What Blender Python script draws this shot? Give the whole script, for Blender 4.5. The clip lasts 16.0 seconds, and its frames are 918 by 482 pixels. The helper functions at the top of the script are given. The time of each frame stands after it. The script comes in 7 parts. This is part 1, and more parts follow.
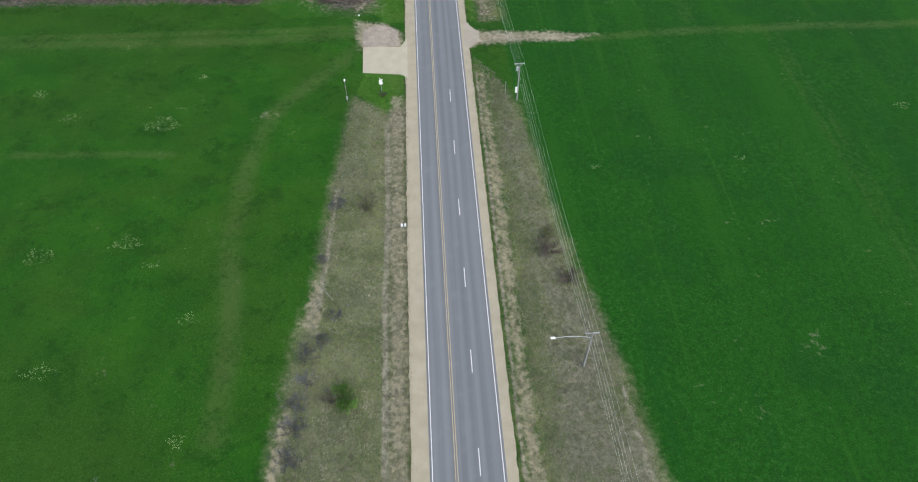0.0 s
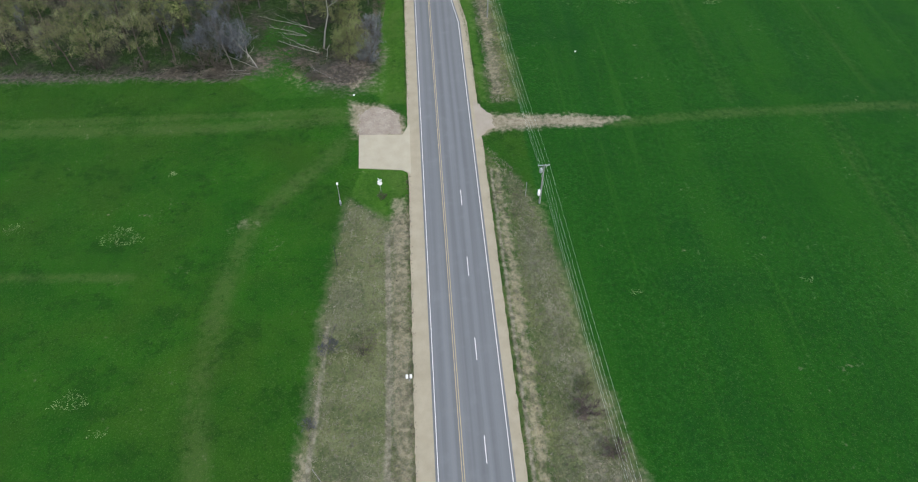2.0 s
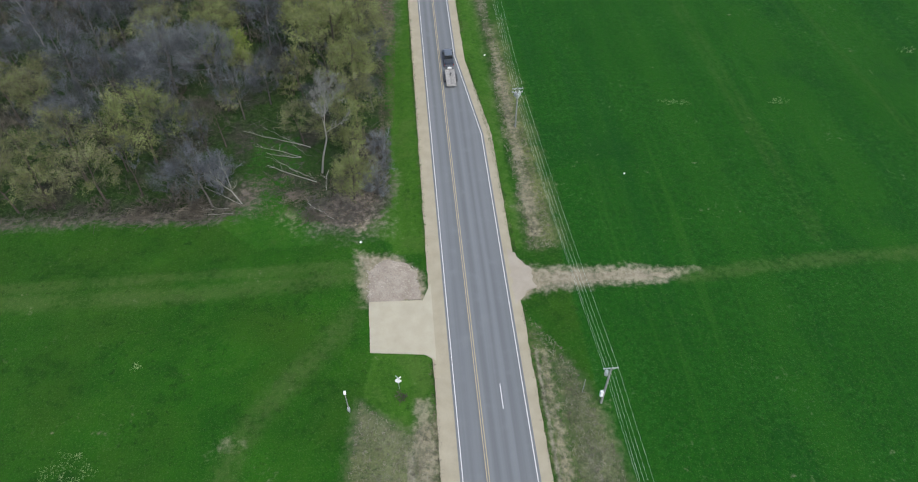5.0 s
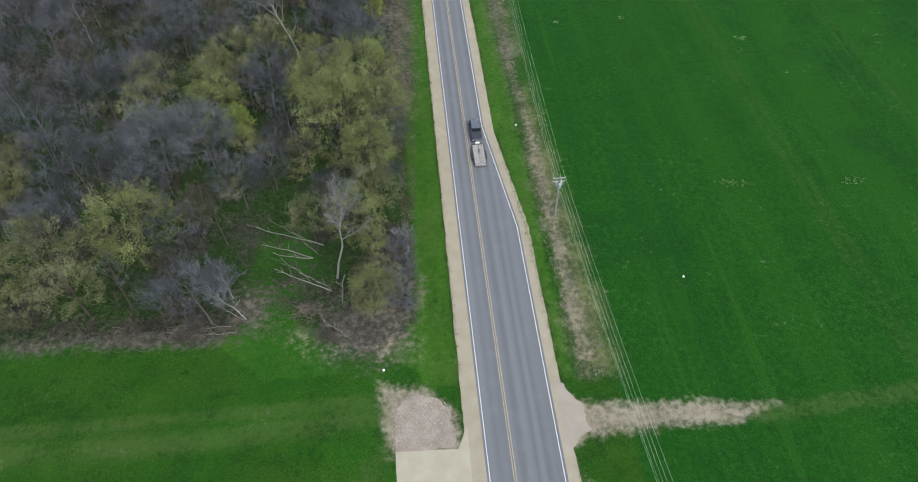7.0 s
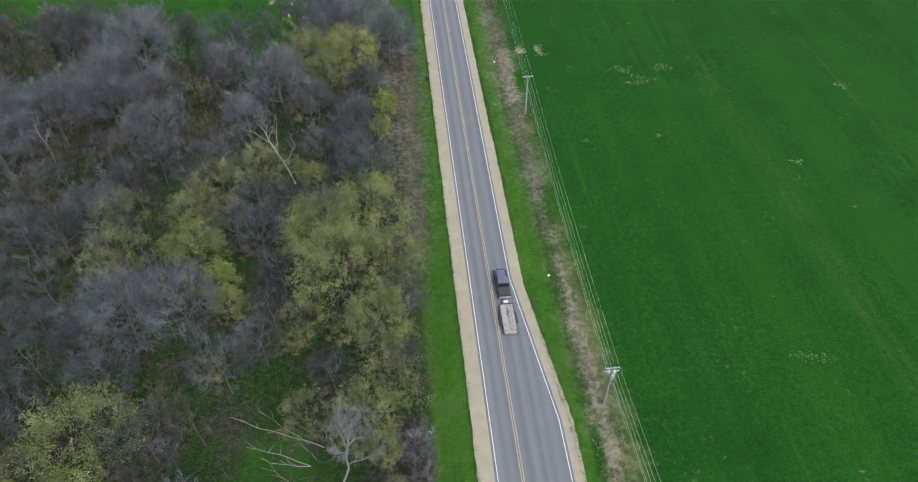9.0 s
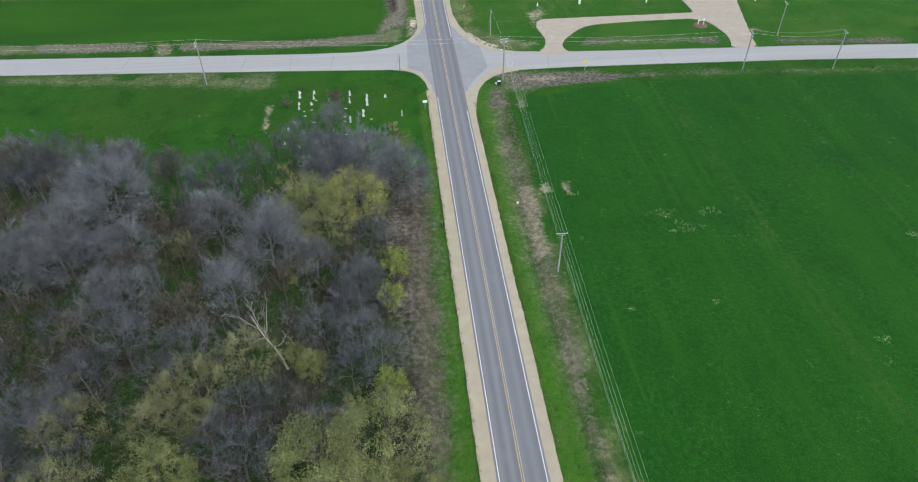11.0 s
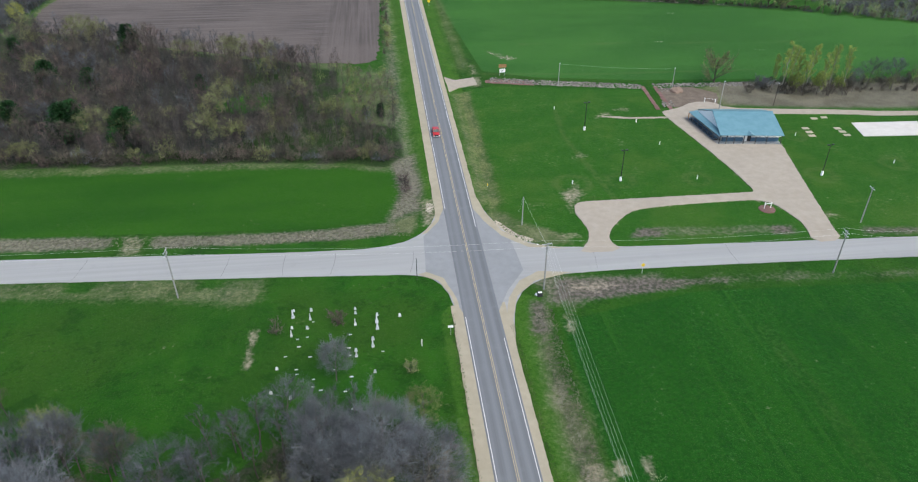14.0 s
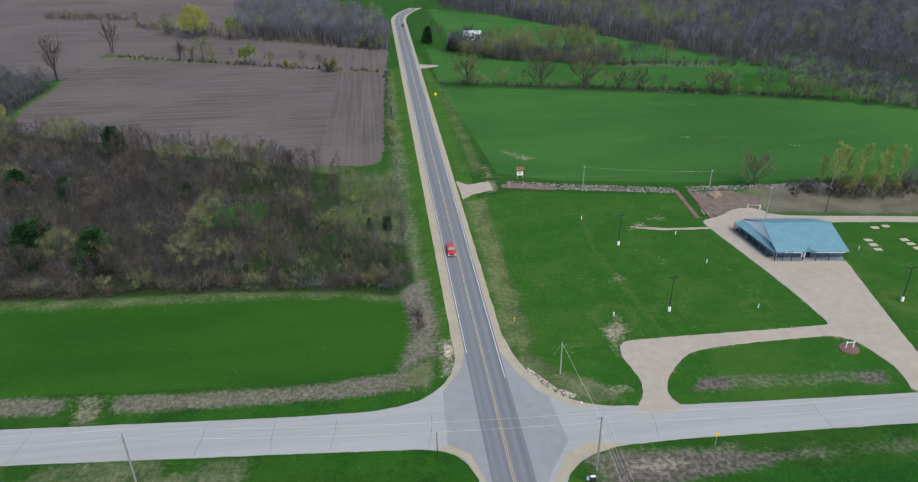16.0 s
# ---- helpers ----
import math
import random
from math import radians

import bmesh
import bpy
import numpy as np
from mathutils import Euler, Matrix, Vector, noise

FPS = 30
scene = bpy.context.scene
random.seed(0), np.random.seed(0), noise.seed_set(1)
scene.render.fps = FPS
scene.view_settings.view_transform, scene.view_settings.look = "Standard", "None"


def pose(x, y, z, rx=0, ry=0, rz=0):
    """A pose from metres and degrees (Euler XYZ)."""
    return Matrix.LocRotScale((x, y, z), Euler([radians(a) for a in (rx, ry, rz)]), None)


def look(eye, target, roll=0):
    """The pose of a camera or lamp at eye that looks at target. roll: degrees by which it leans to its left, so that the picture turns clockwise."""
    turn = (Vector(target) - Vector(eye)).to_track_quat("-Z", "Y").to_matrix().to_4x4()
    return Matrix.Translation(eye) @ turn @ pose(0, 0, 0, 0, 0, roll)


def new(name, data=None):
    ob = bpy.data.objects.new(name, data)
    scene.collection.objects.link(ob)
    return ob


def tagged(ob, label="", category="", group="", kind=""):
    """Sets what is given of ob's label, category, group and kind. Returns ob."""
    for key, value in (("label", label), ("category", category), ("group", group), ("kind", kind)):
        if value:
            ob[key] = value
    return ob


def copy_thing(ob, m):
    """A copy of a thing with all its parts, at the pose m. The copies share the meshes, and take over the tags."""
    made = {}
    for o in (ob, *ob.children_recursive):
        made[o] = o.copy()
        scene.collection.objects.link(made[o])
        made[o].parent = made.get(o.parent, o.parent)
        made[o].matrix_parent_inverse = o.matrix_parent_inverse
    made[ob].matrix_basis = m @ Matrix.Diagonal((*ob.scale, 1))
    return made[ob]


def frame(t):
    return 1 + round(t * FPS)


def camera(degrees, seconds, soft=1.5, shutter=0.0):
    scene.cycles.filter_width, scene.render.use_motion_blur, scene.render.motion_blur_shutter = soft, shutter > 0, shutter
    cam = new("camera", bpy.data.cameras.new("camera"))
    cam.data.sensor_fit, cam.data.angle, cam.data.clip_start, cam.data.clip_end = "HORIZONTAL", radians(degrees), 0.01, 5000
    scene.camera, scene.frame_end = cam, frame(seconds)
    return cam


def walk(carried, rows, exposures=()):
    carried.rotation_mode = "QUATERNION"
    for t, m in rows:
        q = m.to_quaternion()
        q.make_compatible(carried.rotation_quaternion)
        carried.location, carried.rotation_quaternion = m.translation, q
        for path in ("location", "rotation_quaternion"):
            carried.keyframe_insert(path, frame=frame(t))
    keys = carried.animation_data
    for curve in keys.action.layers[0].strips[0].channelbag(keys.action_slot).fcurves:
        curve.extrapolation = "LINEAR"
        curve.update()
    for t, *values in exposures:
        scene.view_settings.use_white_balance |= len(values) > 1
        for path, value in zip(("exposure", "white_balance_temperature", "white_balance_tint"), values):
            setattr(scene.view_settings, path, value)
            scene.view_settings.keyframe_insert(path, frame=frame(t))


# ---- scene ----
cam = camera(66.8, 16.0, 1.15)
PATH = [
    (0, (-1.64, -1.27, 90.70), (-0.908, 11.379, 75.225), -0.1),
    (0.5, (-1.91, 5.85, 90.00), (-1.153, 18.530, 74.556), 0.0),
    (1, (-2.34, 12.85, 89.00), (-1.525, 25.631, 73.636), 0.1),
    (1.5, (-2.74, 19.87, 87.88), (-1.870, 32.755, 72.607), 0.1),
    (2, (-3.01, 26.99, 86.80), (-2.119, 39.976, 71.613), 0.1),
    (2.5, (-3.12, 34.25, 86.02), (-2.244, 47.290, 70.866), 0.0),
    (3, (-3.39, 41.08, 85.70), (-2.469, 54.228, 70.655), 0.0),
    (3.5, (-4.03, 47.69, 85.69), (-3.033, 60.857, 70.672), 0.0),
    (4, (-4.77, 53.77, 85.72), (-3.719, 66.936, 70.705), -0.1),
    (6.5, (-7.99, 82.93, 86.25), (-7.108, 95.906, 71.062), -1.4),
    (7, (-8.56, 89.77, 86.24), (-7.689, 102.793, 71.083), -1.6),
    (7.5, (-9.13, 96.98, 86.19), (-8.227, 110.046, 71.075), -1.7),
    (8, (-9.77, 104.34, 86.13), (-8.796, 117.515, 71.108), -1.4),
    (8.5, (-10.48, 111.79, 86.09), (-9.404, 125.250, 71.331), -1.1),
    (9, (-11.21, 119.35, 86.03), (-10.012, 133.110, 71.565), -0.8),
    (9.5, (-11.87, 126.99, 85.95), (-10.559, 141.027, 71.768), -0.5),
    (10, (-12.48, 134.61, 85.89), (-11.083, 148.925, 71.992), -0.4),
    (12.5, (-14.92, 170.82, 86.07), (-13.181, 186.684, 74.010), 0.2),
    (13, (-15.37, 178.49, 86.07), (-13.581, 194.646, 74.419), 0.2),
    (13.5, (-15.84, 186.18, 86.00), (-13.992, 202.613, 74.752), 0.1),
    (14, (-16.31, 193.87, 85.90), (-14.428, 210.573, 75.070), -0.1),
    (14.5, (-16.74, 201.54, 85.80), (-14.807, 218.514, 75.402), -0.3),
    (15, (-17.13, 209.14, 85.72), (-15.156, 226.387, 75.777), -0.3),
    (15.5, (-17.52, 216.70, 85.66), (-15.508, 234.195, 76.185), -0.5),
    (16, (-17.77, 224.32, 85.63), (-15.749, 242.041, 76.575), -0.7),
]
walk(cam, [(t, look(eye, target, roll)) for t, eye, target, roll in PATH], [(0, 0.52, 6230, 5), (7.5, 0.54, 6220, 5), (10, 0.62, 6180, 6), (13, 0.62, 6200, 6), (14.5, 0.56, 6180, 6), (16, 0.43, 6150, 7)])

# ---- world, sun ----
world = bpy.data.worlds.new("overcast_sky")
scene.world = world
world.use_nodes = True
wn, wl = world.node_tree.nodes, world.node_tree.links
sky = wn.new("ShaderNodeTexSky")
sky.sky_type, sky.sun_disc = "NISHITA", False
SUN_EL, SUN_ROT = radians(52), radians(150)
sky.sun_elevation, sky.sun_rotation = SUN_EL, SUN_ROT
sky.air_density, sky.dust_density, sky.ozone_density = 1.0, 4.0, 1.0
wn["Background"].inputs["Strength"].default_value = 0.15
wl.new(sky.outputs[0], wn["Background"].inputs["Color"])
sun_data = bpy.data.lights.new("sun", "SUN")
sun_data.energy, sun_data.angle, sun_data.color = 1.4, radians(25), (1.0, 0.96, 0.9)
sun = new("sun", sun_data)
sun.matrix_world = look((math.sin(SUN_ROT) * math.cos(SUN_EL) * 100, math.cos(SUN_ROT) * math.cos(SUN_EL) * 100, math.sin(SUN_EL) * 100), (0, 0, 0))

# ---- materials ----
class Tree:
    """Small helper round a node material."""

    def __init__(self, name, rough=0.9, spec=0.3, metal=0.0):
        self.mat = bpy.data.materials.new(name)
        self.mat.use_nodes = True
        self.n, self.l = self.mat.node_tree.nodes, self.mat.node_tree.links
        self.bsdf = self.n["Principled BSDF"]
        self.bsdf.inputs["Roughness"].default_value = rough
        self.bsdf.inputs["Specular IOR Level"].default_value = spec
        self.bsdf.inputs["Metallic"].default_value = metal
        self.geo = self.n.new("ShaderNodeNewGeometry")

    def put(self, socket, value):
        if hasattr(value, "links"):
            self.l.new(value, socket)
        elif isinstance(value, tuple) and len(value) == 3 and socket.type == "RGBA":
            socket.default_value = (*value, 1)
        else:
            socket.default_value = value

    def noise(self, scale, detail=4.0, stretch=(1, 1, 1), rough=0.6, coord=None):
        m = self.n.new("ShaderNodeMapping")
        m.inputs["Scale"].default_value = tuple(scale * s for s in stretch)
        self.l.new(coord if coord is not None else self.geo.outputs["Position"], m.inputs["Vector"])
        t = self.n.new("ShaderNodeTexNoise")
        t.inputs["Scale"].default_value, t.inputs["Detail"].default_value, t.inputs["Roughness"].default_value = 1.0, detail, rough
        self.l.new(m.outputs[0], t.inputs["Vector"])
        return t.outputs["Fac"]

    def ramp(self, value, lo, hi, a=0.0, b=1.0):
        r = self.n.new("ShaderNodeMapRange")
        r.interpolation_type = "SMOOTHSTEP"
        for k, v in zip(("Value", "From Min", "From Max", "To Min", "To Max"), (value, lo, hi, a, b)):
            self.put(r.inputs[k], v)
        return r.outputs[0]

    def math(self, op, a, b=0.0):
        m = self.n.new("ShaderNodeMath")
        m.operation = op
        self.put(m.inputs[0], a), self.put(m.inputs[1], b)
        return m.outputs[0]

    def mix(self, fac, a, b):
        m = self.n.new("ShaderNodeMix")
        m.data_type = "RGBA"
        self.put(m.inputs[0], fac), self.put(m.inputs[6], a), self.put(m.inputs[7], b)
        return m.outputs[2]

    def attr(self, name):
        a = self.n.new("ShaderNodeAttribute")
        a.attribute_name = name
        return a.outputs["Fac"]

    def random(self):
        return self.n.new("ShaderNodeObjectInfo").outputs["Random"]

    def done(self, colour, bump=None, strength=0.3, dist=0.05):
        self.put(self.bsdf.inputs["Base Color"], colour)
        if bump is not None:
            b = self.n.new("ShaderNodeBump")
            b.inputs["Strength"].default_value, b.inputs["Distance"].default_value = strength, dist
            self.l.new(bump, b.inputs["Height"])
            self.l.new(b.outputs[0], self.bsdf.inputs["Normal"])
        return self.mat


def simple(name, a, b, scale=3.0, rough=0.7, spec=0.3, metal=0.0, bump=0.2, dist=0.02):
    """Two close tones broken up by grain and by larger stains."""
    t = Tree(name, rough, spec, metal)
    fine, large = t.noise(scale * 6), t.noise(scale * 0.7)
    f = t.math("MULTIPLY_ADD", fine, 0.5)
    t.l.new(t.math("MULTIPLY", large, 0.5), f.node.inputs[2])
    return t.done(t.mix(t.ramp(f, 0.3, 0.7), a, b), fine, bump, dist)


def ground_material():
    t = Tree("grass_and_soil", 0.95, 0.15)
    big, mid, fine, grain = t.noise(0.018, 3), t.noise(0.13, 4), t.noise(1.1, 5), t.noise(5.0, 3)
    pos = t.n.new("ShaderNodeSeparateXYZ")
    t.l.new(t.geo.outputs["Position"], pos.inputs[0])

    def mask(name, amp=1.8, soft=0.16, by=None):
        v = t.math("MULTIPLY_ADD", by if by is not None else mid2, amp)
        t.put(v.node.inputs[2], t.math("SUBTRACT", t.attr(name), amp * 0.5))
        return t.ramp(v, 0.5 - soft, 0.5 + soft)

    mid2 = t.math("MULTIPLY_ADD", fine, 0.55)
    t.put(mid2.node.inputs[2], t.math("MULTIPLY", mid, 0.45))
    # pasture
    broad, lump = t.noise(0.045, 4), t.noise(1.9, 4, rough=0.7)
    col = t.mix(t.ramp(mid, 0.33, 0.70), (0.0109, 0.0641, 0.0027), (0.0190, 0.0892, 0.0037))
    col = t.mix(t.ramp(broad, 0.40, 0.66), col, t.mix(0.6, col, (0.0292, 0.0746, 0.0060)))
    col = t.mix(t.ramp(big, 0.38, 0.65), col, t.mix(0.5, col, (0.0178, 0.0600, 0.0053)))
    weeds = t.noise(0.55, 5, rough=0.75)
    col = t.mix(t.ramp(weeds, 0.63, 0.76, 0, 0.6), col, (0.0470, 0.0956, 0.0182))
    col = t.mix(t.ramp(weeds, 0.42, 0.30, 0, 0.55), col, (0.0064, 0.0340, 0.0024))
    clod = t.math("MULTIPLY", t.ramp(t.noise(0.06, 3), 0.40, 0.60), t.ramp(t.noise(0.75, 5, rough=0.8), 0.44, 0.33, 0, 0.75))
    col = t.mix(clod, col, (0.0055, 0.0316, 0.0025))
    bright = t.math("MULTIPLY", t.ramp(t.noise(0.05, 3, (1.3, 0.8, 1)), 0.46, 0.64), t.ramp(t.noise(1.3, 5, rough=0.8), 0.54, 0.66, 0, 0.6))
    col = t.mix(bright, col, (0.0414, 0.0977, 0.0118))
    patch = t.noise(0.11, 5, rough=0.78)
    col = t.mix(t.ramp(patch, 0.49, 0.36, 0, 0.6), col, (0.0062, 0.0390, 0.0020))
    col = t.mix(t.ramp(patch, 0.55, 0.68, 0, 0.5), col, (0.0300, 0.0960, 0.0070))
    # sown crop with drill rows and clumps
    rows_ = t.noise(0.35, 3, (1, 0.03, 1))
    crop = t.mix(t.ramp(t.math("ADD", t.math("MULTIPLY", mid2, 0.6), t.math("MULTIPLY", lump, 0.4)), 0.38, 0.62), (0.0067, 0.0518, 0.0027), (0.0106, 0.0714, 0.0035))
    crop = t.mix(t.ramp(rows_, 0.58, 0.70, 0, 0.6), crop, (0.0198, 0.0856, 0.0066))
    crop = t.mix(t.ramp(t.noise(0.45, 5, rough=0.8), 0.63, 0.75, 0, 0.5), crop, (0.0198, 0.0958, 0.0097))
    swath = t.noise(0.075, 3, (1, 0.05, 1))
    crop = t.mix(t.ramp(swath, 0.50, 0.60, 0, 0.6), crop, (0.0143, 0.0781, 0.0041))
    crop = t.mix(t.ramp(swath, 0.46, 0.36, 0, 0.55), crop, (0.0049, 0.0498, 0.0045))
    crop = t.mix(t.ramp(t.noise(0.035, 4), 0.54, 0.66, 0, 0.5), crop, (0.0049, 0.0458, 0.0045))
    clump_ = t.math("MULTIPLY", t.ramp(t.noise(0.05, 3), 0.42, 0.60, 0.2, 1.0), t.ramp(t.noise(1.1, 5, rough=0.8), 0.50, 0.62, 0, 0.8))
    crop = t.mix(clump_, crop, (0.0169, 0.0839, 0.0090))
    gap_ = t.math("MULTIPLY", t.ramp(t.noise(0.07, 3), 0.40, 0.62, 0.1, 1.0), t.ramp(t.noise(0.8, 5, rough=0.8), 0.46, 0.34, 0, 0.6))
    crop = t.mix(gap_, crop, (0.0032, 0.0364, 0.0032))
    col = t.mix(mask("crop", 0.6), col, crop)
    # mown grass
    lawn = t.mix(t.ramp(mid2, 0.33, 0.67), (0.0165, 0.0752, 0.0051), (0.0265, 0.0983, 0.0066))
    lawn = t.mix(t.ramp(t.noise(0.25, 4), 0.56, 0.70, 0, 0.5), lawn, (0.0439, 0.0955, 0.0136))
    lawn = t.mix(t.ramp(broad, 0.48, 0.64, 0, 0.6), lawn, (0.0460, 0.1066, 0.0117))
    col = t.mix(mask("lawn", 1.0), col, lawn)
    strip = t.mix(t.ramp(mid2, 0.32, 0.66), (0.0250, 0.082, 0.0062), (0.0430, 0.116, 0.0100))
    strip = t.mix(t.ramp(t.noise(0.16, 4), 0.48, 0.66, 0, 0.6), strip, (0.062, 0.118, 0.020))
    strip = t.mix(t.ramp(weeds, 0.44, 0.30, 0, 0.6), strip, (0.012, 0.044, 0.005))
    col = t.mix(mask("strip", 0.9), col, strip)
    # far pastures: distance haze put into a paler, bluer grass tone
    hazed_down = t.mix(t.ramp(t.noise(0.03, 4, (0.4, 1, 1)), 0.36, 0.66), (0.0248, 0.0930, 0.0145), (0.0380, 0.1205, 0.0200))
    col = t.mix(mask("hazed_down", 0.5), col, hazed_down)
    hay = t.mix(t.ramp(t.noise(0.06, 4, (0.25, 1, 1)), 0.36, 0.66), (0.0139, 0.0669, 0.0027), (0.0223, 0.0858, 0.0037))
    col = t.mix(mask("hay", 0.5), col, hay)
    # dry grass of the verges
    dry = t.mix(t.ramp(mid, 0.38, 0.64), (0.0843, 0.1058, 0.0430), (0.1359, 0.1512, 0.0740))
    dry = t.mix(t.ramp(t.noise(0.09, 3), 0.45, 0.62, 0, 0.45), dry, (0.0998, 0.1058, 0.0740))
    heather = t.mix(t.ramp(fine, 0.38, 0.64), (0.1049, 0.0932, 0.0808), (0.1978, 0.1756, 0.1531))
    dry = t.mix(t.math("MULTIPLY", mask("mauve", 1.8, 0.3), 0.75), dry, heather)
    dry = t.mix(t.ramp(fine, 0.54, 0.70, 0, 0.6), dry, (0.1849, 0.1764, 0.1032))
    dry = t.mix(t.math("MULTIPLY", t.attr("olive"), t.ramp(mid, 0.35, 0.62, 0.15, 0.7)), dry, t.mix(t.ramp(t.noise(1.1, 5, (1.4, 0.4, 1), rough=0.8), 0.38, 0.62), (0.0903, 0.1176, 0.0258), (0.1849, 0.1974, 0.0731)))
    dry = t.mix(t.ramp(fine, 0.46, 0.32, 0, 0.35), dry, (0.0516, 0.0571, 0.0292))
    dry = t.mix(t.ramp(t.noise(0.2, 3), 0.6, 0.7, 0, 0.6), dry, (0.0620, 0.0880, 0.0330))
    blades = t.noise(2.4, 6, (1.6, 0.55, 1), rough=0.85)
    dry = t.mix(t.ramp(blades, 0.54, 0.68, 0, 0.75), dry, (0.2236, 0.2058, 0.1505))
    dry = t.mix(t.ramp(blades, 0.46, 0.33, 0, 0.7), dry, (0.0430, 0.0470, 0.0241))
    dry = t.mix(t.ramp(t.noise(0.7, 5, rough=0.7), 0.55, 0.66, 0, 0.6), dry, (0.0640, 0.0900, 0.0340))
    col = t.mix(mask("dry", 1.5, 0.36), col, dry)
    # pale matted straw
    straw = t.mix(t.ramp(fine, 0.4, 0.6), (0.20, 0.175, 0.125), (0.33, 0.29, 0.21))
    col = t.mix(t.math("MULTIPLY", mask("straw", 2.0, 0.3), 0.7), col, straw)
    pale = t.mix(t.ramp(fine, 0.4, 0.62), (0.155, 0.145, 0.105), (0.29, 0.27, 0.21))
    col = t.mix(t.math("MULTIPLY", mask("line", 0.9, 0.25), 0.9), col, pale)
    # leaf litter with green undergrowth, darkened to stand in for tree shade
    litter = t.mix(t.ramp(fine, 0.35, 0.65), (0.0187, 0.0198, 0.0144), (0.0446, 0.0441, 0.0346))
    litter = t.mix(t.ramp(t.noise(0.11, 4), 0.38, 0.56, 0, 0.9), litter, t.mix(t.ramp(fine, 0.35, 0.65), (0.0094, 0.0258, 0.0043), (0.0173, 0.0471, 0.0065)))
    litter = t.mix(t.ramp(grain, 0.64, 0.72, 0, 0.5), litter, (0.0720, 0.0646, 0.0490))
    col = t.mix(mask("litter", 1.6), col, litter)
    brown = t.mix(t.ramp(fine, 0.4, 0.62), (0.074, 0.063, 0.056), (0.146, 0.126, 0.112))
    col = t.mix(mask("leaves", 1.6, 0.36), col, brown)
    # nearly black floor: shade under dense woods and hedges put into the colour
    shaded = t.mix(t.ramp(fine, 0.4, 0.62), (0.018, 0.020, 0.018), (0.044, 0.046, 0.044))
    col = t.mix(mask("far_floor", 1.2), col, shaded)
    # bare dirt
    dirt = t.mix(t.ramp(mid2, 0.36, 0.62), (0.20, 0.17, 0.125), (0.36, 0.31, 0.24))
    col = t.mix(t.math("MULTIPLY", mask("dirt", 1.7, 0.32), 0.85), col, dirt)
    soil = t.mix(t.ramp(mid, 0.35, 0.65), (0.105, 0.096, 0.074), (0.150, 0.136, 0.106))
    col = t.mix(t.math("MULTIPLY", mask("soil", 1.0, 0.3), 0.95), col, soil)
    col = t.mix(t.ramp(lump, 0.46, 0.31, 0, 0.38), col, (0.006, 0.034, 0.003))
    worn = t.math("MULTIPLY", t.attr("track"), t.ramp(mid2, 0.36, 0.6, 0.35, 1.0))
    col = t.mix(t.ramp(worn, 0.08, 0.95, 0, 0.36), col, (0.082, 0.118, 0.034))
    rough_ = t.math("MAXIMUM", t.math("MAXIMUM", t.attr("dry"), t.attr("litter")), t.math("MAXIMUM", t.attr("straw"), 0.42))
    tuft_ = t.noise(2.7, 6, rough=0.85)
    col = t.mix(t.math("MULTIPLY", rough_, t.ramp(grain, 0.54, 0.68, 0, 0.36)), col, t.mix(0.55, col, (0.30, 0.36, 0.16)))
    col = t.mix(t.math("MULTIPLY", rough_, t.ramp(tuft_, 0.56, 0.70, 0, 0.4)), col, t.mix(0.5, col, (0.22, 0.26, 0.11)))
    col = t.mix(t.math("MULTIPLY", rough_, t.ramp(tuft_, 0.45, 0.32, 0, 0.6)), col, t.mix(0.6, col, (0.006, 0.016, 0.003)))
    col = t.mix(t.math("MULTIPLY", rough_, t.ramp(grain, 0.46, 0.32, 0, 0.45)), col, t.mix(0.6, col, (0.004, 0.012, 0.002)))
    h = t.math("ADD", t.math("MULTIPLY", lump, 0.9), t.math("MULTIPLY", grain, 0.3))
    return t.done(col, h, 0.75, 0.45)


def gravel_material(name, a, b, spots=0.5):
    t = Tree(name, 0.95, 0.2)
    fine, mid, big = t.noise(9, 5, rough=0.8), t.noise(0.5, 4), t.noise(0.12, 3)
    c = t.mix(t.ramp(mid, 0.25, 0.75), a, b)
    c = t.mix(t.ramp(fine, 0.5, 0.66, 0, spots), c, tuple(0.62 * v for v in a))
    c = t.mix(t.ramp(big, 0.45, 0.65, 0, 0.2), c, tuple(0.82 * v for v in a))
    return t.done(c, fine, 0.6, 0.05)


def chip_seal_material(name, a, b):
    """Pale chippings, brushed lighter and darker along the way that the wheels run."""
    t = Tree(name, 0.92, 0.2)
    fine, streak, wide, mid = t.noise(11, 4, rough=0.8), t.noise(0.8, 4, (0.02, 1, 1)), t.noise(0.25, 2, (0.04, 1, 1)), t.noise(0.3, 4)
    c = t.mix(t.ramp(streak, 0.30, 0.70), a, b)
    c = t.mix(t.ramp(wide, 0.50, 0.66, 0, 0.5), c, tuple(1.10 * v for v in b))
    c = t.mix(t.ramp(mid, 0.58, 0.72, 0, 0.25), c, tuple(0.86 * v for v in a))
    c = t.mix(t.ramp(fine, 0.52, 0.68, 0, 0.2), c, tuple(0.7 * v for v in a))
    return t.done(c, fine, 0.4, 0.02)


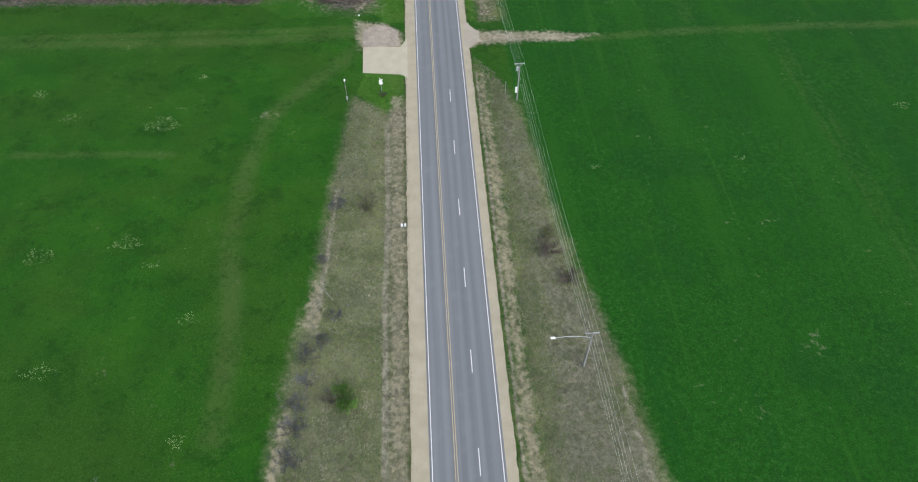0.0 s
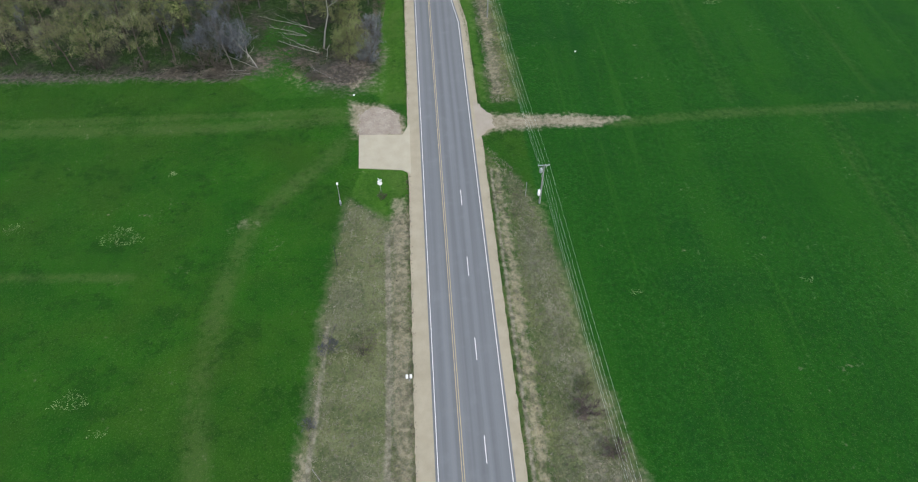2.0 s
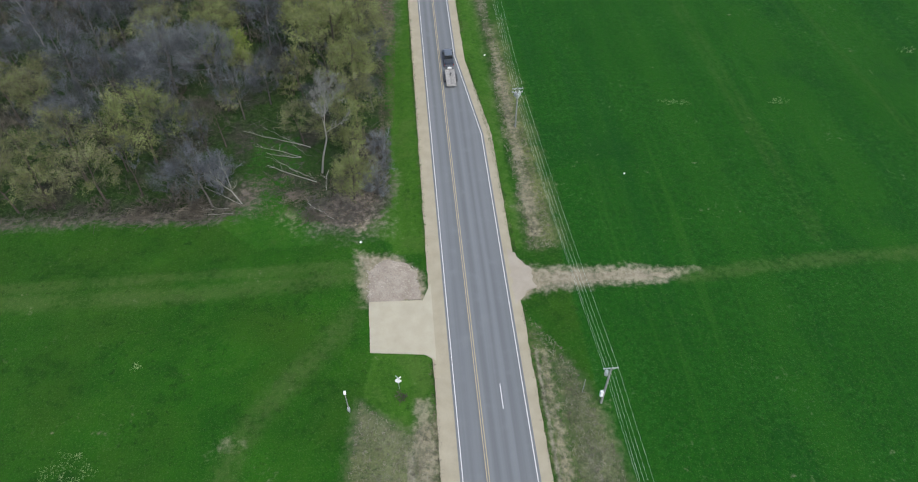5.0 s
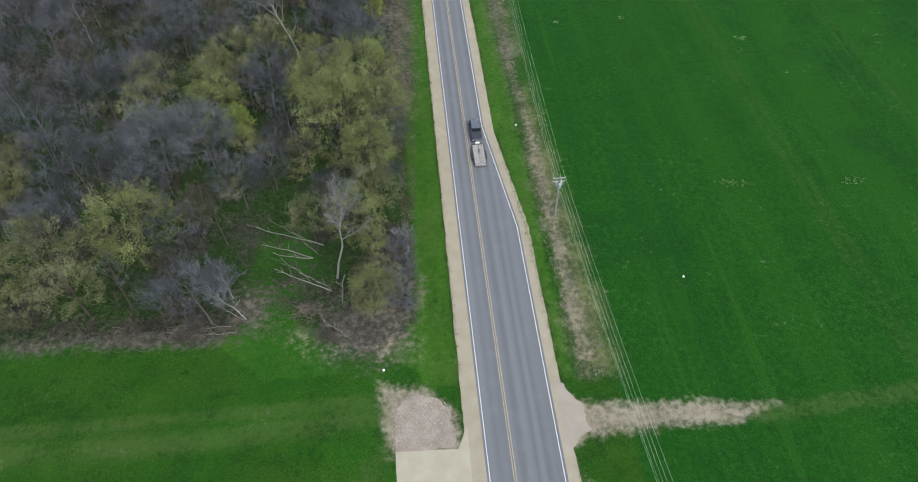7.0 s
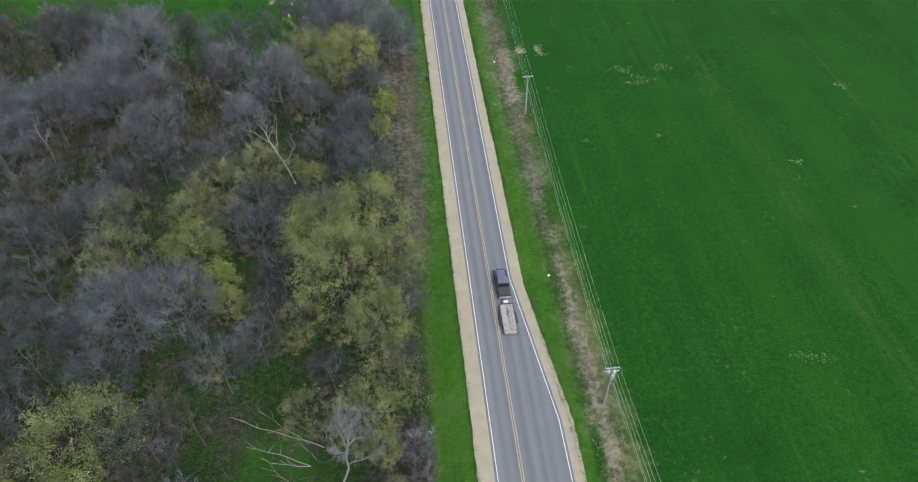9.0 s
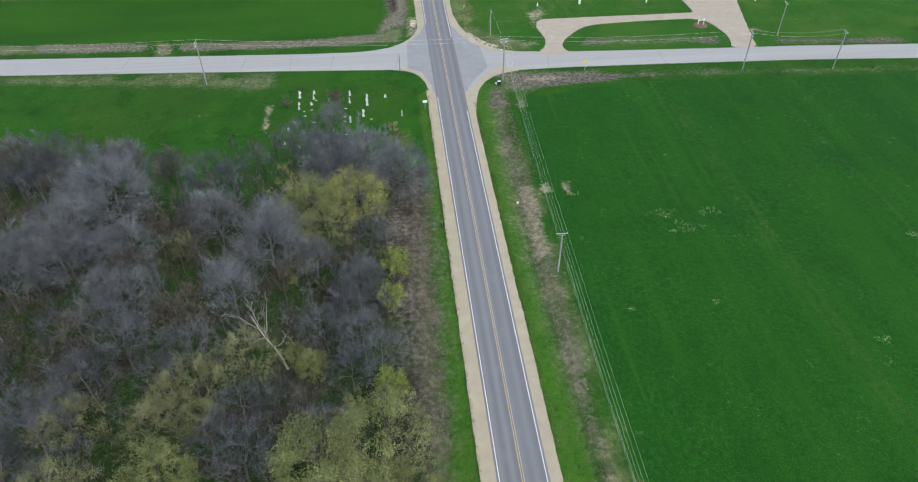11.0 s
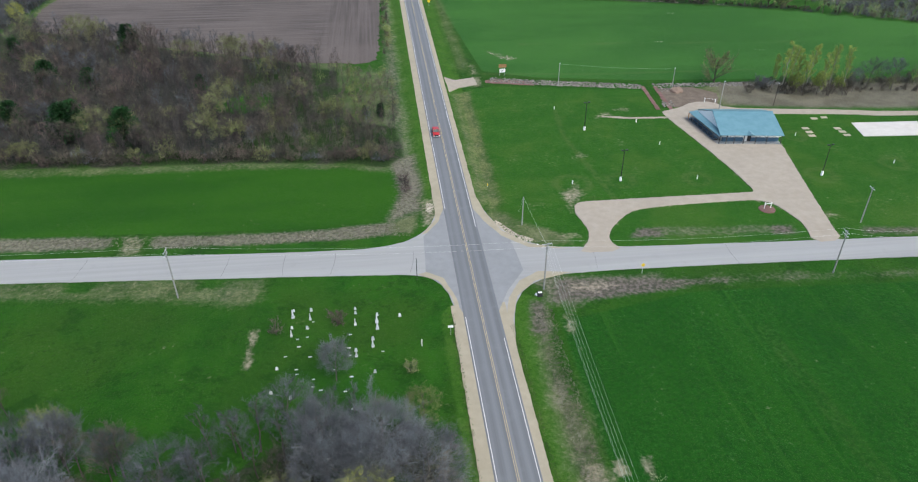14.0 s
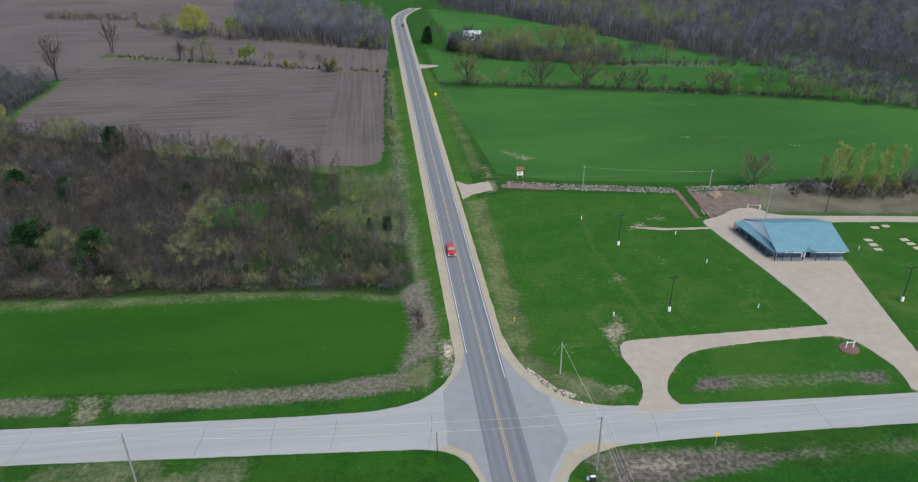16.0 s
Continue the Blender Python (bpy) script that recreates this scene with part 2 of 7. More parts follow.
def asphalt_material(name, a, b, wheel=True):
    t = Tree(name, 0.85, 0.3)
    pos = t.n.new("ShaderNodeSeparateXYZ")
    t.l.new(t.geo.outputs["Position"], pos.inputs[0])
    fine, mid, streak = t.noise(14, 3), t.noise(0.35, 4), t.noise(0.9, 4, (1, 0.012, 1))
    c = t.mix(t.ramp(streak, 0.36, 0.66), a, b)
    if wheel:  # lighter strip down the middle of every lane, darker wheel paths
        lane = t.math("SINE", t.math("MULTIPLY", pos.outputs["X"], 2 * math.pi / 1.6))
        c = t.mix(t.ramp(lane, -0.2, 1.0, 0, 0.3), c, tuple(1.18 * v for v in b))
        c = t.mix(t.ramp(lane, 0.1, -1.0, 0, 0.25), c, tuple(0.85 * v for v in a))
    c = t.mix(t.ramp(mid, 0.5, 0.75, 0, 0.35), c, tuple(1.15 * v for v in b))
    c = t.mix(t.ramp(fine, 0.35, 0.65, 0, 0.25), c, tuple(0.75 * v for v in a))
    return t.done(c, fine, 0.35, 0.01)


def varied(name, a, b, rough=0.9, scale=4.0, spec=0.2):
    """Tone varies from thing to thing and within it."""
    t = Tree(name, rough, spec)
    c = t.mix(t.random(), a, b)
    g = t.noise(scale, 4)
    c = t.mix(t.ramp(g, 0.35, 0.7, 0, 0.55), c, tuple(0.55 * v for v in a))
    return t.done(c, g, 0.3, 0.03)


def leafy(name, a, b, mottle=0.75, patch=0.30):
    t = Tree(name, 0.75, 0.25)
    isl = t.geo.outputs["Random Per Island"]
    c = t.mix(isl, a, b)
    c = t.mix(t.math("MULTIPLY", t.random(), 1.05 * mottle), c, tuple(0.62 * v for v in a))
    clump = t.noise(patch, 2)
    c = t.mix(t.ramp(clump, 0.50, 0.34, 0, mottle), c, tuple(0.45 * v for v in a))
    c = t.mix(t.ramp(clump, 0.52, 0.66, 0, 0.6), c, tuple(1.3 * v for v in b))
    t.bsdf.inputs["Subsurface Weight"].default_value = 0.0
    return t.done(c)


M = {
    "ground": ground_material(),
    "asphalt": asphalt_material("grey_asphalt", (0.130, 0.138, 0.148), (0.164, 0.172, 0.184)),
    "apron": gravel_material("pale_asphalt", (0.215, 0.224, 0.232), (0.243, 0.252, 0.260), 0.15),
    "sideroad": chip_seal_material("chip_seal", (0.266, 0.270, 0.268), (0.298, 0.302, 0.300)),
    "gravel": gravel_material("shoulder_gravel", (0.3021, 0.2697, 0.1976), (0.3534, 0.3181, 0.2394), 0.3),
    "sand": gravel_material("packed_sand", (0.352, 0.322, 0.246), (0.398, 0.368, 0.286), 0.2),
    "drive": gravel_material("drive_gravel", (0.3021, 0.2660, 0.2166), (0.3477, 0.3106, 0.2584), 0.3),
    "pale_sand": gravel_material("white_sand", (0.48, 0.46, 0.43), (0.54, 0.52, 0.49), 0.1),
    "tar": simple("tar", (0.10, 0.10, 0.105), (0.16, 0.16, 0.165), 2.0),
    "rubble": gravel_material("crushed_rubble", (0.24, 0.205, 0.17), (0.36, 0.315, 0.265), 0.7),
    "white_line": simple("road_white", (0.62, 0.62, 0.62), (0.78, 0.78, 0.78), 1.0),
    "yellow_line": simple("road_yellow", (0.36, 0.30, 0.165), (0.47, 0.395, 0.225), 1.0),
    "pole_wood": varied("weathered_pole", (0.25, 0.255, 0.25), (0.33, 0.335, 0.33)),
    "metal": simple("galvanised", (0.42, 0.44, 0.47), (0.55, 0.57, 0.6), 5, 0.45, 0.5, 0.6),
    "dark_metal": simple("dark_green_metal", (0.012, 0.020, 0.016), (0.02, 0.03, 0.025), 5, 0.5, 0.4),
    "wire": simple("aluminium_wire", (0.48, 0.51, 0.47), (0.62, 0.65, 0.6), 5, 0.5, 0.4),
    "white": simple("white_paint", (0.70, 0.71, 0.72), (0.82, 0.82, 0.82), 2, 0.6),
    "bark": varied("grey_bark", (0.075, 0.070, 0.064), (0.125, 0.118, 0.110)),
    "dark_bark": varied("dark_bark", (0.05, 0.043, 0.037), (0.09, 0.078, 0.068)),
    "pale_bark": varied("bleached_wood", (0.23, 0.225, 0.210), (0.34, 0.332, 0.312)),
}

# ---- building tools ----
def part(name, bm, material, parent=None, label=""):
    """Links a bmesh as one mesh object, under a thing where one is given."""
    me = bpy.data.meshes.new(name)
    bm.to_mesh(me)
    bm.free()
    mats = material if isinstance(material, (list, tuple)) else [material]
    for m in mats:
        me.materials.append(m)
    ob = new(name, me)
    if parent is not None:
        ob.parent = parent
    return tagged(ob, label)


def thing(name, label, category, m=None, group="", kind=""):
    """The Empty at the base of a thing."""
    ob = new(name)
    if m is not None:
        ob.matrix_basis = m
    return tagged(ob, label, category, group, kind)


def box(bm, x0, x1, y0, y1, z0, z1, bevel=0.0, m=None, mat=0):
    vs = [bm.verts.new((x, y, z)) for x in (x0, x1) for y in (y0, y1) for z in (z0, z1)]
    fs = [bm.faces.new([vs[i] for i in q]) for q in ((0, 1, 3, 2), (4, 6, 7, 5), (0, 4, 5, 1), (2, 3, 7, 6), (0, 2, 6, 4), (1, 5, 7, 3))]
    for f in fs:
        f.material_index = mat
    if bevel:
        es = list({e for f in fs for e in f.edges})
        out = bmesh.ops.bevel(bm, geom=es, offset=bevel, segments=2, affect="EDGES", profile=0.6)
        vs = list({v for f in out["faces"] for v in f.verts} | {v for v in vs if v.is_valid})
    if m is not None:
        bmesh.ops.transform(bm, matrix=m, verts=[v for v in vs if v.is_valid])
    return bm


def tube(bm, points, radii, sides=6, cap=True):
    """A tapered tube along the points."""
    rings = []
    for i, p in enumerate(points):
        a, b = points[max(i - 1, 0)], points[min(i + 1, len(points) - 1)]
        d = (Vector(b) - Vector(a))
        d = d.normalized() if d.length > 1e-6 else Vector((0, 0, 1))
        u = d.orthogonal().normalized()
        w = d.cross(u)
        rings.append([bm.verts.new(Vector(p) + radii[i] * (math.cos(k * math.tau / sides) * u + math.sin(k * math.tau / sides) * w)) for k in range(sides)])
    for r, s in zip(rings, rings[1:]):
        # match the nearest start so that the tube does not twist
        off = min(range(sides), key=lambda k: (r[0].co - s[k].co).length)
        for k in range(sides):
            bm.faces.new((r[k], r[(k + 1) % sides], s[(k + 1 + off) % sides], s[(k + off) % sides]))
    if cap:
        bm.faces.new(rings[0][::-1]), bm.faces.new(rings[-1])
    return bm


def inside(poly, x, y):
    hit = False
    for (x0, y0), (x1, y1) in zip(poly, poly[1:] + poly[:1]):
        if (y0 > y) != (y1 > y) and x < (x1 - x0) * (y - y0) / (y1 - y0) + x0:
            hit = not hit
    return hit


def signed(poly, X, Y):
    """Distance to a polygon's edge, positive inside, for arrays of places."""
    best, sign = np.full(X.shape, 1e9), np.full(X.shape, -1.0)
    for (x0, y0), (x1, y1) in zip(poly, poly[1:] + poly[:1]):
        dx, dy = x1 - x0, y1 - y0
        k = np.clip(((X - x0) * dx + (Y - y0) * dy) / (dx * dx + dy * dy + 1e-9), 0, 1)
        best = np.minimum(best, np.hypot(X - x0 - k * dx, Y - y0 - k * dy))
        if dy:
            flip = ((y0 > Y) != (y1 > Y)) & (X < dx * (Y - y0) / dy + x0)
            sign = np.where(flip, -sign, sign)
    return best * sign


def smooth(a, b, v):
    k = np.clip((v - a) / (b - a), 0, 1)
    return k * k * (3 - 2 * k)


def ground_z(x, y):
    """Height of the ground: ditches beside the road, slow swells elsewhere."""
    x, y = np.asarray(x, float), np.asarray(y, float)
    ditch = np.exp(-((x + 9.8) / 1.7) ** 2) + np.exp(-((x - 11.5 + 2.2 * smooth(165, 195, y)) / 1.8) ** 2)
    calm = smooth(9, 15, np.abs(y - 127)) * smooth(14, 26, np.abs(y - 318)) * smooth(4, 8, np.abs(y - 428)) * smooth(640, 600, y)
    swell = 0.16 * np.sin(x * 0.071 + 1.3) * np.sin(y * 0.053) + 0.08 * np.sin(x * 0.19 + y * 0.13)
    return -0.10 - 0.45 * ditch * calm + swell * smooth(14, 24, np.abs(x)) * smooth(300, 280, y)


def gz(x, y):
    return float(ground_z(x, y))


def outline(poly, step, ragged, seed=0):
    """The polygon's outline, cut into short pieces and frayed."""
    out = []
    for (x0, y0), (x1, y1) in zip(poly, poly[1:] + poly[:1]):
        n = max(1, int(math.hypot(x1 - x0, y1 - y0) / step))
        for i in range(n):
            x, y = x0 + (x1 - x0) * i / n, y0 + (y1 - y0) * i / n
            v = noise.noise_vector(Vector((x * 0.9, y * 0.9, seed))) + 0.6 * noise.noise_vector(Vector((x * 0.25, y * 0.25, seed + 9)))
            out.append((x + ragged * v.x, y + ragged * v.y))
    return out


def sheet(name, poly, z, material, label, category, step=0.8, ragged=0.0, seed=0, depth=0.35, parent=None):
    """A flat slab with that outline, its top at z."""
    pts = outline(poly, step, ragged, seed) if step else poly
    bm = bmesh.new()
    top = [bm.verts.new((x, y, z)) for x, y in pts]
    low = [bm.verts.new((x, y, z - depth)) for x, y in pts]
    f = bm.faces.new(top)
    f.normal_update()
    if f.normal.z < 0:
        f.normal_flip()
    for i in range(len(pts)):
        j = (i + 1) % len(pts)
        bm.faces.new((top[i], low[i], low[j], top[j]))
    bmesh.ops.triangulate(bm, faces=[f], ngon_method="EAR_CLIP")
    ob = part(name, bm, material, parent)
    return tagged(ob, label, category, kind="structure") if parent is None else ob

# ---- ground ----
def lines(spans):
    out = []
    for a, b, step in spans:
        n = max(1, round((b - a) / step))
        out += [a + (b - a) * i / n for i in range(n)]
    return out + [spans[-1][1]]


WOOD_A = [(-130, 153), (-60, 149.5), (-38, 148), (-33, 152), (-27, 148), (-17, 143), (-11.5, 149), (-11, 166), (-12, 200), (-12.5, 240),
          (-9, 262), (-9, 272), (-30, 276), (-44, 264), (-56, 264), (-70, 270), (-95, 280), (-130, 286)]
WOOD_B = [(-150, 378), (-82, 374), (-55, 373), (-27, 369), (-17, 366), (-12, 372), (-11, 440), (-17, 443), (-49, 455), (-93, 476), (-131, 497), (-165, 510)]
WOOD_B_FLOOR = [(-150, 378), (-82, 374), (-55, 373), (-27, 369), (-17, 366), (-12, 372), (-13, 392), (-30, 400), (-33, 446), (-49, 455), (-93, 476), (-131, 497), (-165, 510)]
WOOD_B_DARK = [(-150, 384), (-82, 382), (-60, 384), (-50, 400), (-60, 430), (-80, 466), (-131, 490), (-165, 505)]
PLOUGH = [(-166, 513), (-174, 545), (-174.5, 592), (-177.4, 600), (-177.4, 653), (-13, 588), (-16, 528), (-17.2, 470), (-18.4, 458), (-22, 453.5), (-30, 454), (-49, 458), (-93, 478)]
PLOUGH_FAR = [(-176, 664), (-128, 638), (-82, 616), (-13, 593), (-11, 648), (-100, 704), (-114, 745), (-122, 800), (-110, 890), (-240, 905), (-420, 1000), (-700, 900), (-600, 640), (-260, 600), (-178, 601), (-177.5, 655)]
FOREST_EAST = [(268, 466), (244, 505), (238, 545), (230, 580), (214, 599), (198, 590), (187, 577), (155, 628), (128, 668), (80, 754), (37, 804), (36, 980), (360, 980), (440, 720), (360, 440)]
SCRUB_EAST = [(199, 494), (191, 526), (190, 575), (198, 589), (214, 597), (229, 579), (237, 545), (243, 505), (266, 467), (240, 470)]
FOREST_WEST = [(-10, 652), (-9, 690), (-20, 745), (-108, 890), (-122, 800), (-112, 740), (-101, 700), (-60, 678), (-14, 642)]
GLADE = [(-41, 148), (-40.5, 172), (-32, 176), (-24, 169), (-22.5, 158), (-24, 150), (-22, 141), (-33, 141)]
LOOP = [(24.6, 318.5), (26.4, 321), (28.2, 323.3), (29.2, 328.1), (28.6, 332.2), (28.0, 336), (29.2, 340), (31.6, 340.9), (41, 340.9), (63, 340.7), (75, 340.7), (76.2, 340.8), (76.5, 342), (76.3, 349.8), (75.2, 362.3), (72.0, 387.7), (71.4, 394), (72.4, 395.2), (78.8, 397.5), (84.1, 401.5), (91.2, 401.3), (93.5, 395.4), (108, 393), (131, 389.5), (143, 386.4), (185, 384), (185, 381), (141, 383.2), (129, 386.2), (107, 389), (100, 390), (98.6, 387), (97.6, 367.7), (94.6, 356), (91.8, 344.4), (89.3, 334.1), (86.9, 324), (85.5, 316.5), (78.6, 316.5), (80.5, 324.7), (79.7, 329.4), (78.2, 334.4), (75.4, 336.6), (72, 336.9), (56, 336.7), (50, 336.4), (44.8, 335.7), (41, 334.3), (36.8, 330.3), (34, 326.6), (32.8, 322.8), (34.5, 318)]
AREAS = {
    "hay": (1.0, [[(-110, 374), (-13.5, 365), (-13.6, 352), (-16, 341.5), (-22, 335), (-93, 339), (-200, 346), (-200, 380)]]),
    "olive": (1.6, [[(12, 137), (17, 137), (15.6, 182), (14, 205), (13, 205), (12, 171)], [(7, 338), (11.5, 342), (13, 420), (8, 420)], [(7.8, -40), (7.8, 122), (10.5, 118), (12.2, 80), (12.6, -40)]]),
    "crop": (1.5, [[(27.6, -200), (27.4, 30), (23.8, 55), (21, 69), (18, 95), (16.5, 108), (15.5, 160), (14, 240), (15, 296), (45, 302), (140, 298), (400, 280), (400, -200)]]),
    # distant fields that get the grass tone with haze mixed in
    "hazed_down": (1.2, [[(12, 556), (53, 546), (130, 523), (177, 505), (260, 455), (220, 424), (120, 420), (75, 424), (38, 431), (20, 440)],
                   [(12, 650), (50, 620), (95, 593), (125, 585), (180, 576), (150, 534), (53, 552), (12, 566)],
                   [(24, 800), (80, 752), (128, 666), (187, 565), (196, 545), (160, 570), (95, 606), (30, 660)]]),
    "lawn": (1.2, [
                   GLADE, [(-72, 412), (-62, 409), (-52, 414), (-53, 422), (-63, 426), (-72, 421)],
                   [(8, 320), (130, 316), (170, 360), (150, 392), (96, 396), (70, 398), (72, 414), (22, 424), (7, 420)]]),
    "strip": (1.2, [
                   [(-11, 138), (-11.5, 200), (-12, 240), (-7.5, 266), (-8, 300), (-5, 305), (-5, 138)],
                   [(5, 196), (5, 300), (9, 306), (14, 302), (10, 280), (9, 240), (10, 200), (10, 137), (7.5, 137)],
                   [(-6, 340), (-12, 350), (-11, 440), (-13, 600), (-4, 600)], [(5, 340), (10, 345), (12, 560), (5, 640)],
                   [(-16, 113), (-14, 120), (-6, 119), (-6, 109), (-10, 106)], [(-22, 147), (-6, 137), (-6, 146), (-14, 150)]]),
    "dry": (2.0, [[(-5, -40), (-5, 110), (-10, 107), (-16.5, 112), (-18.6, 99), (-20, 80), (-21.4, 64), (-23.6, 53), (-25.6, 34), (-27, -40)],
                  [(11, -40), (11, 118), (13, 117), (16.5, 107), (18.2, 95), (19.6, 80), (21.4, 68.5), (24, 55), (26, 45), (27.5, 31), (28, -40)],
                  [(78, 398), (105, 397), (180, 393), (190, 408), (100, 418), (90, 412)],
                  [(-165, 652), (-100, 624), (-14, 586), (-14, 599), (-100, 642), (-165, 664)], [(-17.5, 336), (-9, 342), (-8, 352), (-9, 374), (-16, 369), (-13.2, 352)]]),
    "dry@0.74": (2.6, [[(10.5, 137), (17, 137), (15.6, 182), (14, 205), (14.4, 230), (14.2, 246), (14, 273), (13.4, 292), (9.6, 296), (7.7, 274), (7.9, 246), (8.2, 232), (9.6, 205), (10.3, 171)]]),
    "mauve@0.5": (3.0, [[(13.5, -40), (13.5, 60), (12.5, 90), (11.5, 118), (16, 106), (19, 76), (24, 56), (28, 30), (28, -40)], [(10.5, 137), (16, 137), (13.8, 182), (13, 205), (14.4, 240), (14, 292), (9, 296), (7.4, 274), (7.4, 240), (9.6, 205), (10.3, 171)]]),
    "mauve": (2.0, [[(36, 323), (76, 320), (77, 326), (42, 328)], [(92, 318), (128, 315), (128, 319), (93, 322)], [(-17.5, 336), (-7, 342), (-8, 380), (-12, 600), (-16, 600), (-16, 369)], [(-110, 340), (-16, 338), (-16, 328), (-110, 330)], [(12, 312), (100, 306), (100, 300), (12, 296)]]),
    "dry@0.58": (2.0, [[(7.6, -40), (7.6, 126), (12.5, 118), (12.5, -40)]]),
    "dry@0.36": (1.5, [[(48, 308), (130, 302), (130, 299), (48, 304)]]),
    "dry@0.14": (5.0, [[(12, 328), (40, 345), (74, 345), (70, 396), (72, 412), (24, 422), (10, 420)], [(84, 322), (130, 318), (165, 362), (150, 380), (102, 388), (96, 352)]]),
    "dry@0.5": (3.0, [[(11.6, 440), (10.6, 560), (14.6, 560), (16.4, 440)], [(-34, 398), (-13, 390), (-13, 446), (-34, 450)]]),
    "dry@0.52": (3.0, [[(-8.5, 345), (-14, 350), (-15, 372), (-24, 373), (-20, 400), (-17, 440), (-16, 458), (-15, 528), (-13, 590), (-9.5, 590), (-9.2, 440)]]),
    "dry@0.44": (5.0, [SCRUB_EAST]),
    "mauve@0.8": (3.0, [SCRUB_EAST, [(108, 583), (165, 573), (166, 584), (112, 594)]]),
    "dry@0.59": (2.0, [[(-182, 645), (-100, 616), (-14, 585), (-14, 600), (-100, 646), (-182, 674)], [(-180, 505), (-162, 510), (-171, 545), (-172, 603), (-182, 603)], [(-165, 504), (-93, 470), (-49, 449), (-30, 444), (-30, 454), (-49, 462), (-93, 483), (-165, 518)], [(108, 584), (165, 574), (166, 583), (112, 593)]]),
    "dry@0.47": (1.6, [[(-150, 372), (-82, 369), (-55, 368), (-27, 365), (-16, 362), (-14, 368), (-27, 372), (-55, 375), (-82, 377), (-150, 381)]]),
    "dry@0.9": (1.3, [[(-71, 336), (-49, 335), (-31, 334.8), (-16, 336.5), (-9.5, 341.5), (-11.5, 331.5), (-24, 330.2), (-48, 330.4), (-71, 331.4)], [(-160, 341.5), (-95, 338.6), (-80, 337), (-80, 332.4), (-95, 333), (-160, 337)]]),
    "dry@0.7": (1.6, [
                  [(-11.5, 340), (-9.5, 350), (-10, 380), (-15, 366), (-14, 348)]]),
    "dry@0.56": (2.0, [[(-120, 318), (-60, 310), (-47, 307), (-43, 309), (-43, 317), (-120, 323)]]),
    "dry@-0.9": (1.0, [[(-57, 314.6), (-52.6, 314.4), (-52.6, 317.4), (-57, 317.6)], [(-84, 316), (-79, 316), (-79, 320), (-84, 320)]]),
    "dry@0.66": (1.6, [[(6, 338), (9, 342), (15, 333), (24, 326.5), (24, 322), (14, 322), (8, 328)], [(7, 338), (11.5, 342), (13, 420), (8, 420)]]),
    "dry@0.62": (2.0, [ [(7, 345), (10, 350), (12, 400), (8, 410)],
                  [(12, 311), (40, 309), (40, 305.5), (28, 304), (14, 297)], [(5, 340), (9, 344), (10, 420), (6, 420)]]),
    "line": (0.45, [[(-10.1, -40), (-9.95, 40), (-10.2, 60), (-9.8, 80), (-10.1, 104), (-9.2, 104), (-8.9, 80), (-9.3, 60), (-9.0, 40), (-9.2, -40)], [(8.9, -40), (9.5, -40), (9.2, 118), (8.7, 118)], [(-20.6, 60), (-19.5, 72), (-18.8, 86), (-18.2, 86), (-18.9, 72), (-19.8, 60)], [(25.4, 30), (24.2, 45), (24.8, 45), (26, 30)]]),
    "straw@0.78": (0.9, [[(-9.0, -40), (-9.0, 112), (-6.2, 112), (-6.2, -40)], [(9.6, -40), (12.2, -40), (11, 118), (9.2, 118)]]),
    "straw@0.5": (4.0, [[(-24, 143), (-24.5, 151), (-20.7, 154), (-16.5, 166), (-12, 166), (-11.4, 153), (-13.8, 142)], [(-30, 147), (-27, 153), (-25, 150), (-26, 146)]]),
    "straw": (1.2, [[(-22.5, 58), (-21, 66), (-19, 64), (-20, 56)], [(-26, 30), (-23.5, 44), (-22.5, 44), (-24, 30)],
                    [(11.4, 140), (13.6, 140), (12.6, 190), (11.6, 196)], [(10, 240), (12.6, 240), (12.8, 262), (10.6, 262)]]),
    "dry@-0.8": (1.5, [[(11.4, 206), (13, 214), (14, 209), (13, 203)], [(12.2, 252), (14.6, 250), (14, 244), (12, 245)], [(12, 276), (11.6, 300), (17, 301), (15, 288), (14, 278)], [(10.4, 150), (11.2, 162), (12.6, 158), (11.6, 148)]]),
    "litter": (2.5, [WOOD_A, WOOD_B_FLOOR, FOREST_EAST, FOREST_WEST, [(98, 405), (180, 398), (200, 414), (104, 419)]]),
    "litter@-0.46": (6.0, [GLADE]),
    "litter@-0.9": (6.0, [[(-72, 412), (-62, 408), (-52, 414), (-53, 423), (-63, 427), (-72, 421)]]),
    "leaves@0.72": (2.2, [[(-130, 150.5), (-60, 148.6), (-40, 147.8), (-40, 149.4), (-60, 151), (-130, 154)]]),
    "leaves@0.66": (3.5, [[(-13, 197), (-14.5, 214), (-18, 234), (-19, 256), (-13, 266), (-9.5, 272), (-6.9, 266), (-7.4, 240), (-8.8, 205), (-11, 194)],
                     [(-14, 346), (-10, 352), (-11, 366), (-14, 364)]]),
    "soil": (3.0, [[(95, 399), (108, 395), (131, 391.5), (185, 386.5), (192, 408), (100, 418), (97, 409)]]),
    "dry@0.45": (1.2, [[(37, 323.4), (76, 320.6), (77, 325), (42, 327.6)]]),
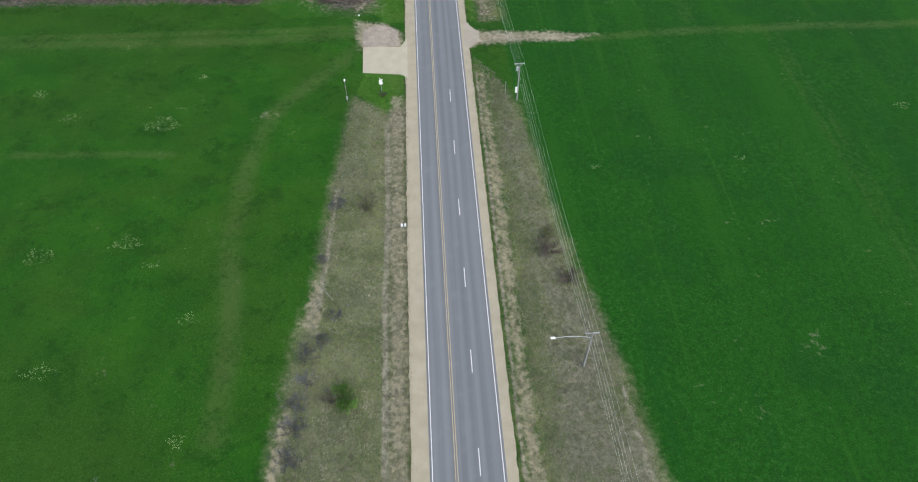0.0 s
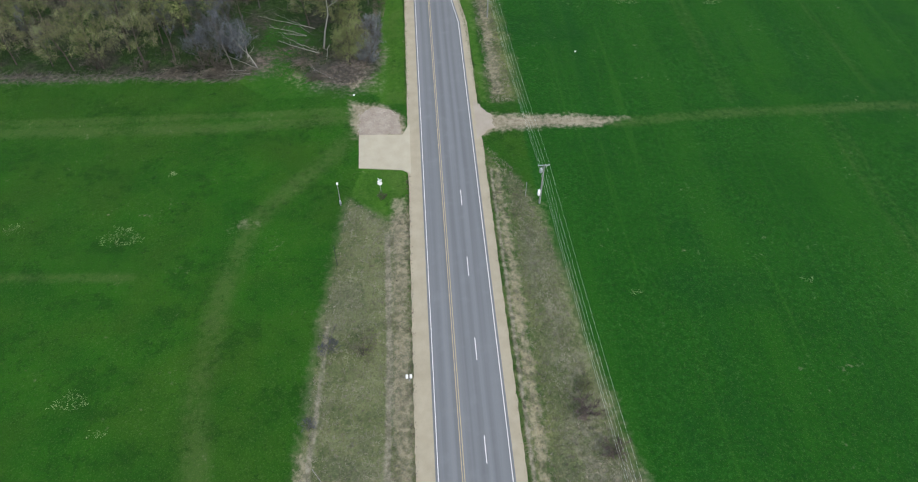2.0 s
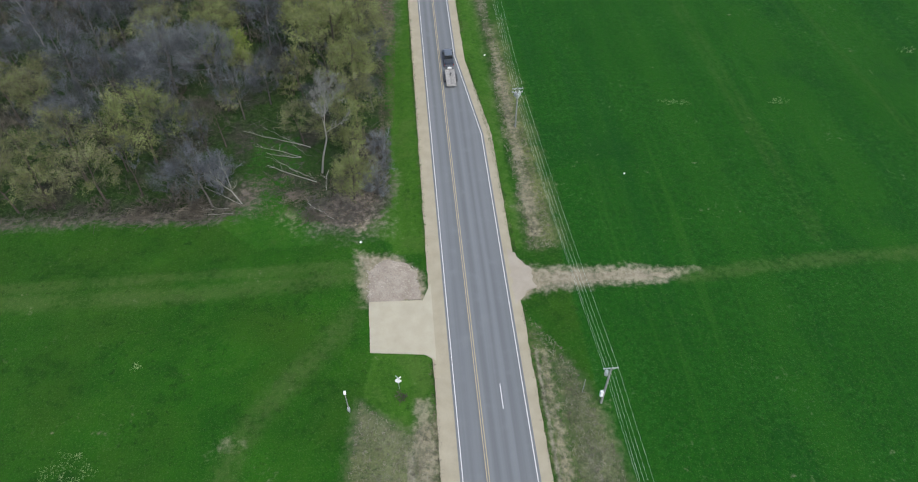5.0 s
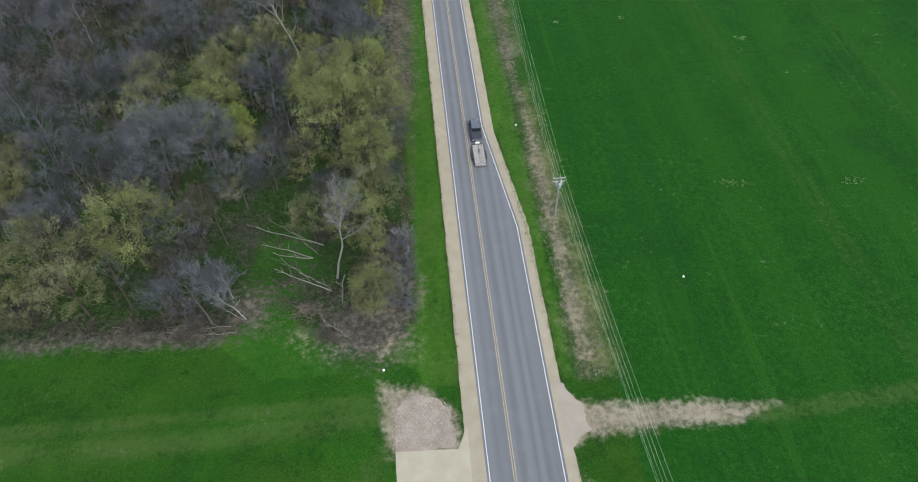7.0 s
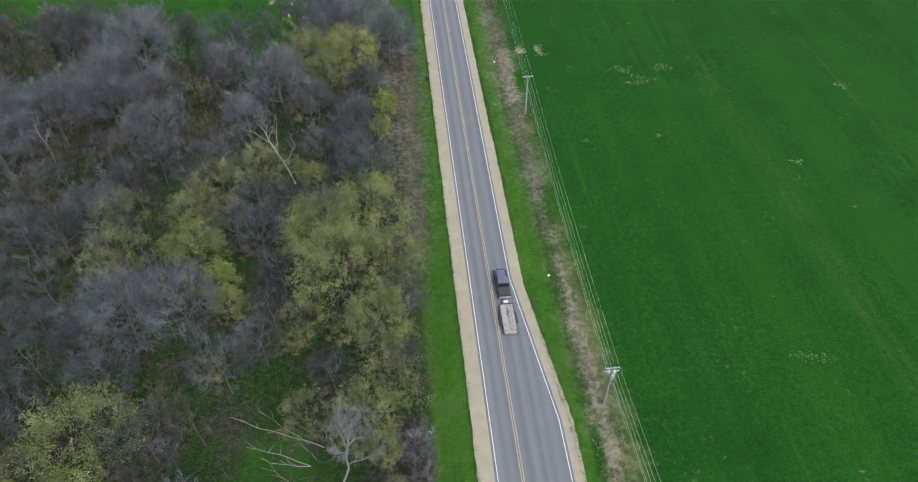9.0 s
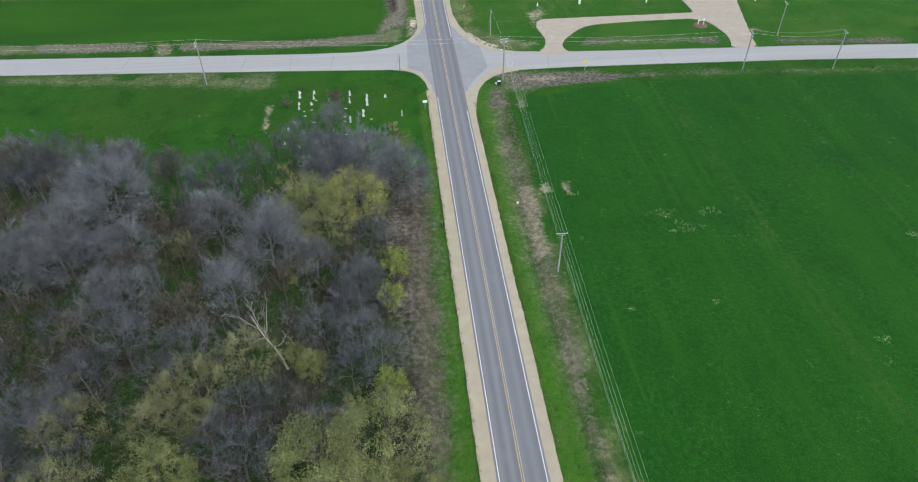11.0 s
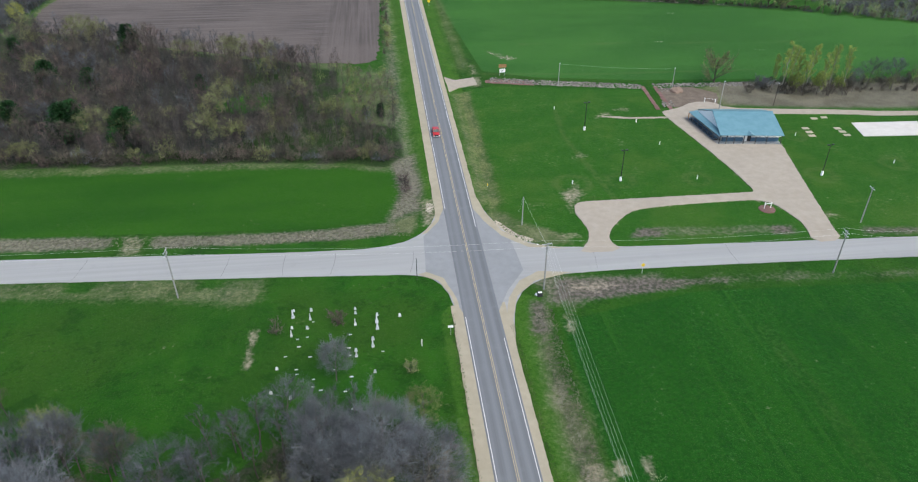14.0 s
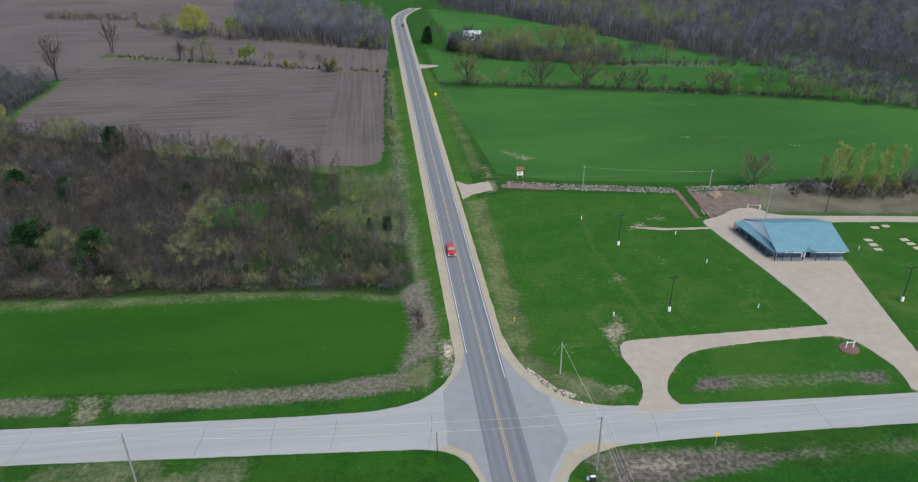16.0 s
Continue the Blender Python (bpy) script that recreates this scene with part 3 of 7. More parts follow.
    "leaves@0.7": (1.2, [[(37, 323.4), (46, 322.6), (46.5, 326.6), (41, 327.4)], [(71, 321), (77, 320.6), (77.5, 324.6), (72, 325)], [(92, 318.4), (128, 315.4), (128, 318.6), (93, 321.8)], [(15, 302), (17, 309.4), (30, 308.6), (44, 306.6), (56, 305.4), (44, 303.6), (24, 301.6)], [(8.5, 293), (10, 303), (13.5, 303), (13, 292)]]),
    "leaves@0.8": (4.0, [[(-24, 143), (-24.5, 151), (-20.7, 154), (-16.5, 166), (-12, 166), (-11.4, 153), (-13.8, 142)], [(-40, 150), (-38, 158), (-33, 156), (-34, 150)]]),
    # ground painted dark as the shade beneath woods, hedge and copse
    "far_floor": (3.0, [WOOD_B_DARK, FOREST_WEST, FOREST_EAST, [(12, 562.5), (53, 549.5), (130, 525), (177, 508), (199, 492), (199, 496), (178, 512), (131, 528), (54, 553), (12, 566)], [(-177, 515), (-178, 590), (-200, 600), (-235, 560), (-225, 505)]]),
    "far_floor@-0.9": (3.0, [[(-72, 412), (-62, 408), (-52, 414), (-53, 423), (-63, 427), (-72, 421)]]),
    "dirt@0.95": (1.5, [[(7, 137.6), (8.6, 134.8), (12, 133.1), (18, 132.4), (27, 131.8), (37, 130.8), (31, 128.9), (17.8, 128.6), (11, 128.4), (8.6, 127.4), (7, 125.4)], [(-17, 138.6), (-11, 137.6), (-6.2, 133.8), (-6.2, 127.8), (-16, 128)]]),
    "dirt@0.58": (1.3, [LOOP, [(-9.5, 347), (-5, 347), (-5, 336), (-9, 334)]]),
    "dirt@0.62": (0.8, [[(14.7, 262.4), (16.6, 262.4), (16.8, 259.4), (14.8, 259.2)], [(19.4, 262), (20.9, 262), (20.8, 257.8), (19.3, 257.8)], [(-44.4, 300), (-42.6, 300), (-42.8, 289), (-44.6, 289)]]),
    "dirt@0.5": (1.4, [[(25, 462), (30, 459), (36, 453.5), (32, 450.5), (27, 456)], [(116, 509.5), (120, 508.5), (119, 507)], [(94, 467.8), (98, 467), (97, 465.4)], [(131, 453.6), (135, 452.4), (133, 451.2)], [(15.6, 437), (15.2, 447), (18.4, 447), (18, 437)]]),
    "dirt@0.6": (1.6, [[(-19, 146), (-17.2, 142), (-15, 143), (-14, 147)], [(-78.5, 337.5), (-72.6, 336.5), (-72, 328.5), (-77, 329)], [(18, 305), (20, 308), (27, 307.6), (30, 306), (24, 304)],
                      [(27, 336), (33, 345), (32, 351), (27, 346)], [(14.5, 424), (15.5, 434), (18.5, 434), (18, 424)], [(35, 365), (40, 366), (38, 369)], [(48, 392), (56, 394), (54, 397)],
                      [(21, 327), (26, 327), (27, 325), (22, 324.8)], [(54, 398.5), (62, 396.6), (62, 399.6)], [(-36, 105.4), (-31, 107), (-33.6, 109)], [(84, 327), (92, 326), (90, 330)], [(16, 298), (17.6, 299), (17, 292), (15.4, 292)]]),
}


TRACKS = [(1.3, [(12.5, 440), (12.2, 500), (11.2, 556)]), (1.3, [(15, 436), (14.6, 500), (13.6, 556)]), (2.8, [(-33, 40), (-33.2, 56.6), (-35.8, 75.3), (-35.2, 94.1), (-32.5, 106.7), (-27, 115), (-20, 123), (-16, 129)]), (2.4, [(-110, 134.5), (-75, 133.5), (-46, 132.7), (-16, 133.9)]), (1.2, [(-110, 136.8), (-60, 136.4), (-18, 136.5)]), (0.9, [(-80, 99), (-50, 97)]),
          (2.0, [(34, 129.4), (55.3, 130.7), (84, 130.7), (140, 130)]), (0.7, [(76.8, 40), (74.5, 128)]), (0.5, [(79.2, 40), (77, 128)]), (0.5, [(58, 135), (52, 290)]), (0.4, [(60, 135), (54, 290)]), (0.5, [(88, 135), (80, 290)]),
          (1.0, [(40, 340), (36, 380), (38, 400)]), (1.2, [(20, 437), (60, 432), (120, 430)]), (1.0, [(40, 470), (160, 460)])]
TRACKS += [(1.7, [(cx + r * math.cos(a), cy + r * math.sin(a)) for a in np.linspace(0, math.tau, 15)]) for cx, cy, r in ((44.2, 350.8, 3.4), (98.5, 347.7, 3.6), (64.6, 349.4, 3.2), (31.2, 350.6, 4.5), (122, 352, 3.2), (104.5, 372.5, 3.0))]


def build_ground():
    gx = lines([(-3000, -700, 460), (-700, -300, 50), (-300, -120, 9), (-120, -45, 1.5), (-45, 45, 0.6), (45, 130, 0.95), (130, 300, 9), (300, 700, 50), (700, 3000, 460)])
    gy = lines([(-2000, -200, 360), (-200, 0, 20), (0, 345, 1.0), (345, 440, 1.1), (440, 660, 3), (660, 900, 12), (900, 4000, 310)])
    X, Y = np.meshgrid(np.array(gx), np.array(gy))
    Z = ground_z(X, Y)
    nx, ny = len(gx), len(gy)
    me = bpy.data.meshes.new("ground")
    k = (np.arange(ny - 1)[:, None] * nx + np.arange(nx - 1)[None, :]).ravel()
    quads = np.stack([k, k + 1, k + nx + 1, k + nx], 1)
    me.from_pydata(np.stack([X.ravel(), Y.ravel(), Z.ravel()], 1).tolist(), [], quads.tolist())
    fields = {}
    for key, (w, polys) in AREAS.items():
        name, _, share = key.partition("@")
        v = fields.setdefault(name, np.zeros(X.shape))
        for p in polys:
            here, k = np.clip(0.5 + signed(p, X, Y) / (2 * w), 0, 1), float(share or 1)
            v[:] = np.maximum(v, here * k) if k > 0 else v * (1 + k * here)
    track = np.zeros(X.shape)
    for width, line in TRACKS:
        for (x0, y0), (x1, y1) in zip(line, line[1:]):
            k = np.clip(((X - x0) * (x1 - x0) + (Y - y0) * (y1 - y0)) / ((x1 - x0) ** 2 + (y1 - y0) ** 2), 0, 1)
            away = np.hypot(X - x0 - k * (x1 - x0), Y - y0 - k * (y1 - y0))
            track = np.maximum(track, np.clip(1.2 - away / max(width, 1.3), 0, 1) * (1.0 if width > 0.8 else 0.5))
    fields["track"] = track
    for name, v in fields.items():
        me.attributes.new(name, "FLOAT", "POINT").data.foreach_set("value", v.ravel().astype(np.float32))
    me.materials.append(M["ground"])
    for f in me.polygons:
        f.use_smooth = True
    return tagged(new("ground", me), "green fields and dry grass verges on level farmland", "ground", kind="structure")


build_ground()


# ---- roads ----
def right_line(y):
    """The white line on the right side: the extra lane ends between 166 and 192 m."""
    return 6.25 if y < 166 else 3.22 if y > 192 else 6.25 - 3.03 * (y - 166) / 26


def centre(y):
    """The road runs straight and bends off to the right far away."""
    return 0.0 if y < 745 else 0.0043 * (y - 745) ** 2


ROAD_Y = lines([(-120, 160, 4), (160, 200, 2), (200, 740, 10), (740, 806, 3)])


def ribbon(name, left, right, ys, z, material, label="", category="", ragged=(0, 0), depth=0.25, parent=None, seed=1, crown=0.0):
    """A strip along the road between two offsets."""
    bm = bmesh.new()
    prev = None
    for y in ys:
        a, b = centre(y) + left(y), centre(y) + right(y)
        a += ragged[0] * (noise.noise((y * 0.8, seed, 0)) + 0.7 * noise.noise((y * 0.2, seed, 4)))
        b += ragged[1] * (noise.noise((y * 0.8, seed, 8)) + 0.7 * noise.noise((y * 0.2, seed, 12)))
        row = [bm.verts.new(p) for p in ((a, y, z - depth), (a, y, z), (b, y, z), (b, y, z - depth))]
        if prev:
            for i in range(3):
                bm.faces.new((prev[i], prev[i + 1], row[i + 1], row[i]))
        prev = row
    bmesh.ops.recalc_face_normals(bm, faces=bm.faces)
    up = [f for f in bm.faces if abs(f.normal.z) > 0.9]
    if up and up[0].normal.z < 0:
        bmesh.ops.reverse_faces(bm, faces=bm.faces)
    ob = part(name, bm, material, parent)
    return tagged(ob, label, category, kind="structure") if parent is None else ob


road = ribbon("road", lambda y: -3.55, lambda y: right_line(y) + 0.38, ROAD_Y, 0.06, M["asphalt"], "grey asphalt two-lane country road with worn wheel paths", "road", depth=0.3)
fine_y = lines([(-120, 690, 0.7), (690, 806, 3)])
NS = lambda a, b: [y for y in fine_y if a <= y <= b]
for seg, (a, b) in enumerate(((-120, 303), (334, 806))):
    ribbon("shoulder_west", lambda y: -5.75 - 0.3 * math.exp(-((y - 60) / 60) ** 2), lambda y: -3.5, NS(a, b), 0.03, M["gravel"], "tan gravel road shoulder with a ragged grass edge", "shoulder", ragged=(0.17, 0), seed=3 + seg)
    ribbon("shoulder_east", lambda y: right_line(y) + 0.3, lambda y: max(right_line(y) + 1.9, 5.3 if y < 230 else 5.1), NS(a, b), 0.03, M["gravel"], "tan gravel road shoulder with a ragged grass edge", "shoulder", ragged=(0, 0.18), seed=7 + seg)


def stripes(name, x, w, spans, material, label):
    ob = None
    bm = bmesh.new()
    for a, b in spans:
        ys = [y for y in ROAD_Y if a < y < b]
        prev = None
        for y in [a] + ys + [b]:
            c = centre(y) + (x(y) if callable(x) else x)
            row = [bm.verts.new((c - w / 2, y, 0.067)), bm.verts.new((c + w / 2, y, 0.067))]
            if prev:
                bm.faces.new((prev[0], prev[1], row[1], row[0]))
            prev = row
    return part(name, bm, material, road, label)


for dx in (-0.15, 0.15):
    stripes("yellow_line", dx, 0.09, [(-120, 307), (307, 806)], M["yellow_line"], "double yellow centre line")
stripes("edge_line", lambda y: -3.2, 0.09, [(-120, 299)], M["white_line"], "white edge line")
stripes("edge_line", lambda y: -3.2, 0.09, [(341, 806)], M["white_line"], "white edge line")
stripes("edge_line", right_line, 0.09, [(-120, 292)], M["white_line"], "white edge line")
stripes("edge_line", right_line, 0.09, [(332, 806)], M["white_line"], "white edge line")
for k in range(-10, 5):
    y = 49.9 + 15.3 * k
    stripes("lane_dash", 3.13, 0.10, [(y - 1.9, y + 1.9)], M["white_line"], "white lane dash")

def rounded(poly, times=2):
    """Cuts the corners off an outline."""
    for _ in range(times):
        poly = [(a[0] + (b[0] - a[0]) * k, a[1] + (b[1] - a[1]) * k) for a, b in zip(poly, poly[1:] + poly[:1]) for k in (0.25, 0.75)]
    return poly


CR = lambda x: 318.3 - 0.072 * x
SIDE = [(-700, CR(-700) + 4.4), (-200, CR(-200) + 4.4), (-60, CR(-60) + 4.6), (-26, 325.2), (-15.5, 326.3), (-9.9, 330.0), (-6.2, 336), (-5.2, 344), (5.4, 344), (6.4, 338.6), (9.1, 329.5), (14.4, 323.4), (22.7, 320.6), (60, CR(60) + 4.2), (110, 316), (200, CR(200) + 4.2), (700, CR(700) + 4.2),
        (700, CR(700) - 4.2), (200, CR(200) - 4.2), (110, 308), (60, CR(60) - 3.6), (20.4, 311.6), (12.7, 309.4), (8.1, 304.6), (6.0, 297), (5.2, 290), (-5.2, 290), (-4.6, 296), (-5.2, 305.4), (-7.4, 311.6), (-11.6, 314.4), (-26, 315.6), (-60, CR(-60) - 4.4), (-200, CR(-200) - 4.4), (-700, CR(-700) - 4.4)]
sheet("side_road", rounded(SIDE, 1), 0.02, M["sideroad"], "pale chip-sealed side road crossing the highway", "road", step=1.0, ragged=0.12)
sheet("apron", [(-9.3, 329.2), (-9.8, 314.0), (-6, 309), (-3.4, 300), (-3.4, 342), (-5.5, 335)], 0.045, M["apron"], "worn grey asphalt apron at the crossroads", "road", step=0.8, ragged=0.06)
sheet("apron", [(3.5, 300), (6.4, 306.5), (11.0, 313.4), (10.4, 325.4), (6.4, 332), (3.4, 341)], 0.045, M["apron"], "worn grey asphalt apron at the crossroads", "road", step=0.8, ragged=0.06)
for x0, bend in ((-84, 0.5), (-53, 0.3), (-40, -0.6), (-30, 0.4), (-13.2, 0.8), (27, 0.3), (58, -0.4)):
    pts_ = [(x0 + bend * math.sin(k * 2.2) + 0.25 * noise.noise((x0, k * 3.0, 0)) + k * 0.5, CR(x0) - 3.9 + 7.8 * k) for k in np.linspace(0, 1, 14)]
    sheet("tar_seam", pts_ + [(x + 0.075, y) for x, y in pts_[::-1]], 0.026, M["tar"], "thin dark tar-sealed crack across the side road", "crack", step=0, depth=0.02)
CORNERS = [[(5.0, 288), (5.9, 297), (8.0, 304.6), (12.6, 309.3), (21, 311.5), (14, 312.6), (9.4, 309.6), (6.2, 304), (4.2, 296), (3.7, 288)], [(-5.0, 288), (-4.6, 296), (-5.1, 305.4), (-7.3, 311.5), (-11.5, 314.3), (-9.6, 315), (-6.2, 312.4), (-4.2, 305), (-3.65, 296), (-3.65, 288)],
           [(5.3, 346), (6.3, 338.6), (9.0, 329.6), (14.3, 323.5), (22, 320.7), (14, 322), (8.6, 327.4), (5.2, 335), (3.7, 346)], [(-5.2, 346), (-6.1, 336), (-9.8, 330), (-8.4, 330.6), (-5, 336), (-3.65, 346)]]
for poly in CORNERS:
    sheet("corner_gravel", poly, 0.047, M["gravel"], "tan gravel strip round the crossroads corner", "shoulder", step=0.7, ragged=0.1)
sheet("field_entrance", [(-15.0, 128.7), (-14.8, 119.7), (-7.0, 118.7), (-5.4, 117.5), (-5.4, 131.5), (-6.8, 128.3)], 0.045, M["sand"], "smooth tan sand pad of a field entrance", "driveway", step=0.8, ragged=0.05)
sheet("rubble_patch", [(-15.0, 128.7), (-14.9, 134.8), (-12.5, 136.8), (-10, 136.2), (-7.4, 134.4), (-7.1, 128.4)], 0.03, M["rubble"], "rough patch of crushed grey rubble beside the pad", "driveway", step=0.3, ragged=0.5)
sheet("farm_track", [(7.2, 137.4), (8.6, 136), (9.6, 134.4), (10.6, 133), (10.4, 131), (10.8, 129.6), (9.4, 128.5), (8.3, 127.2), (7.2, 126.2)], 0.034, M["drive"], "sandy farm track mouth fading into the crop", "driveway", step=0.3, ragged=0.5)


sheet("car_park", rounded(LOOP, 1), 0.035, M["drive"], "tan gravel drive looping to a gravel car park", "driveway", step=0.8, ragged=0.2)
sheet("drive_stub", [(5.5, 435), (9, 431.2), (16, 433.4), (16.5, 426), (9.5, 423.6), (6, 420)], 0.035, M["drive"], "short gravel entrance onto the highway", "driveway", step=0.6, ragged=0.2)
sheet("drive_stub", [(5, 596), (15, 600), (15, 602.5), (5, 606)], 0.035, M["drive"], "short gravel entrance onto the highway", "driveway", step=0.6, ragged=0.2)
sheet("sand_court", [(126.6, 379.4), (147.4, 378.2), (145.6, 368.2), (124.4, 369.6)], 0.04, M["pale_sand"], "pale white sand court on the lawn", "court", step=0.8, ragged=0.05)
sheet("sand_path", [(51.6, 393.6), (60, 391.6), (71.8, 390.8), (71.8, 389.6), (60, 390.4), (51.6, 392.6)], 0.03, M["drive"], "thin worn sandy path across the lawn", "path", step=0.5, ragged=0.35)
for x, y in ((110.3, 377.2), (109.9, 374.4), (109.4, 371.8), (119.9, 376), (120, 373.6), (120, 371.1), (117, 384), (120.5, 384.5)):
    sheet("sand_pit", [(x - 1, y - 0.7), (x + 1, y - 0.8), (x + 1.1, y + 0.6), (x - 0.9, y + 0.7)], 0.04, M["sand"], "small worn sand pit in the lawn", "pit", step=0.4, ragged=0.1)

# ---- trees ----
rng = np.random.default_rng(7)


class Soup:
    """Loose geometry that becomes one mesh."""

    def __init__(self):
        self.v, self.f = [], []

    def tube(self, pts, radii, sides):
        base = len(self.v)
        for i, p in enumerate(pts):
            d = np.subtract(pts[min(i + 1, len(pts) - 1)], pts[max(i - 1, 0)])
            d = d / (np.linalg.norm(d) + 1e-9)
            u = np.cross(d, (0.31, 0.95, 0.05) if abs(d[1]) < 0.9 else (1, 0, 0))
            u /= np.linalg.norm(u)
            w = np.cross(d, u)
            for k in range(sides):
                a = math.tau * k / sides
                self.v.append(tuple(np.add(p, radii[i] * (math.cos(a) * u + math.sin(a) * w))))
        for i in range(len(pts) - 1):
            for k in range(sides):
                a, b = base + i * sides, base + (i + 1) * sides
                self.f.append((a + k, a + (k + 1) % sides, b + (k + 1) % sides, b + k))

    def tris(self, arr):
        """arr: n x 3 x 3"""
        base = len(self.v)
        self.v += [tuple(p) for p in arr.reshape(-1, 3)]
        self.f += [(base + 3 * i, base + 3 * i + 1, base + 3 * i + 2) for i in range(len(arr))]

    def mesh(self, name, material):
        me = bpy.data.meshes.new(name)
        me.from_pydata([tuple(float(c) for c in p) for p in self.v], [], self.f)
        me.materials.append(material)
        return me


def unit(n):
    d = rng.normal(size=(n, 3))
    return d / np.linalg.norm(d, axis=1)[:, None]


def sprigs(at, towards, length, width):
    """Thin tapering twigs from the given places."""
    n = len(at)
    side = np.cross(towards, unit(n))
    side /= np.linalg.norm(side, axis=1)[:, None] + 1e-9
    return np.stack([at - side * width, at + side * width, at + towards * length[:, None]], 1)


def leaflets(at, size):
    n = len(at)
    u, w = unit(n), unit(n)
    s = size * rng.uniform(0.6, 1.3, (n, 1))
    return np.stack([at - u * s * 0.6, at + u * s * 0.6, at + w * s], 1)


def grow(h, r, limbs=8, branches=6, twigs=22, leaves=0, leaf=0.2, low=0.3, trunk_r=0.2, lean=0.05, twig_len=0.9, twig_w=0.022, stems=1, upright=0.5, clumps=0, puff=40, branch_r=0.035):
    """A broadleaved tree: trunk and limbs in one soup, twigs and leaves in the other."""
    wood, crown = Soup(), Soup()
    tips, dirs = [], []
    for _ in range(stems):
        off = rng.normal(0, 0.25 * (stems > 1), 2)
        drift = rng.normal(0, lean, 2) * h + off * 3
        pts = [np.array([off[0] + drift[0] * k * k, off[1] + drift[1] * k * k, h * 0.86 * k]) + np.append(rng.normal(0, 0.02 * h * k, 2), 0) for k in np.linspace(0, 1, 6)]
        wood.tube(pts, [trunk_r * (1.15 - k) + 0.02 for k in np.linspace(0, 1, 6)], 7)
        for i in range(limbs):
            k = low + (0.97 - low) * (i + rng.uniform(0, 0.8)) / limbs
            j = min(int(k * 5), 4)
            start = pts[j] + (pts[j + 1] - pts[j]) * (k * 5 - j)
            az = 2.4 * i + rng.uniform(-0.5, 0.5)
            reach = r * (1.0 - 0.95 * max(0, k - 0.45)) * rng.uniform(0.75, 1.05)
            rise = upright * reach * rng.uniform(0.6, 1.5) + 0.2 * k * reach
            end = start + np.array([math.cos(az) * reach, math.sin(az) * reach, rise])
            mid = start + (end - start) * 0.5 + np.array([0, 0, -0.10 * reach]) + rng.normal(0, 0.06 * reach, 3)
            limb = [start, start + (mid - start) * 0.5 + rng.normal(0, 0.04 * reach, 3), mid, mid + (end - mid) * 0.5 + rng.normal(0, 0.05 * reach, 3), end]
            lr = trunk_r * 0.45 * (1.2 - k)
            wood.tube(limb, [lr + 0.02, lr * 0.8 + 0.015, lr * 0.6 + 0.012, lr * 0.4 + 0.01, 0.012], 4)
            for b in range(branches):
                q = 0.25 + 0.75 * (b + rng.uniform(0, 0.9)) / branches
                m = min(int(q * 4), 3)
                s0 = limb[m] + (limb[m + 1] - limb[m]) * (q * 4 - m)
                d = (end - start) / (np.linalg.norm(end - start) + 1e-9) + 0.9 * unit(1)[0] + np.array([0, 0, 0.45])
                d /= np.linalg.norm(d)
                ln = reach * rng.uniform(0.28, 0.5)
                s1 = s0 + d * ln * 0.55 + rng.normal(0, 0.05 * ln, 3)
                s2 = s0 + d * ln + np.array([0, 0, 0.10 * ln]) + rng.normal(0, 0.08 * ln, 3)
                crown.tube([s0, s1, s2], [branch_r, branch_r * 0.7, branch_r * 0.28], 3)
                t = rng.uniform(0.1, 1.0, twigs)
                at = np.where(t[:, None] < 0.55, s0 + (s1 - s0) * (t / 0.55)[:, None], s1 + (s2 - s1) * ((t - 0.55) / 0.45)[:, None])
                dd = d + 0.95 * unit(twigs) + np.array([0, 0, 0.25])
                dd /= np.linalg.norm(dd, axis=1)[:, None]
                tips.append(at), dirs.append(dd)
    if clumps:  # puffs of fine twigs over the crown's upper shell
        top = h * (0.86 + 0.10 * upright)
        mid_z = top * (low + 0.98) * 0.5
        c = unit(clumps * 2)
        c = c[c[:, 2] > -0.45][:clumps] * np.array([r, r, top - mid_z]) * rng.uniform(0.62, 1.0, (1, 1)) + np.array([0, 0, mid_z])
        c += rng.normal(0, 0.10 * r, c.shape)
        for p in c:
            n = int(puff * rng.uniform(0.5, 1.5))
            away = p - np.array([0, 0, mid_z * 0.8])
            away /= np.linalg.norm(away) + 1e-9
            tips.append(p + rng.normal(0, 0.11 * r, (n, 3)))
            d = away + 0.75 * unit(n) + np.array([0, 0, 0.3])
            dirs.append(d / np.linalg.norm(d, axis=1)[:, None])
    at, dd = np.concatenate(tips), np.concatenate(dirs)
    ln = rng.uniform(0.4, 1.2, len(at)) * twig_len
    crown.tris(sprigs(at, dd, ln, twig_w))
    ends = at + dd * (ln * 0.6)[:, None]
    more = dd + 0.9 * unit(len(dd))
    more /= np.linalg.norm(more, axis=1)[:, None]
    crown.tris(sprigs(at + dd * (ln * 0.45)[:, None], more, ln * 0.6, twig_w * 0.8))
    foliage = Soup()
    if leaves:
        pick = rng.integers(0, len(ends), leaves)
        foliage.tris(leaflets(ends[pick] + rng.normal(0, 0.22, (leaves, 3)), leaf))
    return wood, crown, foliage


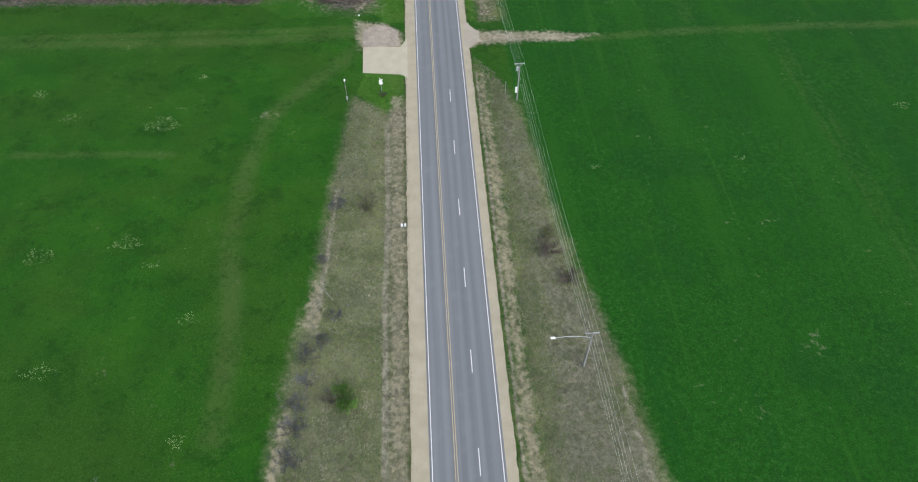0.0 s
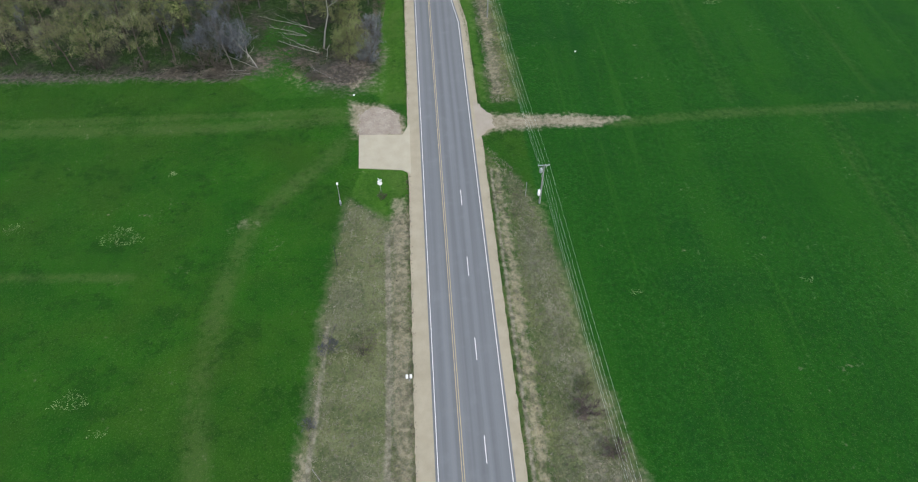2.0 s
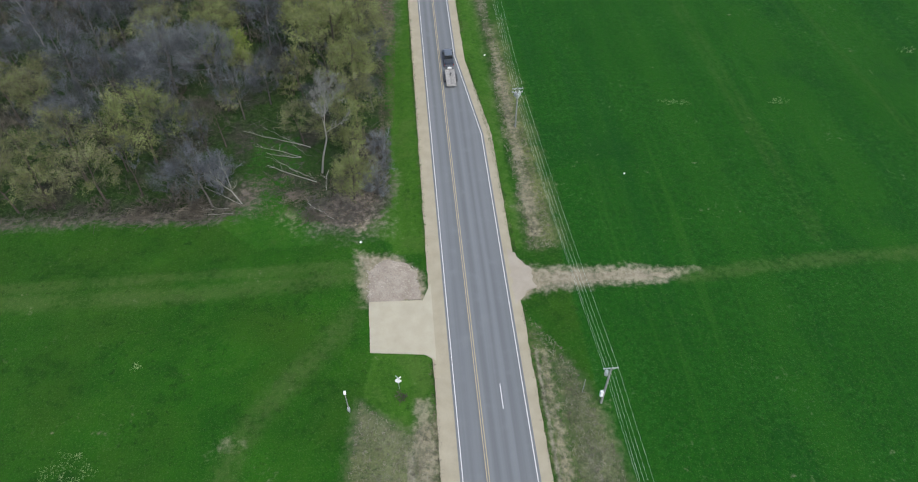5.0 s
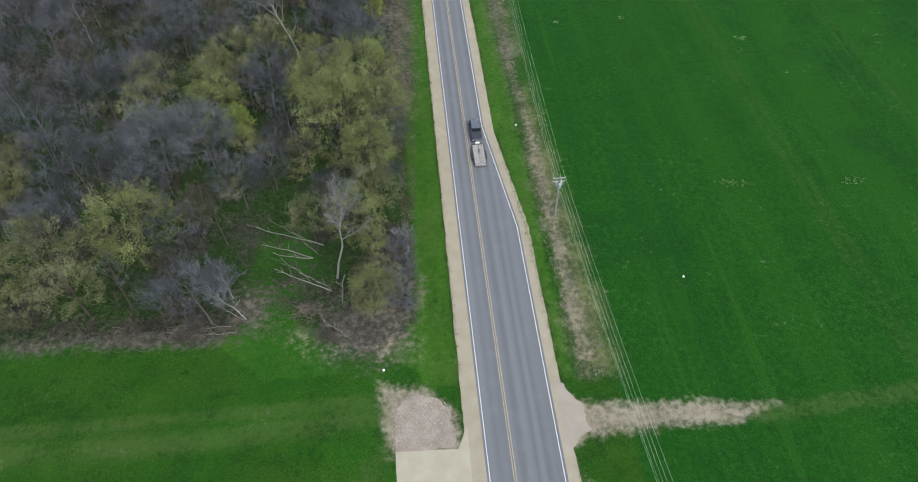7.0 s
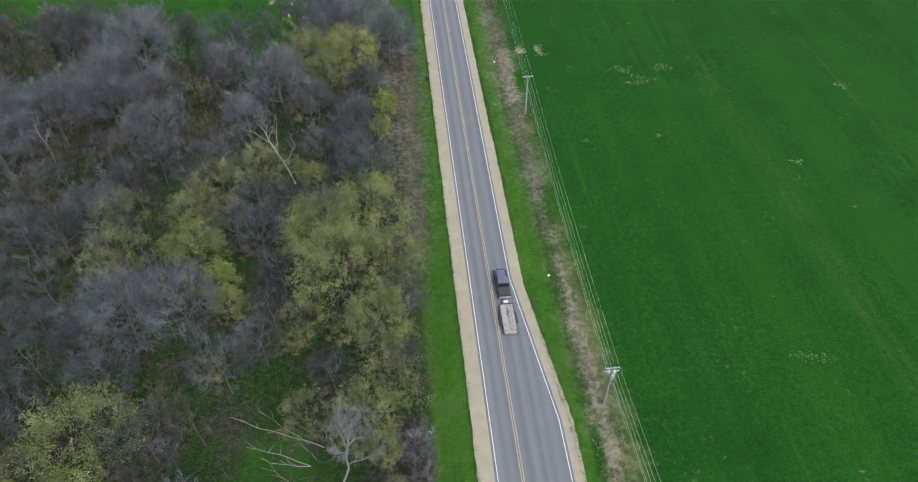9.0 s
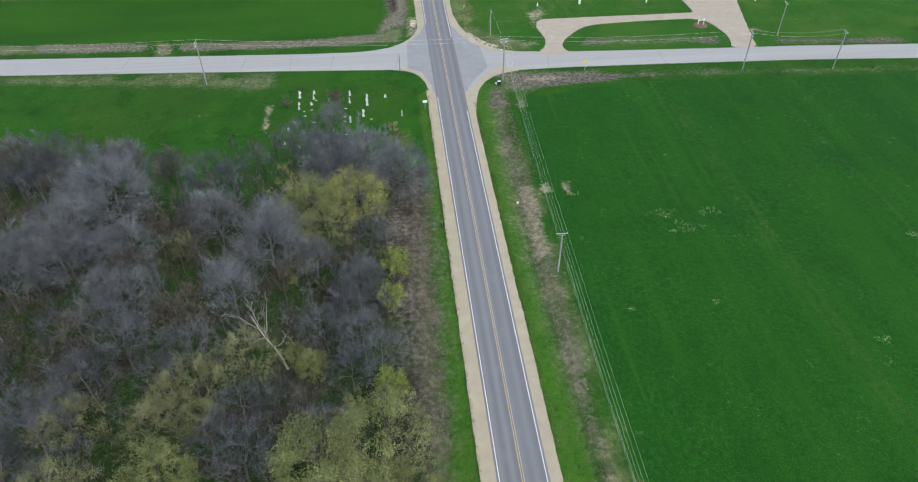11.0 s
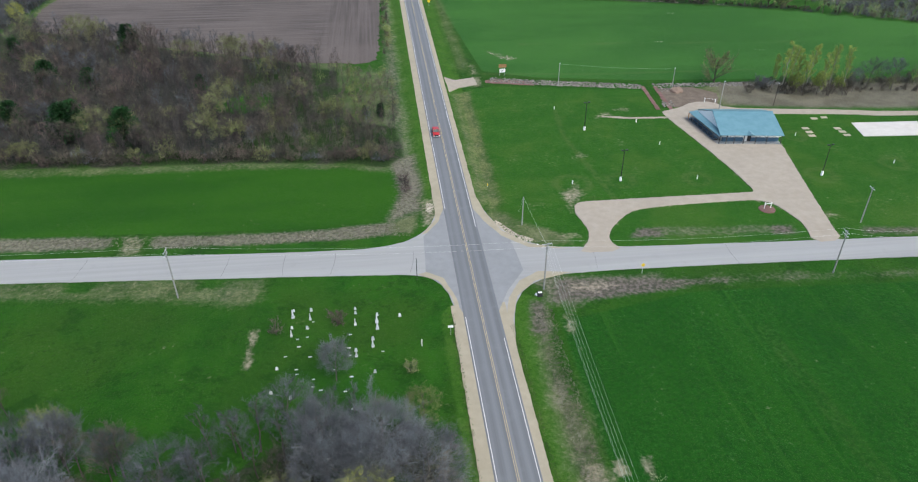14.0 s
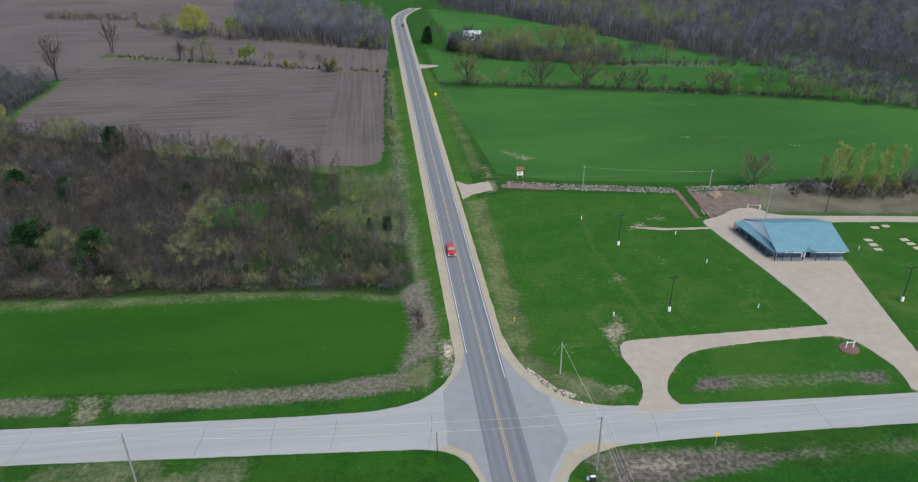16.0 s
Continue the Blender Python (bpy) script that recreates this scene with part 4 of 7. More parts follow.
def grow_conifer(h, r, tiers=20, per=11, needles=20):
    wood, crown = Soup(), Soup()
    wood.tube([(0, 0, 0), (0.03, 0, h * 0.5), (0, 0, h)], [0.16, 0.1, 0.02], 6)
    at, dd, ln = [], [], []
    for i in range(tiers):
        k = 0.08 + 0.92 * i / tiers
        reach = r * (1 - k) ** 0.55 * rng.uniform(0.8, 1.15) + 0.15
        for j in range(per):
            az = math.tau * (j + rng.uniform(0, 0.8)) / per + i
            out = np.array([math.cos(az), math.sin(az), 0.05 + 0.5 * k + rng.uniform(-0.15, 0.15)])
            p0 = np.array([0, 0, h * k])
            wood.tube([p0, p0 + out * reach], [0.03, 0.01], 3)
            t = rng.uniform(0.15, 1, needles)
            at.append(p0 + out * (reach * t)[:, None])
            d = out + 0.8 * unit(needles) + np.array([0, 0, 0.2])
            dd.append(d / np.linalg.norm(d, axis=1)[:, None])
            ln.append(np.full(needles, 0.22 + 0.22 * reach))
    crown.tris(sprigs(np.concatenate(at), np.concatenate(dd), np.concatenate(ln), 0.11))
    return wood, crown, Soup()


M["grey_twig"] = leafy("grey_twigs", (0.0590, 0.0655, 0.0745), (0.1260, 0.1375, 0.1580))
M["brown_twig"] = leafy("brown_twigs", (0.066, 0.060, 0.048), (0.122, 0.108, 0.088))
M["olive_twig"] = leafy("olive_twigs", (0.110, 0.104, 0.072), (0.185, 0.176, 0.126), 0.6)
M["olive_leaf"] = leafy("olive_buds", (0.118, 0.146, 0.042), (0.215, 0.246, 0.092), 0.5)
M["yellow_leaf"] = leafy("yellow_green_leaves", (0.190, 0.215, 0.042), (0.310, 0.335, 0.090), 0.25)
M["green_leaf"] = leafy("fresh_green_leaves", (0.052, 0.135, 0.016), (0.100, 0.210, 0.030))
M["lime_leaf"] = leafy("pale_green_leaves", (0.115, 0.165, 0.030), (0.200, 0.250, 0.055), 0.3)
M["needle"] = leafy("dark_needles", (0.010, 0.046, 0.011), (0.024, 0.085, 0.022))
M["poplar_leaf"] = leafy("poplar_leaves", (0.165, 0.225, 0.040), (0.290, 0.345, 0.085), 0.2)
M["pale_twig"] = leafy("pale_twigs", (0.13, 0.132, 0.13), (0.23, 0.232, 0.23), 0.3)
M["lime_twig"] = leafy("yellow_twigs", (0.12, 0.135, 0.050), (0.20, 0.22, 0.085), 0.2)
M["fluff_twig"] = leafy("pale_grey_twigs", (0.0850, 0.0930, 0.1030), (0.1700, 0.1850, 0.2060), 0.5)
# aerial haze put into the colour: paler, bluer twigs for distant trees
M["hazed_twig"] = leafy("haze_tinted_twigs", (0.096, 0.098, 0.128), (0.190, 0.192, 0.240), 0.7, 0.13)
M["hazed_brown"] = leafy("haze_tinted_brown_twigs", (0.092, 0.085, 0.096), (0.172, 0.158, 0.174), 0.7, 0.13)
M["rust_twig"] = leafy("red_brown_twigs", (0.076, 0.057, 0.054), (0.138, 0.104, 0.097))

STYLES = {  # name: object name, label, category, bark, twig, leaf, growth
    "grey": ("bare_tree", "bare grey spring tree with a dense crown of fine twigs", "tree", "bark", "grey_twig", None, dict(h=15, r=5.0, limbs=11, branches=6, twigs=26, twig_w=0.013, trunk_r=0.16, clumps=60, puff=46, twig_len=1.0, low=0.3, upright=0.65, branch_r=0.034)),
    "fluffy": ("grey_tree", "broad leafless tree with a dense pale grey twig crown", "tree", "bark", "fluff_twig", None, dict(h=14, r=5.4, limbs=14, branches=7, twigs=30, twig_w=0.0125, trunk_r=0.18, clumps=130, puff=64, twig_len=0.95, low=0.22, upright=0.6, branch_r=0.034)),
    "brown": ("brown_tree", "leafless brown tree with thin twigs in the woodland", "tree", "dark_bark", "brown_twig", None, dict(h=14, r=3.8, limbs=9, branches=5, twigs=10, twig_w=0.024, trunk_r=0.14, upright=1.0, clumps=26, puff=24)),
    "olive": ("budding_tree", "rounded tree with olive-green spring buds", "tree", "dark_bark", "olive_twig", "olive_leaf", dict(h=15, r=5.4, limbs=9, branches=4, twigs=7, leaves=17000, leaf=0.125, low=0.2, clumps=70, puff=14, trunk_r=0.18)),
    "sparse": ("budding_tree", "thinly budding olive-brown tree", "tree", "dark_bark", "olive_twig", "olive_leaf", dict(h=14, r=4.8, limbs=9, branches=5, twigs=8, leaves=7000, leaf=0.12, clumps=50, puff=22, twig_w=0.03)),
    "yellow": ("flowering_tree", "tree in bright yellow-green spring bloom", "tree", "dark_bark", "olive_twig", "yellow_leaf", dict(h=15, r=4.8, limbs=9, branches=4, twigs=6, leaves=16000, leaf=0.12, clumps=80, puff=16, trunk_r=0.18)),
    "lime": ("young_tree", "slim young tree with pale green leaves", "tree", "bark", "olive_twig", "lime_leaf", dict(h=8, r=2.3, limbs=9, branches=5, twigs=6, leaves=3000, leaf=0.22, clumps=30, puff=10, trunk_r=0.1, upright=0.9)),
    "green_shrub": ("shrub", "low bright green leafy shrub", "shrub", "dark_bark", "olive_twig", "green_leaf", dict(h=2.2, r=1.5, limbs=7, branches=4, twigs=6, leaves=3600, leaf=0.14, low=0.1, trunk_r=0.05, stems=2)),
    "grey_shrub": ("shrub", "low tangled grey leafless shrub", "shrub", "bark", "fluff_twig", None, dict(h=2.2, r=1.7, limbs=6, branches=4, twigs=16, low=0.1, trunk_r=0.04, stems=4, twig_len=0.6, twig_w=0.012)),
    "tangle_shrub": ("shrub", "low dark tangle of leafless grey stems", "shrub", "bark", "grey_twig", None, dict(h=1.3, r=1.7, limbs=6, branches=4, twigs=14, low=0.1, trunk_r=0.025, stems=4, twig_len=0.5, twig_w=0.009, branch_r=0.016, upright=0.35)),
    "brown_shrub": ("shrub", "tangled brown leafless brush", "shrub", "dark_bark", "brown_twig", None, dict(h=3.2, r=2.0, limbs=6, branches=4, twigs=14, low=0.1, trunk_r=0.05, stems=3, twig_len=0.7, twig_w=0.016)),
    "rust_shrub": ("shrub", "reddish brown leafless shrub", "shrub", "dark_bark", "rust_twig", None, dict(h=2.4, r=1.6, limbs=6, branches=4, twigs=14, low=0.1, trunk_r=0.04, stems=3, twig_len=0.6, twig_w=0.014)),
    "olive_shrub": ("shrub", "rounded shrub with olive spring buds", "shrub", "dark_bark", "olive_twig", "olive_leaf", dict(h=4.4, r=2.8, limbs=6, branches=4, twigs=9, leaves=1500, leaf=0.16, low=0.12, trunk_r=0.06, stems=3)),
    "rust": ("reddish_tree", "reddish brown leafless young tree", "tree", "dark_bark", "rust_twig", None, dict(h=13, r=3.4, limbs=8, branches=4, twigs=9, twig_w=0.03, trunk_r=0.12, upright=1.1, clumps=30, puff=24)),
    "slim": ("slim_tree", "slender dark leafless tree with a thin upright head", "tree", "dark_bark", "grey_twig", None, dict(h=14, r=2.2, limbs=9, branches=5, twigs=9, twig_w=0.022, trunk_r=0.13, upright=1.5, low=0.35, lean=0.03)),
    "snag": ("dead_tree", "bleached dead tree with bare forked limbs", "tree", "pale_bark", None, None, dict(h=17, r=5.0, limbs=7, branches=4, twigs=3, low=0.4, trunk_r=0.17, upright=1.0, lean=0.07, branch_r=0.045)),
    "pale": ("pale_tree", "slender pale-barked tree with fine grey twigs", "tree", "pale_bark", "grey_twig", None, dict(h=16, r=3.4, limbs=8, branches=5, twigs=16, clumps=20, puff=26, low=0.45, trunk_r=0.16, upright=0.8)),
    "tall_pale": ("pale_tree", "very tall pale-barked tree with a forked twiggy head", "tree", "pale_bark", "pale_twig", None, dict(h=25, r=3.4, limbs=10, branches=7, twigs=26, clumps=30, puff=34, low=0.46, trunk_r=0.15, upright=1.6, lean=0.002, twig_w=0.014)),
    "conifer": ("spruce_tree", "dark green conifer with drooping boughs", "tree", "dark_bark", "needle", None, dict(h=8.5, r=3.1)),
    "willow": ("willow_tree", "spreading many-stemmed hedge tree with an olive haze of buds", "tree", "dark_bark", "olive_twig", "olive_leaf", dict(h=9, r=6.0, limbs=7, branches=6, twigs=14, leaves=2200, leaf=0.2, low=0.06, trunk_r=0.2, upright=1.0, twig_w=0.04, stems=3, lean=0.14, branch_r=0.07)),
    "young_spruce": ("spruce_tree", "slender young dark green spruce", "tree", "dark_bark", "needle", None, dict(h=5.2, r=1.05, tiers=16, per=9, needles=14)),
    "haze_shrub": ("shrub", "thin shrub in yellow-green spring bud", "shrub", "dark_bark", "olive_twig", "lime_leaf", dict(h=3.0, r=2.1, limbs=6, branches=4, twigs=9, leaves=520, leaf=0.10, low=0.1, trunk_r=0.04, stems=3, twig_w=0.012)),
    "poplar": ("poplar_tree", "tall slim poplar in yellow-green leaf", "tree", "pale_bark", "lime_twig", "poplar_leaf", dict(h=16, r=1.5, limbs=14, branches=4, twigs=7, leaves=2200, leaf=0.19, low=0.22, trunk_r=0.14, upright=1.7, lean=0.02)),
    "bare_tall": ("bare_tree", "tall leafless field tree with forked upright limbs", "tree", "dark_bark", "brown_twig", None, dict(h=12, r=4.0, limbs=10, branches=7, twigs=13, low=0.26, trunk_r=0.3, upright=1.8, twig_w=0.026, stems=2, lean=0.10, branch_r=0.06)),
    "bloom": ("flowering_tree", "round field tree in full yellow-green spring bloom", "tree", "dark_bark", "olive_twig", "yellow_leaf", dict(h=13, r=5.0, limbs=10, branches=5, twigs=8, leaves=17000, leaf=0.26, low=0.16, clumps=130, puff=14, trunk_r=0.2)),
    "bare_big": ("bare_tree", "spreading leafless field tree with dark limbs", "tree", "dark_bark", "brown_twig", None, dict(h=8.5, r=5.0, limbs=9, branches=7, twigs=16, low=0.08, trunk_r=0.24, upright=1.0, twig_w=0.028, stems=2, lean=0.12)),
}
VARIANTS = {"fluffy": 3, "grey": 4, "brown": 3, "olive": 4, "sparse": 3, "slim": 3, "conifer": 2}
stock, planted = {}, {}


def grown(style):
    p = STYLES[style]
    if style in ("conifer", "young_spruce"):
        return grow_conifer(**p[6])
    return grow(**p[6])


def plant(style, x, y, s=1.0, group="", sink=0.05, tall=1.0, tilt=0.0):
    """One tree or shrub of that style, from a small stock of grown ones."""
    name, label, category, bark, twig, leaf, _ = STYLES[style]
    n = planted.get(style, 0)
    planted[style] = n + 1
    k = (style, n % VARIANTS.get(style, 2))
    m = pose(x, y, gz(x, y) - sink, rng.normal(0, 2), tilt + rng.normal(0, 2), 0 if tilt else rng.uniform(0, 360)) @ Matrix.Diagonal((s, s, s * tall * rng.uniform(0.92, 1.08), 1))
    if k in stock:
        return copy_thing(stock[k], m @ Matrix.Diagonal([1 / c for c in stock[k].scale] + [1]))
    wood, crown, foliage = grown(style)
    ob = thing(name, label, category, m, group)
    t = new("trunk", wood.mesh("trunk", M[bark]))
    t.parent = ob
    c = new("crown", crown.mesh("crown", M[twig] if twig else M[bark]))
    c.parent = ob
    if foliage.v:
        f = new("foliage", foliage.mesh("foliage", M[leaf]))
        f.parent = c
    stock[k] = ob
    return ob

# woodland west of the road: the trees that stand out
for style, x, y, s in (("olive", -21.6, 187, 1.25), ("olive", -17.2, 179, 1.0), ("olive", -26.8, 196, 1.15), ("olive", -18, 199, 1.1), ("sparse", -23, 192, 0.9), ("olive", -15.8, 190, 0.95), ("olive", -45.6, 197, 0.95),
                       ("fluffy", -53.4, 184.5, 1.2), ("fluffy", -46, 186, 0.95), ("olive", -40.2, 187.6, 0.55), ("lime", -41.0, 191, 1.1), ("olive", -53.6, 164, 1.2), ("sparse", -64.8, 159.6, 1.1), ("sparse", -72, 158, 0.9), ("brown", -76, 164, 0.95), ("sparse", -17.0, 170, 0.85), ("slim", -28, 181, 0.8), ("sparse", -29, 183, 0.72), ("sparse", -27, 166.5, 0.72), ("olive", -19.6, 166, 0.72), ("olive", -17.6, 162, 0.5),
                       ("yellow", -22.0, 250, 1.0), ("olive", -30.4, 247.4, 1.15), ("sparse", -26.6, 243, 0.9), ("grey", -20.8, 219, 0.8), ("grey", -22.6, 214, 0.7), ("grey", -66.9, 201, 1.0), ("grey", -75, 190, 0.95), ("fluffy", -36, 239.6, 1.2), ("fluffy", -65.2, 254.6, 1.38), ("fluffy", -78.5, 235.6, 1.05),
                       ("fluffy", -28, 263.4, 1.1), ("fluffy", -19.2, 263, 1.2), ("fluffy", -14.4, 258, 0.95), ("fluffy", -23, 260, 1.1), ("fluffy", -47, 250, 1.0), ("fluffy", -72, 249, 1.0), ("fluffy", -68, 270.6, 0.85), ("brown", -59.4, 265.6, 0.75), ("olive", -70.2, 273.4, 0.62), ("olive", -84.2, 274.2, 0.6), ("brown", -80.8, 282, 0.5),
                       ("lime", -15.6, 236.6, 0.95), ("lime", -16.4, 228.6, 0.8), ("lime", -17.2, 211, 0.95), ("olive", -28.2, 215.6, 0.5), ("olive", -31, 219, 0.4), ("olive", -17.4, 151.2, 0.66), ("sparse", -16.2, 154.6, 0.6), ("brown_shrub", -15.4, 154, 1.0), ("brown_shrub", -18.8, 158, 0.9), ("brown_shrub", -15.2, 160.5, 1.0), ("grey_shrub", -13.4, 152, 1.5), ("grey_shrub", -13.6, 157, 1.6), ("grey_shrub", -13.2, 163, 1.5),
                       ("snag", -78.9, 229.5, 0.6), ("grey_shrub", -41, 156.5, 1.9), ("grey_shrub", -43.4, 158.6, 1.7), ("pale", -39.2, 156, 0.55), ("brown_shrub", -45.5, 153, 1.2), ("pale", -86, 205, 0.9), ("grey", -50, 262, 0.95), ("fluffy", -27.6, 284.4, 0.6), ("slim", -46, 269.6, 0.8), ("slim", -41.2, 269, 0.85), ("slim", -38.7, 270.2, 0.95), ("grey", -42.6, 270.4, 0.55), ("olive", -13.2, 273, 0.5), ("olive_shrub", -15, 285, 0.5)):
    plant(style, x, y, s, "woodland trees")
plant("tall_pale", -23.3, 158.3, 1.0, "woodland trees", tilt=6)
plant("snag", -32.9, 219.1, 0.95, "woodland trees", tilt=-9)
plant("snag", -36.8, 151.9, 0.55, "woodland trees", tilt=-16)
taken = [(o.matrix_basis.translation.x, o.matrix_basis.translation.y) for o in scene.objects if o.parent is None and "tree" in o.name]
CLEARING = [(-42, 146), (-41, 174), (-31, 178), (-24, 172), (-20, 164), (-11, 164), (-11, 140), (-27, 140)]
for i in range(44):  # the wood's northern fringe
    x = -46 - rng.uniform(0, 75)
    y = 256 + (-46 - x) * 0.24 + rng.uniform(0, 9)
    plant(("grey", "slim", "grey", "brown")[i % 4], x, y, rng.uniform(0.55, 0.9), "woodland trees")
    taken.append((x, y))
tries = 0
while tries < 7500 and len(taken) < 430:
    tries += 1
    x, y = -12 - rng.uniform(0, 112), rng.uniform(150, 286)
    if not inside(WOOD_A, x, y) or not inside(WOOD_A, x + 2.5, y) or not inside(WOOD_A, x, y - 2.5) or inside(CLEARING, x, y) or (x > -17 and y > 198):
        continue
    if min(math.hypot(x - a, y - b) for a, b in taken) < (5.0 if y < 205 else 4.2):
        continue
    green = noise.noise((x * 0.03, y * 0.03, 2.0)) - 0.010 * (y - 195) + rng.normal(0, 0.12)
    pick = rng.random()
    style = "sparse" if green > 0.3 and pick > 0.3 else "slim" if pick < 0.38 else "brown" if green < 0.0 and pick < 0.68 else "grey"
    if style == "grey" and y > 228 and pick < 0.9:
        style = "fluffy"
    plant(style, x, y, rng.uniform(0.6, 0.95), "woodland trees")
    taken.append((x, y))
for i in range(90):  # undergrowth along the edges and under the trees
    x, y = -12.5 - rng.uniform(0, 85), rng.uniform(150, 282)
    if inside(WOOD_A, x, y) and not inside(CLEARING, x, y):
        plant(("brown_shrub", "grey_shrub", "brown_shrub", "olive_shrub")[rng.integers(0, 4)], x, y, rng.uniform(0.6, 1.1), "woodland undergrowth")
for x, y in ((-48, 152), (-44, 151), (-60, 152), (-70, 153), (-52, 151.5), (-13.6, 160), (-14, 166), (-15, 206), (-14.4, 214), (-14.2, 236), (-14, 246), (-13, 255)):
    plant("brown_shrub", x, y, rng.uniform(0.6, 1.0), "woodland undergrowth")

# felled trunks in the clearing
LOGS = [((-39, 170.9), (-25.6, 165.1), 0.16), ((-36, 166.2), (-27.2, 162.9), 0.12), ((-32.5, 163.5), (-27.2, 162.6), 0.14), ((-33.5, 160.9), (-24.2, 156), 0.16), ((-33.8, 164.6), (-28, 158.6), 0.07), ((-35.5, 172), (-27.5, 165.8), 0.08),
        ((-22.6, 153.2), (-22.2, 158.5), 0.15), ((-24.1, 155.9), (-29.3, 159.9), 0.12), ((-25.5, 150.4), (-20.7, 146.6), 0.09), ((-44.5, 157), (-37, 151.6), 0.11), ((-70, 204), (-71, 208), 0.3), ((-45, 149.6), (-38, 149.4), 0.07), ((-44, 150.4), (-39, 150.6), 0.06), ((-37.4, 152), (-41, 159), 0.1), ((-31, 168.5), (-26.5, 163.6), 0.06)]
for i, (a, b, r) in enumerate(LOGS):
    lg = Soup()
    pts = [np.array([a[0] + (b[0] - a[0]) * k, a[1] + (b[1] - a[1]) * k, 0]) + np.array([rng.normal(0, 0.12), rng.normal(0, 0.12), 0.3 + 0.15 * math.sin(3 * k + i)]) for k in np.linspace(0, 1, 7)]
    for p in pts:
        p[2] += gz(p[0], p[1])
    lg.tube(pts, list(np.linspace(r * 0.16, r * 0.5, 7)), 6)
    for j in range(5):
        q = pts[1 + j % 4]
        lg.tube([q, q + np.array([rng.normal(-0.8, 0.5), rng.normal(0.6, 0.5), 0.35])], [r * 0.25, 0.012], 4)
    tagged(new("fallen_log", lg.mesh("fallen_log", M["pale_bark"])), "bleached fallen tree trunk lying in the clearing", "log", "felled trunks")


def clutter(name, label, category, polys, count, make, material, avoid=None):
    """Many small pieces, joined, strewn over the given areas."""
    s = Soup()
    for poly, n in zip(polys, count):
        xs, ys = [p[0] for p in poly], [p[1] for p in poly]
        done = 0
        while done < n:
            x, y = rng.uniform(min(xs), max(xs)), rng.uniform(min(ys), max(ys))
            if inside(poly, x, y) and not (avoid and inside(avoid, x, y)):
                make(s, x, y, gz(x, y))
                done += 1
    return tagged(new(name, s.mesh(name, material)), label, category, kind="stuff")


def twig_on_floor(s, x, y, z):
    a, ln = rng.uniform(0, math.tau), rng.uniform(0.5, 2.6)
    s.tube([(x, y, z + 0.08), (x + math.cos(a) * ln, y + math.sin(a) * ln, z + rng.uniform(0.1, 0.5))], [0.05, 0.02], 3)


clutter("brushwood", "strewn grey branches and twigs on the woodland floor", "brushwood", [WOOD_A, [(-130, 151), (-40, 148), (-40, 151), (-130, 154)], [(-27, 148), (-17, 144), (-15, 150), (-26, 153)], [(-14, 200), (-9.5, 205), (-9, 262), (-14, 262)]], [2200, 500, 240, 300], twig_on_floor, M["bark"])


def sapling(s, x, y, z, tall=(4.0, 11.0), spread=1.0, count=44, width=0.035, low=0.3):
    """A leafless young tree: thin stem, twigs in a loose oval head."""
    h = rng.uniform(*tall) * (0.75 + 0.5 * noise.noise((x * 0.06, y * 0.06, 5.0)))
    top = np.array([x + rng.normal(0, 0.4), y + rng.normal(0, 0.4), z + h])
    base = np.array([x, y, z])
    s.tube([base, base + (top - base) * 0.5 + rng.normal(0, 0.12, 3), top], [0.05, 0.035, 0.015], 3)
    t = rng.uniform(low, 1, count)
    wide = spread * (0.25 + 0.13 * h) * np.sin(np.clip(0.25 + (t - low) / (1 - low), 0, 1) * 2.6)[:, None]
    at = base + (top - base) * t[:, None] + unit(count) * np.array([1, 1, 0.3]) * wide
    d = 0.7 * unit(count) + (at - base) * np.array([0.22, 0.22, 0]) + np.array([0, 0, 1.0])
    d /= np.linalg.norm(d, axis=1)[:, None]
    ln = rng.uniform(0.4, 1.0, count) * (0.6 + 0.10 * h)
    s.tris(sprigs(at, d, ln, width))
    e = d + 0.6 * unit(count)
    s.tris(sprigs(at, e / np.linalg.norm(e, axis=1)[:, None], ln * 0.8, width * 0.9))


def leafy_sapling(s, x, y, z):
    h = rng.uniform(3, 7)
    c = np.array([x, y, z]) + rng.normal(0, 1, (230, 3)) * np.array([0.9, 0.9, h * 0.18]) + np.array([0, 0, h * 0.62])
    s.tube([(x, y, z), (x, y, z + h)], [0.06, 0.02], 3)
    s.tris(leaflets(c, 0.2))


WOOD_A_IN = [(-125, 160), (-60, 156), (-44, 155), (-43, 176), (-30, 180), (-18, 172), (-15, 200), (-15.5, 240), (-14, 262), (-30, 270), (-44, 260), (-70, 266), (-95, 276), (-125, 282)]
WOOD_A_NORTH = [p if p[1] > 205 else (p[0], 205) for p in WOOD_A_IN if p[1] > 190 or p[0] < -100]
clutter("undergrowth", "thin brown undergrowth beneath the old wood", "undergrowth", [WOOD_A_IN, WOOD_A_NORTH], [260, 230], lambda s, x, y, z: sapling(s, x, y, z, (2.0, 6.0), 1.2, 44, 0.018, 0.1), M["brown_twig"])
clutter("undergrowth", "olive-tinged saplings beneath the old wood", "undergrowth", [WOOD_A_IN, WOOD_A_NORTH], [150, 110], lambda s, x, y, z: sapling(s, x, y, z, (2.5, 7.0), 1.2, 50, 0.02, 0.1), M["olive_twig"])


